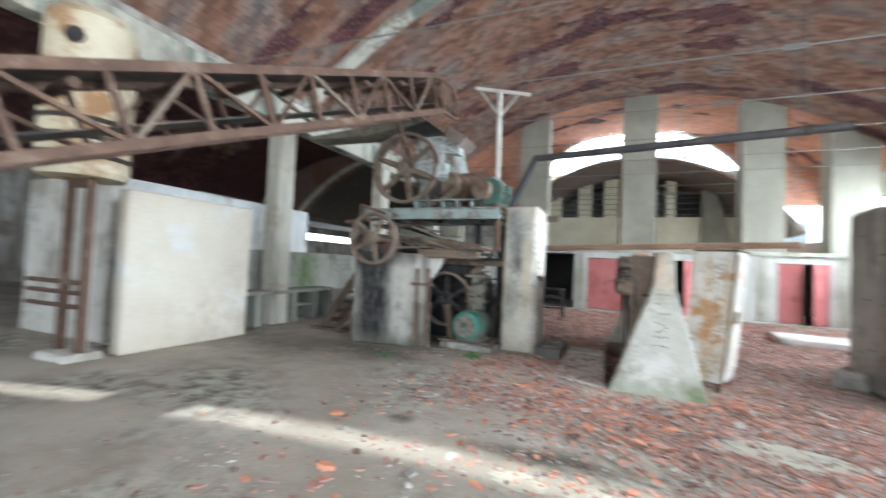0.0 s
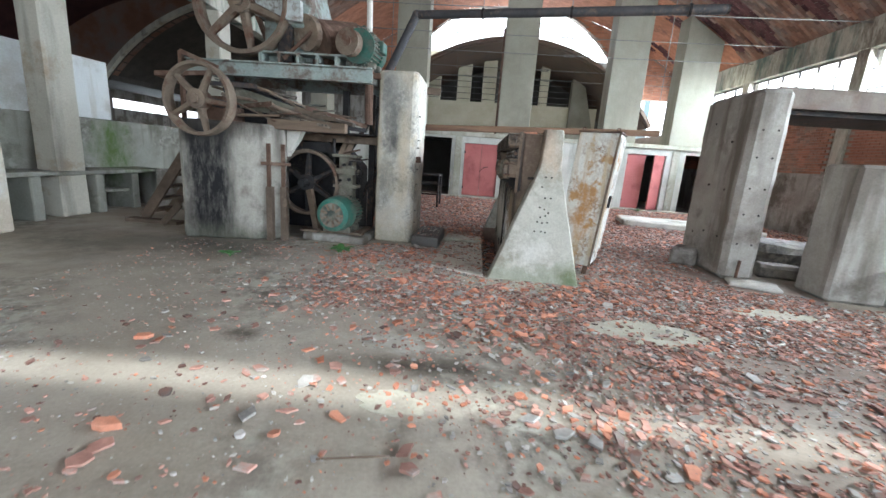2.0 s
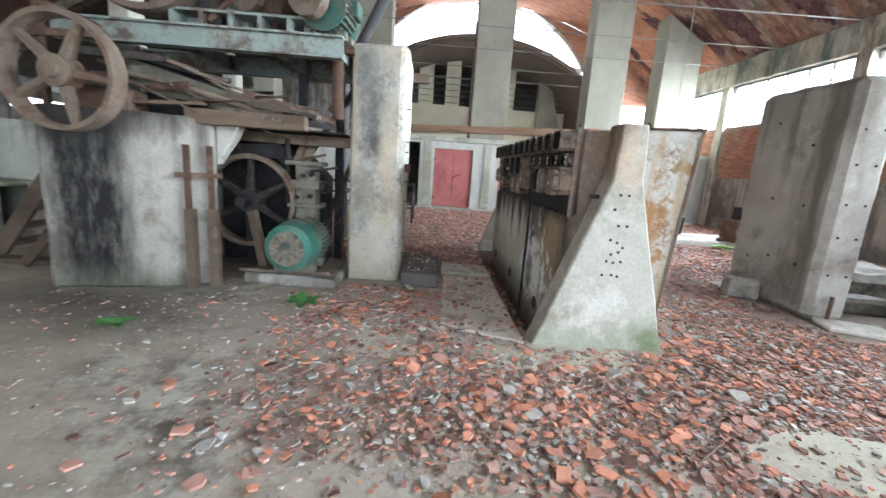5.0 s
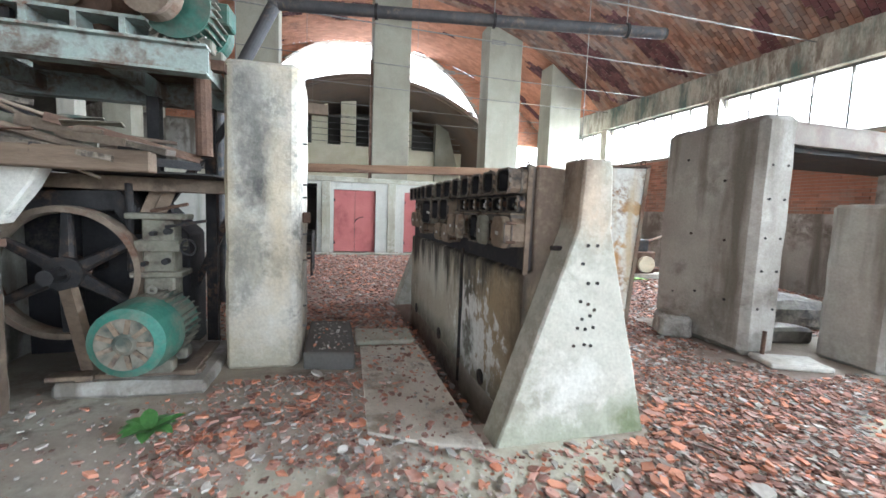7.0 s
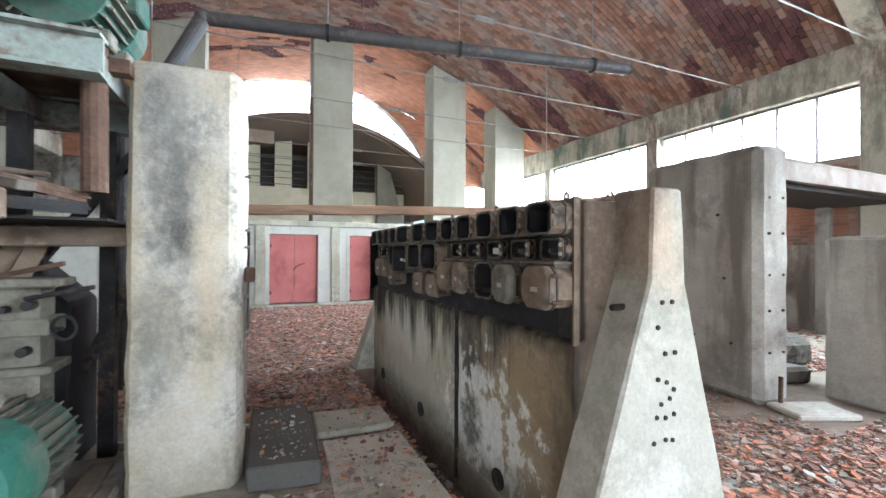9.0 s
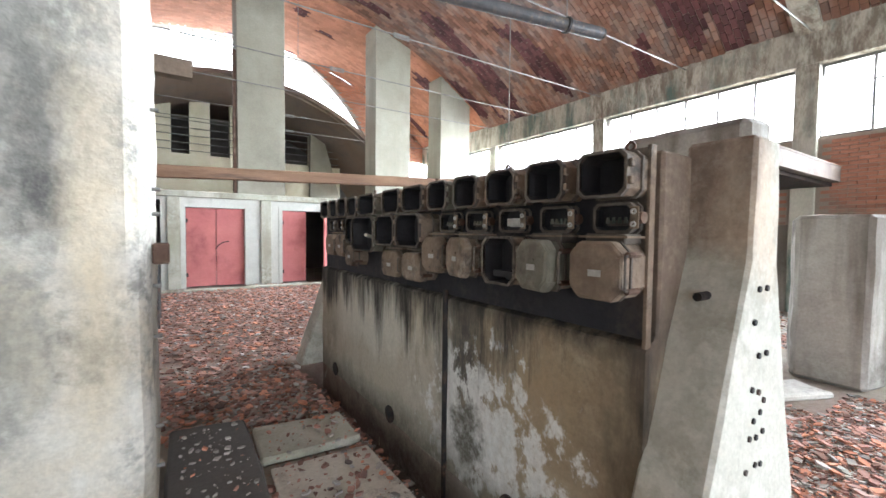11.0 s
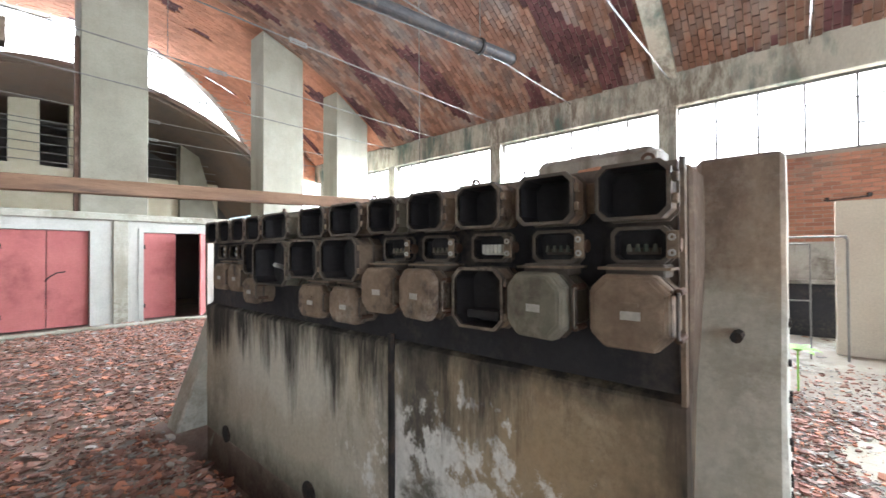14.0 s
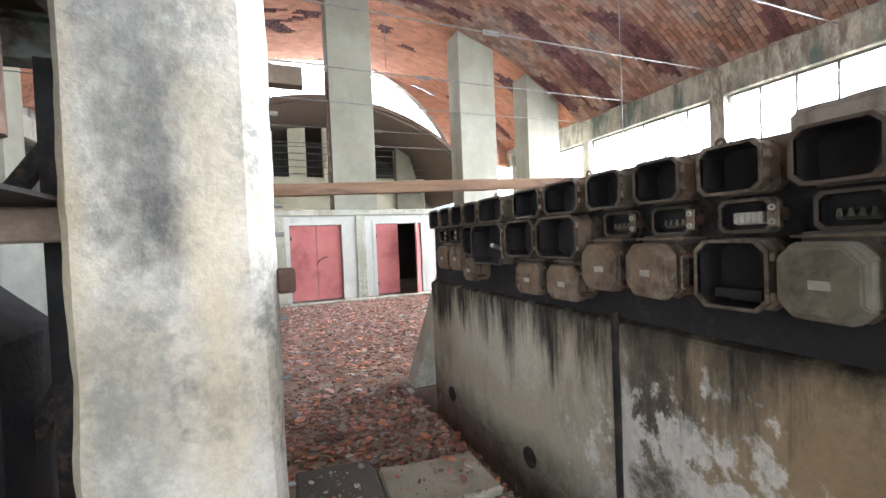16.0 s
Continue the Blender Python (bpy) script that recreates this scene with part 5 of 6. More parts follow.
wheel((-3.92, 7.1, 3.55), 0.74, 0.24, 6, "large rusted six-spoked flywheel of the crusher", M["rust_wheel"], 0.17, 0.35)
wheel((-4.02, 6.12, 2.02), 0.48, 0.17, 5, "brown rusted five-spoked belt wheel on the mill", M["rust_wheel"], 0.13, 0.75)
# hub and spokes take dark steel for the shade of the pit
wheel((-3.04, 7.42, 0.9), 0.55, 0.16, 6, "flywheel inside the mill base, rusted rim, spokes darkened for shade", M["rust_wheel"], 0.14, 0.55, inner=M["dark_steel"])
solid("wheel_shaft", arod((-4.02, 6.0, 2.02), (-4.02, 7.4, 2.02), 0.06, 12), M["dark_steel"], "dark steel shaft of the belt wheel", "shaft")
solid("wheel_shaft", arod((-3.04, 7.12, 0.9), (-3.04, 8.0, 0.9), 0.06, 12), M["dark_steel"], "dark steel shaft of the lower flywheel", "shaft")
solid("wheel_shaft", arod((-3.92, 6.95, 3.55), (-3.92, 8.3, 3.55), 0.07, 12), M["dark_steel"], "steel shaft of the crusher flywheel", "shaft")
bear = thing("bearing_block", (-4.14, 6.8, 1.75), "cast bearing block of the belt wheel", "bearing")
part("body", worn(abox(-4.4, -3.88, 6.62, 6.98, 1.76, 2.0), 0.1, 0.004, 0.02), M["rust"], bear)
part("cap", abox(-4.27, -4.0, 6.66, 6.94, 2.0, 2.14, 0.04), M["rust"], bear)
fr = thing("bent_rack", (-4.7, 6.7, 1.78), "bent dark steel rack beside the belt wheel", "steel rack")
for p, q2 in (((-4.72, 6.75, 1.78), (-4.72, 6.75, 2.75)), ((-4.72, 6.75, 2.75), (-4.15, 6.75, 2.55)), ((-4.78, 6.3, 2.35), (-4.0, 6.6, 2.45)), ((-4.72, 6.75, 2.3), (-4.78, 6.3, 2.35))):
    part("bar", abar(p, q2, 0.05, 0.06), M["rust"], fr)

# debris of rails and channels on the base
rnd = random.Random(21)
for i in range(52):
    x, y = -4.15 + 1.95 * rnd.random(), 6.74 + 0.8 * rnd.random()
    z = 1.80 + 0.085 * (i % 7) * max(0.35, min(1.0, (-2.0 - x) / 1.6)) + 0.02 * rnd.random()
    a, L = rnd.gauss(0.05, 0.5), rnd.uniform(0.12, 0.6)
    lean = rnd.gauss(-0.14, 0.12) * L
    p0 = (x - L * math.cos(a), y - L * math.sin(a) * 0.6, z - lean)
    p1 = (x + L * math.cos(a), y + L * math.sin(a) * 0.6, z + lean)
    over = max(p0[0], p1[0]) + 2.0
    if over > 0:
        p0, p1 = (p0[0] - over, p0[1], p0[2]), (p1[0] - over, p1[1], p1[2])
    if min(p0[2], p1[2]) < 1.79:
        p0, p1 = (p0[0], p0[1], p0[2] + 0.06), (p1[0], p1[1], p1[2] + 0.06)
    bm = bmesh.new()
    kind_of = i % 4
    if kind_of == 0:
        bar(bm, p0, p1, rnd.uniform(0.06, 0.1), 0.015)
        bar(bm, (p0[0], p0[1] - 0.03, p0[2]), (p1[0], p1[1] - 0.03, p1[2]), 0.015, rnd.uniform(0.05, 0.08))
        solid("steel_channel", bm, (M["rust"], M["rust_wheel"], M["dark_steel"])[i % 3], "loose bent steel channel piled on the mill base", "steel channel", group="piled channels")
    elif kind_of == 1:
        worn(bar(bm, p0, p1, rnd.uniform(0.05, 0.13), rnd.uniform(0.02, 0.05)), 0.12, 0.008, 0.004, 9.0)
        solid("broken_board", bm, (M["dark_wood"], M["cast_rim"], M["wood"])[i % 3], "broken weathered board in the heap on the mill", "board", group="broken boards")
    elif kind_of == 2:
        rod(bm, p0, p1, rnd.uniform(0.012, 0.03), 8)
        solid("scrap_pipe", bm, (M["rust_wheel"], M["dark_steel"])[i % 2], "rusted scrap pipe in the heap on the mill", "pipe", group="scrap pipes")
    else:
        worn(bar(bm, p0, (p0[0] + 0.3, p0[1] + 0.1, p0[2] + 0.03), 0.2, 0.012), 0.08, 0.022, 0.003, 6.0)
        solid("scrap_sheet", bm, (M["cast_green"], M["rust"], M["motor_dust"])[i % 3], "crumpled scrap sheet in the heap on the mill", "scrap sheet", group="scrap sheets")
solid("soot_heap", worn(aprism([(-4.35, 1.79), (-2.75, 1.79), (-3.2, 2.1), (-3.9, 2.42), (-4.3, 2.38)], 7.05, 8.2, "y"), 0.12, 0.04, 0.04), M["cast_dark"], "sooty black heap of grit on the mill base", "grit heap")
tr = thing("shaker_tray", (-3.3, 7.4, 1.9), "dented greenish steel shaker tray on the base", "shaker tray")
part("side", aprism([(-4.2, 2.38), (-2.6, 1.95), (-2.6, 1.84), (-4.2, 2.05)], 6.98, 7.01, "y"), M["cast_green"], tr)
part("side", aprism([(-4.2, 2.38), (-2.6, 1.95), (-2.6, 1.84), (-4.2, 2.05)], 7.9, 7.93, "y"), M["cast_green"], tr)
part("bottom", aprism([(-4.2, 2.07), (-2.6, 1.86), (-2.6, 1.84), (-4.2, 2.05)], 7.01, 7.9, "y"), M["rust"], tr)
part("cover", aprism([(-4.3, 2.42), (-3.3, 2.22), (-3.3, 2.2), (-4.3, 2.40)], 6.9, 7.6, "y"), M["black_panel"], tr, "black sooty cover sheet")
solid("crossbeam", worn(abox(-3.42, -2.2, 6.78, 6.92, 1.72, 1.87), 0.1, 0.010, 0.010), M["wood"], "heavy brown timber across the wheel pit", "beam")
solid("crossbeam", worn(abox(-3.3, -1.86, 7.5, 7.62, 1.6, 1.72), 0.15, 0.006, 0.008), M["dark_wood"], "dark timber across the wheel pit", "beam")
# added plate keeps light out of the wheel pit from above
solid("deck_plate", aprism([(-3.2, 7.0), (-1.87, 7.1), (-1.87, 8.2), (-3.2, 8.3)], 1.735, 1.75), M["dark_steel"], "dark plate on the crossbeams, added to close the pit's top", "plate")

deck = thing("crusher_deck", (-3.3, 7.6, 2.45), "pale green painted steel deck under the crusher", "steel deck")
for y in (6.98, 8.25):
    part("beam_web", abox(-4.8, -1.86, y - 0.012, y + 0.012, 2.5, 2.68), M["green_steel"], deck)
    part("beam_flange", abox(-4.8, -1.86, y - 0.07, y + 0.07, 2.68, 2.7), M["green_steel"], deck)
    part("beam_flange", abox(-4.8, -1.86, y - 0.07, y + 0.07, 2.48, 2.5), M["green_steel"], deck)
for x in (-4.6, -3.6, -2.6, -1.95):
    part("cross_member", abox(x - 0.05, x + 0.05, 7.0, 8.24, 2.52, 2.66), M["green_steel"], deck)
part("plate", abox(-3.5, -2.1, 7.0, 8.24, 2.7, 2.712), M["rust"], deck)
for x, y in ((-2.55, 7.9), (-2.15, 8.2), (-4.5, 8.2)):
    part("post", abox(x - 0.05, x + 0.05, y - 0.05, y + 0.05, 0 if x > -3 else 1.78, 2.48), M["dark_steel"], deck, "dark steel post")
part("brace", abar((-2.9, 8.2, 1.0), (-1.95, 8.2, 2.4), 0.07, 0.07), M["dark_steel"], deck)
part("brace", abar((-2.6, 8.25, 0.0), (-1.9, 8.25, 1.6), 0.07, 0.07), M["dark_steel"], deck)

# crusher on the deck
cr = thing("crusher", (-3.2, 7.6, 2.71), "pale green cast crusher with rusted drum and hopper", "crusher")
part("frame", worn(aprism([(-3.72, 2.78), (-2.95, 2.78), (-2.8, 3.3), (-3.0, 4.05), (-3.5, 4.05), (-3.7, 3.6)], 7.3, 8.1, "y"), 0.16, 0.006, 0.03), M["green_steel"], cr)
part("cheek", worn(aprism([(-3.45, 3.3), (-2.98, 3.25), (-2.86, 3.55), (-3.0, 4.0), (-3.35, 4.05)], 7.14, 7.3, "y"), 0.14, 0.004, 0.02), M["green_steel"], cr)
part("bolt", arod((-3.15, 7.1, 3.85), (-3.15, 7.15, 3.85), 0.045, 12), M["dark_steel"], cr)
part("hopper", aprism([(-3.93, 4.40), (-3.53, 4.54), (-3.06, 4.19), (-3.83, 4.16)], 7.0, 7.9, "y"), M["dark_steel"], cr, "dark steel hopper under the conveyor head")
part("hopper_lip", aprism([(-3.08, 4.19), (-2.95, 4.34), (-2.60, 4.09), (-2.76, 3.91)], 7.0, 7.7, "y"), M["girder"], cr, "grey bent hopper lip")
part("side_plate", worn(aprism([(-3.74, 4.18), (-3.13, 4.23), (-2.75, 3.92), (-2.75, 3.78), (-3.08, 3.83), (-3.13, 3.29), (-3.75, 3.39)], 7.1, 7.32, "y"), 0.14, 0.004, 0.012), M["crusher_paint"], cr, "pale grey painted side plate")
part("bearing_cap", aprism([(-3.21, 3.61), (-2.98, 3.59), (-2.98, 3.30), (-3.21, 3.32)], 7.0, 7.1, "y"), M["crusher_paint"], cr)
part("feed_trough", worn(aprism([(-6.26, 4.33), (-4.76, 4.43), (-3.53, 4.57), (-3.45, 4.48), (-3.95, 4.37), (-4.77, 4.23), (-6.26, 4.26)], 6.85, 7.35, "y"), 0.2, 0.008, 0.008), M["cast_green"], cr, "long dusty sheet trough over the flywheel")
part("drum", lathe(bmesh.new(), [(0.001, -0.5), (0.33, -0.5), (0.36, -0.46), (0.36, 0.46), (0.33, 0.5), (0.001, 0.5)], (-2.72, 7.75, 3.18), (0.45, 1, 0.25), 26), M["rust"], cr, "rusted steel drum")
part("gear", lathe(bmesh.new(), [(0.001, -0.05), (0.26, -0.05), (0.26, 0.05), (0.001, 0.05)], (-2.95, 7.2, 3.2), (0.45, 1, 0.2), 14), M["cast_iron"], cr)
part("arm", abox(-3.42, -3.18, 7.14, 7.24, 2.75, 3.45, 0.02), M["dark_steel"], cr)
part("rod", arod((-3.3, 7.12, 2.8), (-2.85, 7.12, 3.2), 0.03, 8), M["rust"], cr)
for x in (-3.65, -3.35, -3.05, -2.75, -2.45):
    part("foot_rib", abox(x - 0.02, x + 0.02, 7.05, 8.2, 2.712, 2.86), M["green_steel"], cr)
part("foot_plate", abox(-3.75, -2.3, 7.05, 8.2, 2.86, 2.885), M["green_steel"], cr)


def motor(c, r, length, yaw, label, paint="motor_green"):
    """A finned electric motor: barrel, fins, fan cowl with slots, end shield, feet, eye, terminal box."""
    m = Matrix.Translation(c) @ Matrix.Rotation(radians(yaw), 4, "Z")
    t = thing("electric_motor", (c[0], c[1], c[2] - r - 0.03), label, "electric motor")

    def add(name, bm, material, lab=""):
        bm.transform(m)
        return part(name, bm, material, t, lab)
    L = length / 2
    add("barrel", lathe(bmesh.new(), [(0.001, -L), (r * 0.9, -L), (r * 0.93, -L * 0.9), (r * 0.93, L), (r * 0.4, L * 1.05), (0.001, L * 1.05)], (0, 0, 0), (0, 1, 0), 28), M[paint])
    for i in range(30):
        a = 2 * math.pi * i / 30
        add("cooling_fin", box(bmesh.new(), r * 0.9, r * 1.06, -L * 0.25, L * 0.92, -0.006, 0.006, m=Matrix.Rotation(a, 4, "Y")), M["motor_dust"])
    cowl = add("fan_cowl", lathe(bmesh.new(), [(r * 0.72, -L - 0.1), (r * 0.96, -L - 0.06), (r * 1.05, -L * 0.6), (r * 1.06, -L * 0.28), (r * 0.95, -L * 0.25)], (0, 0, 0), (0, 1, 0), 28), M[paint])
    face = add("cowl_face", lathe(bmesh.new(), [(0.001, -L - 0.085), (r * 0.2, -L - 0.1), (r * 0.3, -L - 0.085), (r * 0.73, -L - 0.095), (r * 0.74, -L - 0.07)], (0, 0, 0), (0, 1, 0), 28), M["motor_dust"])
    for i in range(9):
        a = 2 * math.pi * i / 9
        b = box(bmesh.new(), r * 0.3, r * 0.68, -L - 0.104, -L - 0.09, -0.016, 0.016, m=Matrix.Rotation(a, 4, "Y"))
        b.transform(m)
        part("rib", b, M["cast_iron"], face)
    for y in (-L * 0.5, L * 0.5):
        add("foot", box(bmesh.new(), -r * 0.85, r * 0.85, y - 0.06, y + 0.06, -r - 0.03, -r * 0.75, 0.01), M["motor_dust"])
    e = lathe(bmesh.new(), [(0.02, -0.008), (0.04, -0.008), (0.04, 0.008), (0.02, 0.008), (0.02, -0.008)], (0, 0.05, r * 1.05 + 0.03), (0, 1, 0), 14)
    add("lifting_eye", e, M["motor_dust"])
    add("terminal_box", box(bmesh.new(), -r * 1.25, -r * 0.85, -0.1, 0.12, -0.05, 0.12, 0.012), M[paint])
    add("shaft", rod(bmesh.new(), (0, L, 0), (0, L + 0.22, 0), 0.035, 12), M["dark_steel"])
    return t


motor((-2.36, 7.15, 0.47), 0.27, 0.62, -3, "green electric motor grey with dust on timber skids")
motor((-2.1, 7.38, 3.03), 0.27, 0.55, 176, "green finned electric motor on the crusher deck, darkened for shade", "motor_shaded")
solid("motor_stool", abox(-2.4, -1.95, 7.1, 7.6, 2.713, 2.735), M["rust"], "rusted plate under the upper motor", "plate")
pul = thing("belt_pulley", (-2.2, 6.98, 3.03), "rusted grooved belt pulley of the upper motor", "pulley")
part("rim", lathe(bmesh.new(), [(0.05, -0.07), (0.19, -0.07), (0.17, 0), (0.19, 0.07), (0.05, 0.07), (0.05, -0.07)], (-2.21, 6.93, 3.03), (0.26, 1, 0), 26), M["rust_wheel"], pul)
part("hub", lathe(bmesh.new(), [(0.001, -0.09), (0.08, -0.09), (0.08, 0.09), (0.001, 0.09)], (-2.21, 6.93, 3.03), (0.26, 1, 0), 16), M["rust_wheel"], pul)
for x in (-2.75, -2.05):
    solid("motor_skid", abox(x - 0.05, x + 0.07, 6.95, 7.7, 0.13, 0.175, 0.008), M["dark_wood"], "dark timber skid under the motor", "skid", group="motor skids")
solid("motor_board", abox(-3.0, -1.95, 6.98, 7.12, 0.131, 0.165, 0.006), M["dark_wood"], "loose board on the motor plinth", "board")

# lower roller mill behind the flywheel
rm = thing("roller_mill", (-2.7, 7.9, 0), "greenish roller mill housing with bolts and levers", "roller mill")
# near-black housing colour carries the pit's shade
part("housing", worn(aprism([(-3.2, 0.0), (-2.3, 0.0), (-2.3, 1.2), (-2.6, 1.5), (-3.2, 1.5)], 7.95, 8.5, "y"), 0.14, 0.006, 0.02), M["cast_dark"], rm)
part("column", worn(abox(-2.5, -2.26, 7.4, 7.62, 0.121, 1.4), 0.1, 0.004, 0.015), M["cast_green"], rm)
for z, w2, h2 in ((0.5, 0.05, 0.06), (0.86, 0.08, 0.05), (1.08, 0.05, 0.1), (1.36, 0.1, 0.05)):
    part("flange", abox(-2.5 - w2, -2.26 + w2, 7.4 - w2 * 0.7, 7.62, z, z + h2, 0.01), M["cast_green"], rm)
for k, (x, z) in enumerate(((-2.46, 0.68), (-2.3, 0.7), (-2.47, 0.98), (-2.31, 1.0), (-2.4, 1.24), (-2.29, 1.26))):
    part("bolt", arod((x, 7.33, z), (x, 7.41, z), 0.022 + 0.006 * (k % 2), 8), M["dark_steel"], rm)
part("lever", arod((-2.3, 7.34, 1.3), (-1.98, 7.3, 1.36), 0.014, 8), M["dark_steel"], rm)
part("lever", arod((-2.4, 7.34, 1.43), (-2.1, 7.25, 1.5), 0.014, 8), M["rust"], rm)
part("side_pipe", arod((-2.62, 7.5, 0.9), (-2.62, 7.5, 1.66), 0.03, 10), M["dark_steel"], rm)
part("valve_wheel", lathe(bmesh.new(), [(0.06, -0.008), (0.075, -0.008), (0.075, 0.008), (0.06, 0.008), (0.06, -0.008)], (-2.14, 7.38, 1.12), (0.3, 1, 0), 16), M["dark_steel"], rm)
part("valve_stem", arod((-2.3, 7.45, 1.12), (-2.14, 7.36, 1.12), 0.012, 6), M["dark_steel"], rm)
part("belt_guard", worn(aprism([(-3.6, 1.38), (-2.75, 1.42), (-2.62, 1.2), (-2.58, 1.46), (-2.72, 1.6), (-3.6, 1.56)], 7.52, 7.9, "y"), 0.15, 0.006, 0.01), M["dark_steel"], rm, "dark sheet-metal belt guard")
# added black sheet paints the shade at the back of the pit
part("pit_back", abox(-3.71, -2.5, 8.1, 8.18, 0, 1.7), M["black_panel"], rm, "added black sheet for the shade behind the flywheel")
prop = thing("timber_prop", (-2.9, 6.9, 0), "slanted timber prop before the flywheel", "prop")
part("leg", abar((-2.76, 7.12, 0.13), (-2.93, 7.2, 0.8), 0.06, 0.12), M["wood"], prop)
for i, (x, z) in enumerate(((-2.55, 1.45), (-2.45, 1.5))):
    solid("leaning_board", abar((x, 7.62, 1.38), (x + 0.12, 7.7, 1.73), 0.02, 0.1), M["wood"], "broken timber board in the mill", "board", group="leaning boards")

# pipe mast and brackets
mast = thing("pipe_mast", (-1.97, 7.15, 1.9), "white T-shaped pipe mast clamped to the pillar", "mast")
part("pole", arod((-1.97, 7.22, 2.55), (-2.02, 7.22, 5.0), 0.045, 12), M["pale_concrete"], mast)
part("sleeve", arod((-1.96, 7.22, 1.9), (-1.97, 7.22, 2.75), 0.065, 12), M["rust"], mast, "rusted pipe sleeve")
part("crossbar", abar((-2.5, 7.22, 5.12), (-1.42, 7.22, 4.86), 0.05, 0.06), M["pale_concrete"], mast)
for x, z in ((-2.4, 5.05), (-1.65, 4.9)):
    part("strut", abar((-2.0, 7.22, 4.5), (x, 7.22, z), 0.025, 0.03), M["pale_concrete"], mast)
part("clamp", abox(-2.05, -1.8, 7.2, 7.3, 2.6, 2.68), M["rust"], mast)

# overhead pipe
pp = thing("overhead_pipe", (1, 9.2, 4.3), "long dark grey pipe hung under the vault", "pipe")
E0, E1 = Vector((-1.72, 9.85, 4.34)), Vector((3.83, 8.64, 4.28))
part("run", arod(E0, E1, 0.082, 18), M["pipe_grey"], pp, smooth=False)
part("drop", arod(E0, (-2.5, 10.1, 2.9), 0.09, 16), M["pipe_grey"], pp)
bm = bmesh.new()
bmesh.ops.create_uvsphere(bm, u_segments=16, v_segments=8, radius=0.1, matrix=Matrix.Translation(E0))
part("elbow", bm, M["pipe_grey"], pp, smooth=True)
part("end_cap", arod(E1, E1 + (E1 - E0).normalized() * 0.04, 0.075, 16), M["dark_steel"], pp)
for f in (0.25, 0.55, 0.9):
    p = E0.lerp(E1, f)
    part("hanger", arod(p, (p.x, p.y, vault_arc(p.x)), 0.007, 6), M["wire"], pp)
    d = (E1 - E0).normalized() * 0.02
    part("collar", arod(p - d, p + d, 0.105, 16), M["dark_steel"], pp)
part("foot", arod((-2.5, 10.1, 2.9), (-2.5, 10.1, 0), 0.09, 16), M["pipe_grey"], pp)
solid("steel_bar", abox(-1.95, -0.98, 8.5, 8.6, 2.6, 2.72), M["dark_wood"], "short dark steel bar behind the pillar", "steel bar")
solid("steel_bar_post", abox(-1.95, -1.85, 8.5, 8.6, 0, 2.6), M["dark_steel"], "dark post of the steel bar", "post")

# ---- conveyor ----
HEAD, FOOT = Vector((-3.3, 6.75, 4.85)), Vector((-5.05, -4.2, 0.36))


def conveyor():
    c = thing("conveyor", FOOT, "rusted lattice belt conveyor rising to the crusher", "conveyor")
    d = (FOOT - HEAD)
    L = d.length
    x = d.normalized()
    side = x.cross(Vector((0, 0, 1))).normalized()
    up = side.cross(x).normalized()

    def P(s, w, h):
        return HEAD + x * s + side * w + up * h
    w, h = 0.42, 0.31
    n = 16
    for sgn in (-1, 1):
        part("chord", abar(P(0.5, sgn * w, h), P(L, sgn * w, h), 0.07, 0.09), M["rust"], c)
        part("chord", abar(P(0.3, sgn * w, -h), P(L, sgn * w, -h), 0.07, 0.09), M["rust"], c)
        for i in range(n):
            s0, s1 = 0.5 + (L - 0.5) * i / n, 0.5 + (L - 0.5) * (i + 1) / n
            part("post", abar(P(s0, sgn * w, -h), P(s0, sgn * w, h), 0.05, 0.05), M["rust"], c)
            a, b = (-h, h) if i % 2 else (h, -h)
            part("diagonal", abar(P(s0, sgn * w, a), P(s1, sgn * w, b), 0.05, 0.04), M["rust_wheel"] if i % 3 == 0 else M["rust"], c)
        pts = [P(0.5, sgn * w, h), P(0.15, sgn * w, h * 0.85), P(-0.15, sgn * w, h * 0.35), P(-0.25, sgn * w, -h * 0.5), P(-0.15, sgn * w, -h * 1.6)]
        for a, b in zip(pts, pts[1:]):
            part("head_chord", abar(a, b, 0.06, 0.07), M["rust"], c)
        for a, b in ((P(0.3, sgn * w, -h), pts[1]), (P(0.1, sgn * w, -h), pts[2]), (P(-0.02, sgn * w, -h * 1.2), pts[3]), (P(0.3, sgn * w, -h), pts[4])):
            part("head_strut", abar(a, b, 0.04, 0.04), M["rust"], c)
    part("belt", aprismq([P(0.0, -w + 0.06, h + 0.02), P(0.0, w - 0.06, h + 0.02), P(L, w - 0.06, h + 0.02), P(L, -w + 0.06, h + 0.02)], up * 0.02), M["rubber"], c, "old dark belt")
    part("belt_return", aprismq([P(0.0, -w + 0.08, -h * 0.5), P(0.0, w - 0.08, -h * 0.5), P(L, w - 0.08, -h * 0.5), P(L, -w + 0.08, -h * 0.5)], up * 0.015), M["rubber"], c)
    for i in range(14):
        s = 0.6 + (L - 0.8) * i / 13
        part("roller", arod(P(s, -w, h * 0.6), P(s, w, h * 0.6), 0.045, 8), M["rust"], c)
    part("head_drum", arod(P(0.1, -w, 0.0), P(0.1, w, 0.0), 0.22, 18), M["rust"], c)
    for s in (9.5,):
        for sgn in (-1, 1):
            p = P(s, sgn * w, -h)
            part("leg", abar(p, (p.x + sgn * side.x * 0.2, p.y, 0), 0.07, 0.07), M["rust"], c)
    p = P(0.8, w, -h)
    part("leg", abar(P(0.6, w, -h), (-3.7, 7.6, 2.88), 0.06, 0.06), M["rust"], c)
    return c


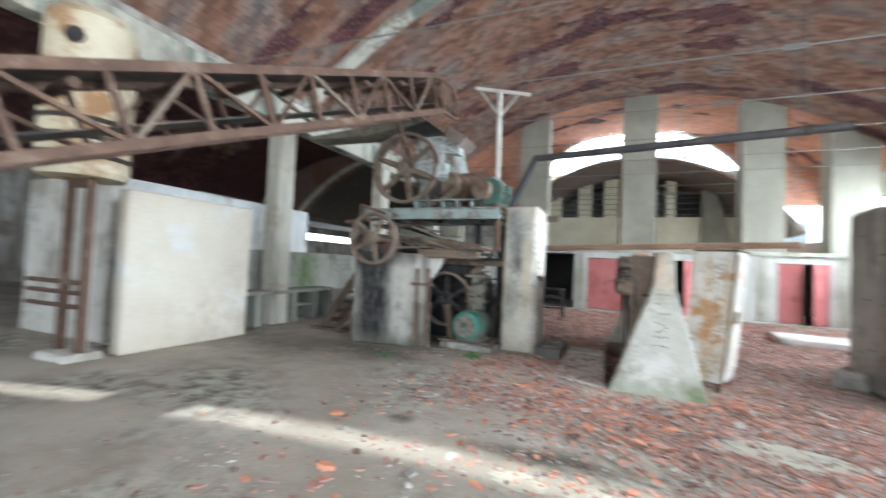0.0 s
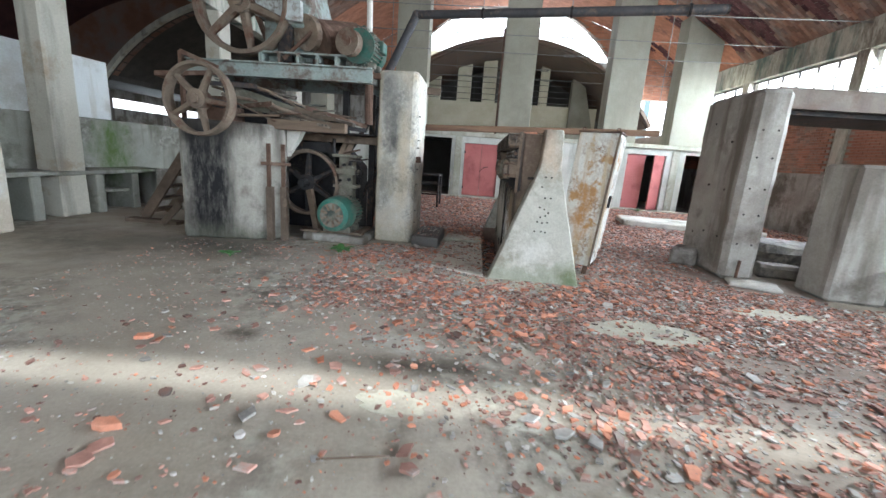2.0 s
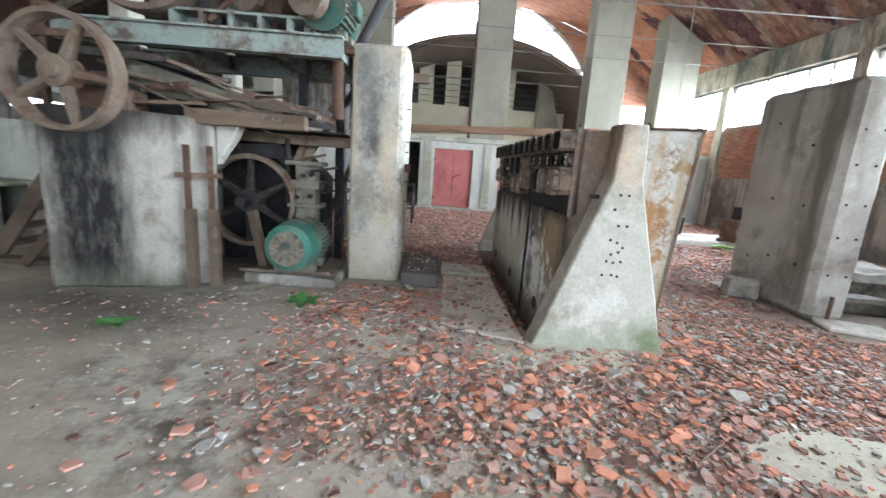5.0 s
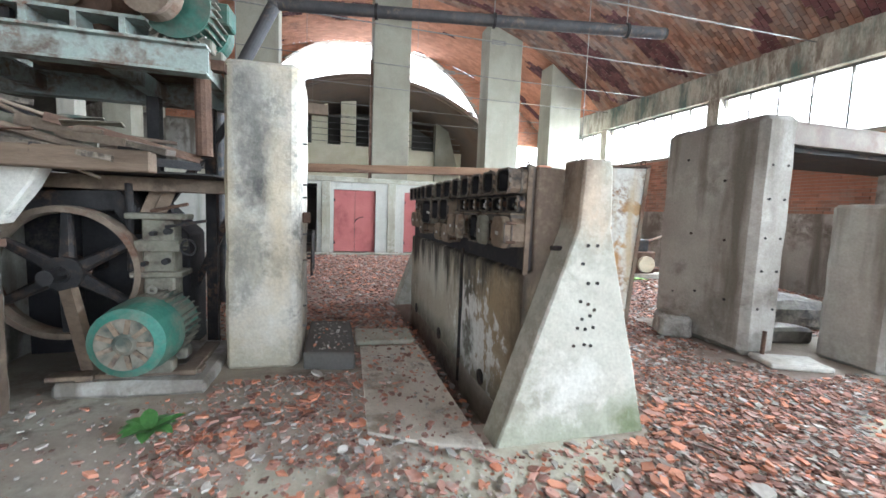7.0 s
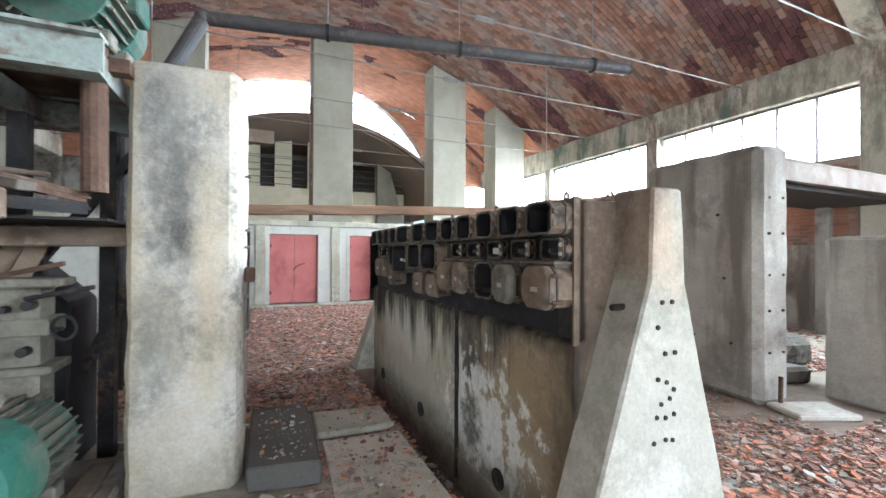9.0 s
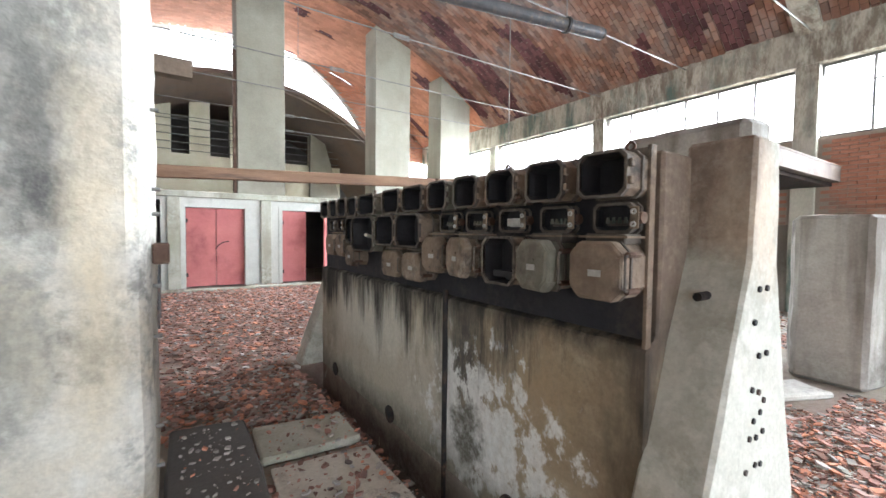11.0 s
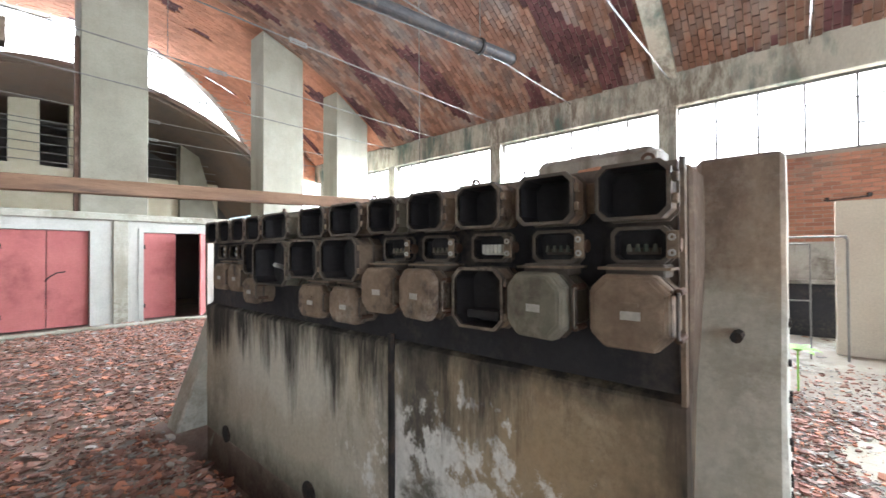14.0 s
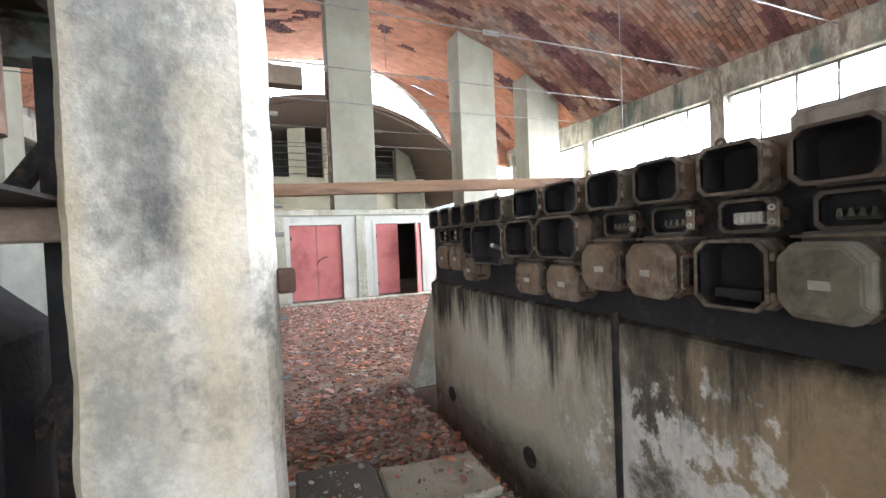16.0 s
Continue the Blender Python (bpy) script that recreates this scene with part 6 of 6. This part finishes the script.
def aprismq(quad, off):
    bm = bmesh.new()
    a = [bm.verts.new(p) for p in quad]
    b = [bm.verts.new(p + off) for p in quad]
    bm.faces.new(a), bm.faces.new(list(reversed(b)))
    for i in range(4):
        bm.faces.new((a[i], a[(i + 1) % 4], b[(i + 1) % 4], b[i]))
    return bm


conveyor()

# ---- left side: bench, ladder stair, tank, posts ----
bench = thing("concrete_bench", (-7.6, 7.4, 0), "long grey concrete workbench against the low wall", "bench")
part("top", worn(abox(-7.84, -7.18, 5.95, 9.3, 0.72, 0.8), 0.2, 0.008, 0.015), M["darker_green_wall"], bench)
for y in (6.05, 6.6, 7.75, 8.55, 9.2):
    part("support", worn(abox(-7.82, -7.22, y - 0.09, y + 0.09, 0, 0.72), 0.2, 0.008, 0.015), M["darker_green_wall"], bench)
part("shelf", abox(-7.8, -7.3, 7.84, 8.46, 0.36, 0.41), M["darker_green_wall"], bench)
solid("bench_block", worn(abox(-6.9, -6.2, 8.7, 9.4, 0, 0.82), 0.15, 0.012, 0.03), M["grey_concrete"], "grey concrete block at the bench end", "concrete block")

st = thing("timber_stair", (-5.6, 7.6, 0), "steep dark timber stair against the mill base", "stair")
for y in (7.35, 7.95):
    part("stringer", abar((-6.05, y, 0.05), (-4.85, y, 1.72), 0.05, 0.17), M["dark_wood"], st)
for i in range(7):
    f = (i + 0.6) / 7.4
    x, z = -6.05 + 1.2 * f, 0.05 + 1.67 * f
    part("tread", abox(x - 0.12, x + 0.12, 7.37, 7.93, z - 0.02, z + 0.02), M["dark_wood"], st)
part("bottom_board", abox(-6.25, -5.3, 7.15, 7.35, 0.0, 0.06), M["dark_wood"], st)
solid("loose_plank", abar((-5.5, 7.1, 0.03), (-5.05, 6.95, 0.42), 0.03, 0.12), M["dark_wood"], "loose dark plank leaning at the stair", "plank")

fr = thing("steel_post_frame", (-7.1, 3.1, 0), "rusted steel post frame on a concrete foot", "steel frame")
part("foot", worn(abox(-7.55, -6.8, 2.85, 3.35, 0, 0.12), 0.15, 0.01, 0.02), M["pale_concrete"], fr, "pale concrete foot")
for x in (-7.4, -6.9):
    part("post", abox(x - 0.05, x + 0.05, 3.05, 3.15, 0.12, 2.5), M["rust"], fr)
part("rail", abox(-7.45, -6.85, 3.05, 3.15, 2.5, 2.62), M["rust"], fr)
for z in (0.75, 0.95, 1.1):
    part("rail", arod((-8.4, 3.1, z), (-6.9, 3.1, z), 0.035, 8), M["rust"], fr)
part("panel", abox(-7.3, -7.0, 3.2, 3.24, 0.12, 2.4), M["pale_concrete"], fr)
solid("wall_stub", worn(abox(-10.5, -7.9, 3.9, 4.1, 0, 2.9), 0.3, 0.01, 0.02), M["pale_concrete"], "pale wall behind the steel frame", "wall", kind="structure")

tk = thing("tank", (-7.12, 3.1, 2.62), "rust-streaked yellowish steel tank on the post frame", "tank")
part("shell", lathe(bmesh.new(), [(0.001, -1.18), (0.5, -1.18), (0.54, -1.1), (0.54, 1.05), (0.46, 1.18), (0.001, 1.22)], (-7.12, 3.1, 3.8), (0, 0, 1), 30), M["tank"], tk)
# a dark disc paints the shade inside the manhole
part("manhole", arod((-6.72, 2.68, 4.5), (-6.8, 2.76, 4.5), 0.11, 16), M["dark_steel"], tk, "dark open manhole")
for z in (2.9, 3.15, 3.4):
    part("hoop", lathe(bmesh.new(), [(0.54, -0.03), (0.57, -0.03), (0.57, 0.03), (0.54, 0.03)], (-7.12, 3.1, z), (0, 0, 1), 30), M["dark_steel"], tk, "dark steel hoop")


# ---- machinery and frames seen behind ----
def pump(x, y):
    p = thing("old_engine", (x, y, 0), "small rusted engine with pulley by the side wall", "engine")
    part("block", worn(abox(x - 0.3, x + 0.3, y - 0.25, y + 0.25, 0.16, 0.7), 0.12, 0.006, 0.03), M["rust"], p)
    part("head", abox(x - 0.15, x + 0.15, y - 0.15, y + 0.15, 0.7, 1.0, 0.02), M["dark_steel"], p)
    part("pulley", lathe(bmesh.new(), [(0.001, -0.05), (0.2, -0.05), (0.2, 0.05), (0.001, 0.05)], (x - 0.05, y - 0.32, 0.4), (0.2, 1, 0), 18), M["tank"], p, "pale yellow pulley")
    part("frame", abar((x - 0.5, y, 0.2), (x + 0.7, y, 0.2), 0.08, 0.08), M["rust"], p)
    part("pipe", arod((x + 0.1, y, 0.9), (x + 0.75, y, 1.1), 0.04, 8), M["rust"], p)


pump(6.6, 11.9)

cart = thing("steel_cart_frame", (-2.3, 13.0, 0), "dark tubular steel cart frame in the hall", "cart frame")
for x in (-3.3, -1.3):
    for y in (12.6, 13.4):
        part("leg", arod((x, y, 0), (x, y, 0.95), 0.03, 8), M["dark_steel"], cart)
for z in (0.4, 0.7, 0.95):
    for y in (12.6, 13.4):
        part("rail", arod((-3.3, y, z), (-1.3, y, z), 0.025, 8), M["dark_steel"], cart)
for x in (-3.3, -1.3):
    part("rail", arod((x, 12.6, 0.95), (x, 13.4, 0.95), 0.025, 8), M["dark_steel"], cart)

gate = thing("metal_gate_frame", (6.95, 5.5, 0), "thin tubular gate frame standing on the floor", "gate frame")
G0, G1 = Vector((6.8, 5.92, 0)), Vector((7.07, 5.12, 0))
part("upright", abar(G0, G0 + Vector((0, 0, 1.78)), 0.05, 0.02), M["pale_concrete"], gate, "flat whitish upright")
part("upright", arod(G1, G1 + Vector((0, 0, 1.74)), 0.016, 8), M["wire"], gate)
part("upright", arod(G0.lerp(G1, 0.5), G0.lerp(G1, 0.5) + Vector((0, 0, 1.68)), 0.012, 8), M["wire"], gate)
part("rail", arod(G0 + Vector((0, 0, 1.78)), G1 + Vector((0, 0, 1.78)), 0.016, 8), M["wire"], gate)
part("rail", arod(G0 + Vector((0, 0, 1.68)), G0.lerp(G1, 0.5) + Vector((0, 0, 1.68)), 0.012, 8), M["wire"], gate)
part("rail", arod(G0 + Vector((0, 0, 0.85)), G0.lerp(G1, 0.5) + Vector((0, 0, 0.85)), 0.012, 8), M["wire"], gate)
part("corner", arod(G1 + Vector((0, 0, 1.74)), G1.lerp(G0, 0.05) + Vector((0, 0, 1.78)), 0.016, 8), M["wire"], gate)
# black sheet on the wall paints the shade of a low opening
solid("opening_shade", abox(9.1, 9.222, 5.0, 6.5, 0.0, 0.97), M["black_panel"], "black sheet for the shade of an opening in the side wall", "panel")
solid("recess_lintel", worn(abox(9.02, 9.225, 4.9, 6.6, 0.97, 1.04), 0.3, 0.006, 0.01), M["grey_concrete"], "rough concrete lintel over the dark recess", "lintel")
solid("door_slab", worn(abox(7.55, 7.75, 3.0, 5.22, 0, 2.33), 0.3, 0.006, 0.01), M["beige_plaster"], "pale upright concrete slab near the side wall", "slab")
wb = thing("wall_bracket", (9.2, 4.95, 2.5), "small dark steel bracket on the brick wall", "bracket")
part("arm", abar((9.16, 4.7, 2.53), (9.16, 5.25, 2.49), 0.02, 0.025), M["dark_steel"], wb)
for y, z in ((4.7, 2.55), (5.25, 2.51)):
    part("knob", abox(9.12, 9.23, y - 0.03, y + 0.03, z - 0.02, z + 0.04, 0.006), M["dark_steel"], wb)


# ---- plants ----
def leaf_blade(bm, base_pt, direction, length, width, droop):
    d = Vector(direction).normalized()
    s = d.cross(Vector((0, 0, 1))).normalized()
    prev = None
    n = 5
    for i in range(n + 1):
        f = i / n
        p = Vector(base_pt) + d * length * f + Vector((0, 0, length * (0.45 * f - droop * f * f)))
        wd = width * math.sin(math.pi * (0.08 + 0.92 * f)) ** 0.8 if f < 1 else 0.001
        row = [bm.verts.new(p - s * wd / 2), bm.verts.new(p - Vector((0, 0, wd * 0.12))), bm.verts.new(p + s * wd / 2)]
        if prev:
            bm.faces.new((prev[0], prev[1], row[1], row[0]))
            bm.faces.new((prev[1], prev[2], row[2], row[1]))
        prev = row


def plant(x, y, size, n, label, material, height=0.0):
    p = thing("plant", (x, y, 0), label, "plant", group="weeds on the floor")
    rr = random.Random(int(abs(x * 100 + y * 10)))
    part("stem", arod((x, y, 0), (x, y, 0.04 + height), 0.006 + size * 0.01, 6), material, p)
    for i in range(n):
        a = 2 * math.pi * i / n + rr.uniform(-0.3, 0.3)
        bm = bmesh.new()
        leaf_blade(bm, (x, y, 0.03 + height), (math.cos(a), math.sin(a), 0.25), size * rr.uniform(0.7, 1.1), size * 0.5, rr.uniform(0.35, 0.7))
        part("leaf", bm, material, p)


plant(-2.07, 6.3, 0.2, 10, "broad-leaved green weed growing in the rubble", M["leaf"])
plant(-3.33, 5.56, 0.16, 8, "small green weed on the earth floor", M["leaf"])
plant(5.02, 5.66, 0.22, 7, "bright green young plant by the machine block", M["leaf_bright"], 0.42)
plant(5.6, 10.9, 0.3, 9, "green fern by the far foundation", M["leaf_bright"], 0.1)
plant(5.9, 16.4, 0.2, 8, "green weed at the annex door", M["leaf"])


# ---- wall bricks ----
def side_wall_bricks():
    rr = random.Random(4)
    shared = []
    for k in range(3):
        bm = abox(-0.012, 0.03, -0.122, 0.122, -0.031, 0.031, 0.004)
        shared.append(mesh_of("brick", bm, M["brick_wall"]))
    wall = bpy.data.objects["wall_east"]
    verts, faces = [], []
    rows = int((SILL - 1.77) / 0.073)
    made = 0
    for r in range(rows):
        z = 1.785 + r * 0.073
        y = -6.0 + (r % 2) * 0.127
        while y < YE:
            if not any(abs(y - (PIER + BAY * k)) < 0.31 for k in range(-4, 5)):
                if 7.0 < y < 12.6 and made < 300 and z > 2.2:
                    ob = new("brick", shared[(r + int(y * 7)) % 3])
                    ob.matrix_basis = Matrix.Translation((XR + 0.012 - rr.uniform(0, 0.008), y, z))
                    ob.parent = wall
                    made += 1
                else:
                    x0 = XR - rr.uniform(0, 0.01)
                    b = len(verts)
                    for xx in (x0, XR + 0.03):
                        verts.extend([(xx, y - 0.121, z - 0.031), (xx, y + 0.121, z - 0.031), (xx, y + 0.121, z + 0.031), (xx, y - 0.121, z + 0.031)])
                    faces.extend([[b + q for q in f] for f in ((0, 1, 2, 3), (0, 4, 5, 1), (1, 5, 6, 2), (2, 6, 7, 3), (3, 7, 4, 0))])
            y += 0.254
    tagged(from_arrays("brick_courses", verts, faces, [M["brick_wall"]]), "red brick courses of the side wall", "brickwork", kind="stuff")


side_wall_bricks()


# ---- rubble ----
def in_poly_free(x, y):
    """Floor that is not covered by a standing thing."""
    for x0, x1, y0, y1 in ((0.03, 1.25, 5.6, 10.1), (-1.9, -0.68, 7.1, 8.45), (-4.8, -3.25, 6.4, 8.4), (-2.98, -1.86, 6.8, 8.05), (3.45, 4.5, 6.1, 8.4), (4.35, 5.8, 5.7, 7.2)):
        if x0 < x < x1 and y0 < y < y1:
            return False
    return True


SCREED = ((1.55, 4.3, 0.62, 0.30), (0.25, 5.42, 0.75, 0.22), (-1.15, 5.5, 0.3, 0.2), (3.3, 5.2, 0.5, 0.2))


def rubble_density(x, y):
    for cx, cy, rx, ry in SCREED:
        if ((x - cx) / rx) ** 2 + ((y - cy) / ry) ** 2 < 0.8:
            return 0.10
    n = noise.noise(Vector((x * 0.55, y * 0.55, 3.0))) + 0.5 * noise.noise(Vector((x * 1.7, y * 1.7, 9.0)))
    d = 0.10
    if x > -2.3:
        d += 0.45 * min(1, max(0, (x + 2.3) / 2.0)) * min(1, max(0.25, (y - 1.0) / 2.5))
    if y > 4 and x > -2:
        d += 0.35
    if y > 8.2 and x > -2.2:
        d += 0.5
    if x > 1.2:
        d += 0.55
    if y < 1.7 and -1.0 < x < 2.2:
        d += 0.3
    if x < -2.3 and y < 6:
        d *= 0.6
    if y < 5.6 and x < 0.4:
        d *= 0.6
    if 1.9 < y < 4.2 and x < 0.6:
        d *= 0.4
    if y > 8.4 and x > -3:
        return max(0.45, d * (0.8 + 0.5 * n))
    if x > 3.8 and y < 6.6:
        d *= max(0.12, 1 - (x - 3.8 + 0.5 * n) / 1.3)
    d *= min(1.0, max(0.0, (y - 0.2 + 0.6 * n) / 1.3))
    return max(0.03, d * (0.62 + 0.95 * n))


def chips(name, count, x0, x1, y0, y1, size, materials, label, weights, seed, thick=0.012, z_of=None, dens=rubble_density):
    rr = random.Random(seed)
    verts, faces, idx = [], [], []
    made = tries = 0
    while made < count and tries < count * 14:
        tries += 1
        x, y = rr.uniform(x0, x1), rr.uniform(y0, y1)
        if dens is not None and (rr.random() > dens(x, y) or not in_poly_free(x, y)):
            continue
        s = size * (0.3 + 1.6 * rr.random() ** 3.2)
        n = rr.choice((4, 4, 5, 5, 6))
        a0 = rr.uniform(0, 6.28)
        el = rr.uniform(0.45, 1.0)
        th = rr.uniform(0.6, 1.3) * min(thick, s * 0.5)
        tx, ty = rr.gauss(0, 0.16), rr.gauss(0, 0.16)
        ca, sa = math.cos(a0), math.sin(a0)
        base = 0.0 if z_of is None else z_of(x, y)
        lift = rr.uniform(0, 0.012)
        pts = []
        for i in range(n):
            a = 2 * math.pi * (i + rr.uniform(-0.25, 0.25)) / n
            u, v = s * math.cos(a) * rr.uniform(0.8, 1.1), s * el * math.sin(a) * rr.uniform(0.8, 1.1)
            pts.append((u * ca - v * sa, u * sa + v * ca))
        low = min(tx * p + ty * q for p, q in pts)
        b = len(verts)
        for k in (0, 1):
            for p, q in pts:
                verts.append((x + p, y + q, base + lift - 0.004 + tx * p + ty * q - low + th * k))
        faces.append([b + n + i for i in range(n)])
        for i in range(n):
            j = (i + 1) % n
            faces.append([b + i, b + j, b + n + j, b + n + i])
        w = rr.choices(range(len(materials)), weights)[0]
        idx.extend([w] * (n + 1))
        made += 1
    return tagged(from_arrays(name, verts, faces, materials, idx), label, "rubble", kind="stuff")


def ragged_patch(name, cx, cy, rx, ry, seed, material, label, z=0.006):
    """A thin irregular skin of bare screed on the floor."""
    bm = bmesh.new()
    n = 40
    ring = []
    for i in range(n):
        a = 2 * math.pi * i / n
        k = 1 + 0.45 * noise.noise(Vector((math.cos(a) * 1.6 + seed, math.sin(a) * 1.6, seed))) + 0.18 * noise.noise(Vector((math.cos(a) * 6, math.sin(a) * 6, seed)))
        ring.append((cx + rx * k * math.cos(a), cy + ry * k * math.sin(a)))
    prism(bm, ring, 0.0005, z)
    return solid(name, bm, material, label, "floor patch", kind="structure")


ragged_patch("screed_patch", 1.55, 4.3, 0.62, 0.30, 1.3, M["screed"], "pale greenish screed showing through the rubble")
ragged_patch("screed_patch", 0.25, 5.42, 0.75, 0.30, 4.1, M["screed"], "pale greenish screed showing through the rubble")
ragged_patch("screed_patch", -1.15, 5.5, 0.36, 0.26, 7.7, M["screed"], "pale greenish screed showing through the rubble")
ragged_patch("screed_patch", -0.55, 2.75, 0.22, 0.12, 2.2, M["screed"], "pale greenish screed showing through the rubble")
ragged_patch("screed_patch", 3.3, 5.2, 0.6, 0.25, 5.2, M["screed"], "pale greenish screed showing through the rubble")

RM = [M["rubble"], M["rubble_bright"], M["rubble_grey"]]
chips("tile_rubble", 48000, -3.0, 6.5, 0.2, 9.8, 0.0225, RM, "broken red roof tile rubble over the floor", (0.67, 0.12, 0.21), 5)


def heap_density(x, y):
    """Heaps of fresh shards, thinning out from their middles."""
    best = 0.0
    for cx, cy, rx, ry, k in ((-0.3, 4.9, 1.1, 0.6, 0.9), (-1.35, 6.25, 0.55, 0.35, 1.0), (0.9, 5.2, 0.9, 0.4, 0.9), (-1.0, 6.7, 0.5, 0.45, 0.7), (0.3, 2.7, 1.3, 0.3, 0.3), (1.9, 5.6, 0.9, 0.7, 0.6), (-0.1, 4.0, 0.8, 0.5, 0.5), (-1.7, 5.0, 0.5, 0.4, 0.35)):
        d = ((x - cx) / rx) ** 2 + ((y - cy) / ry) ** 2
        best = max(best, k * math.exp(-d))
    return best * (0.7 + 0.8 * noise.noise(Vector((x * 2.2, y * 2.2, 4.0))))


chips("fresh_shards", 1500, -2.6, 3.2, 1.8, 7.1, 0.034, RM, "fresh orange tile shards in heaps on the floor", (0.38, 0.44, 0.18), 15, 0.016, dens=heap_density)
chips("fresh_crumbs", 5000, -2.6, 3.2, 1.8, 7.1, 0.016, RM, "orange and pale crumbs among the shards", (0.36, 0.34, 0.30), 16, 0.01, dens=heap_density)
chips("tile_crumbs", 60000, -4.5, 6.5, 0.2, 7.5, 0.0105, RM, "small red and grey crumbs on the floor", (0.5, 0.16, 0.34), 6, 0.008)
chips("floor_grit", 9000, -4.5, 3.0, 0.6, 6.2, 0.0065, RM, "fine grit on the bare floor", (0.3, 0.15, 0.55), 21, 0.005, dens=lambda x, y: 0.6)
chips("far_rubble", 56000, -6.0, 9.0, 9.0, 17.3, 0.03, RM, "broken red roof tile rubble over the far floor", (0.76, 0.16, 0.08), 7)
chips("side_rubble", 3000, 4.5, 9.1, -1.0, 12.0, 0.036, RM, "scattered tile rubble by the side wall", (0.68, 0.1, 0.22), 8, dens=lambda x, y: 0.6 if y > 6.8 else 0.05)
chips("trench_rubble", 500, TX0 + 0.03, TX1 - 0.03, TY0 + 0.03, TY1 - 0.03, 0.035, RM, "tile rubble in the trench", (0.6, 0.2, 0.2), 9, z_of=lambda x, y: -0.298, dens=None)
chips("slab_rubble", 480, -0.62, 0.0, 5.8, 8.25, 0.018, RM, "tile crumbs on the walkway slab", (0.6, 0.15, 0.25), 10, z_of=lambda x, y: 0.03 if y < 7.75 else 0.066, dens=None)


chips("block_crumbs", 140, -1.1, -0.75, 7.25, 8.2, 0.014, RM, "pale crumbs on the dark block", (0.1, 0.1, 0.8), 12, z_of=lambda x, y: 0.172, dens=None)


def shard(x, y, s, yaw, material, label, z=0.0, thick=0.022, ratio=0.6):
    rr = random.Random(int(x * 991 + y * 77))
    pts = []
    n = rr.choice((4, 5, 5))
    for i in range(n):
        a = 2 * math.pi * i / n + rr.uniform(-0.45, 0.45)
        u, v = s * math.cos(a), s * ratio * math.sin(a)
        pts.append((x + u * math.cos(yaw) - v * math.sin(yaw), y + u * math.sin(yaw) + v * math.cos(yaw)))
    bm = prism(bmesh.new(), pts, z, z + thick)
    bmesh.ops.bevel(bm, geom=list(bm.edges), offset=0.003, segments=1, affect="EDGES")
    bmesh.ops.rotate(bm, cent=(x, y, z), matrix=Matrix.Rotation(rr.uniform(-0.08, 0.08), 3, "X"), verts=bm.verts)
    return solid("tile_fragment", bm, material, label, "tile fragment", group="tile fragments")


rr = random.Random(33)
for i in range(120):
    x, y = rr.uniform(-2.6, 3.2), rr.uniform(1.2, 6.4)
    if in_poly_free(x, y):
        shard(x, y, rr.uniform(0.035, 0.075), rr.uniform(0, 3), RM[rr.choice((0, 0, 1))], "broken piece of red roof tile on the floor", 0.003, 0.014, rr.uniform(0.4, 0.9))
for x, y in ((0.46, 2.62), (0.62, 2.58), (0.28, 2.72), (-1.3, 2.47), (2.05, 3.55)):
    shard(x, y, 0.075, rr.uniform(0, 2), M["label_metal"], "bluish grey flat tile piece on the floor", 0.01, 0.018)
shard(-2.54, 3.2, 0.07, 0.4, M["rubble_bright"], "orange brick shard on the bare floor", 0.0, 0.03, 0.6)
shard(-1.93, 2.26, 0.09, 0.1, M["rubble_bright"], "half an orange hollow brick on the floor", 0.0, 0.04, 0.45)
for x, y, yaw in ((0.6, 4.2, 0.6), (1.1, 3.7, -0.7), (-0.8, 2.2, 0.2), (1.6, 5.1, 1.9), (2.4, 4.0, 1.2)):
    solid("dry_stick", arod((x, y, 0.02), (x + 0.35 * math.cos(yaw), y + 0.35 * math.sin(yaw), 0.03), 0.006, 5), M["wood"], "thin dry stick on the floor", "stick", group="dry sticks")
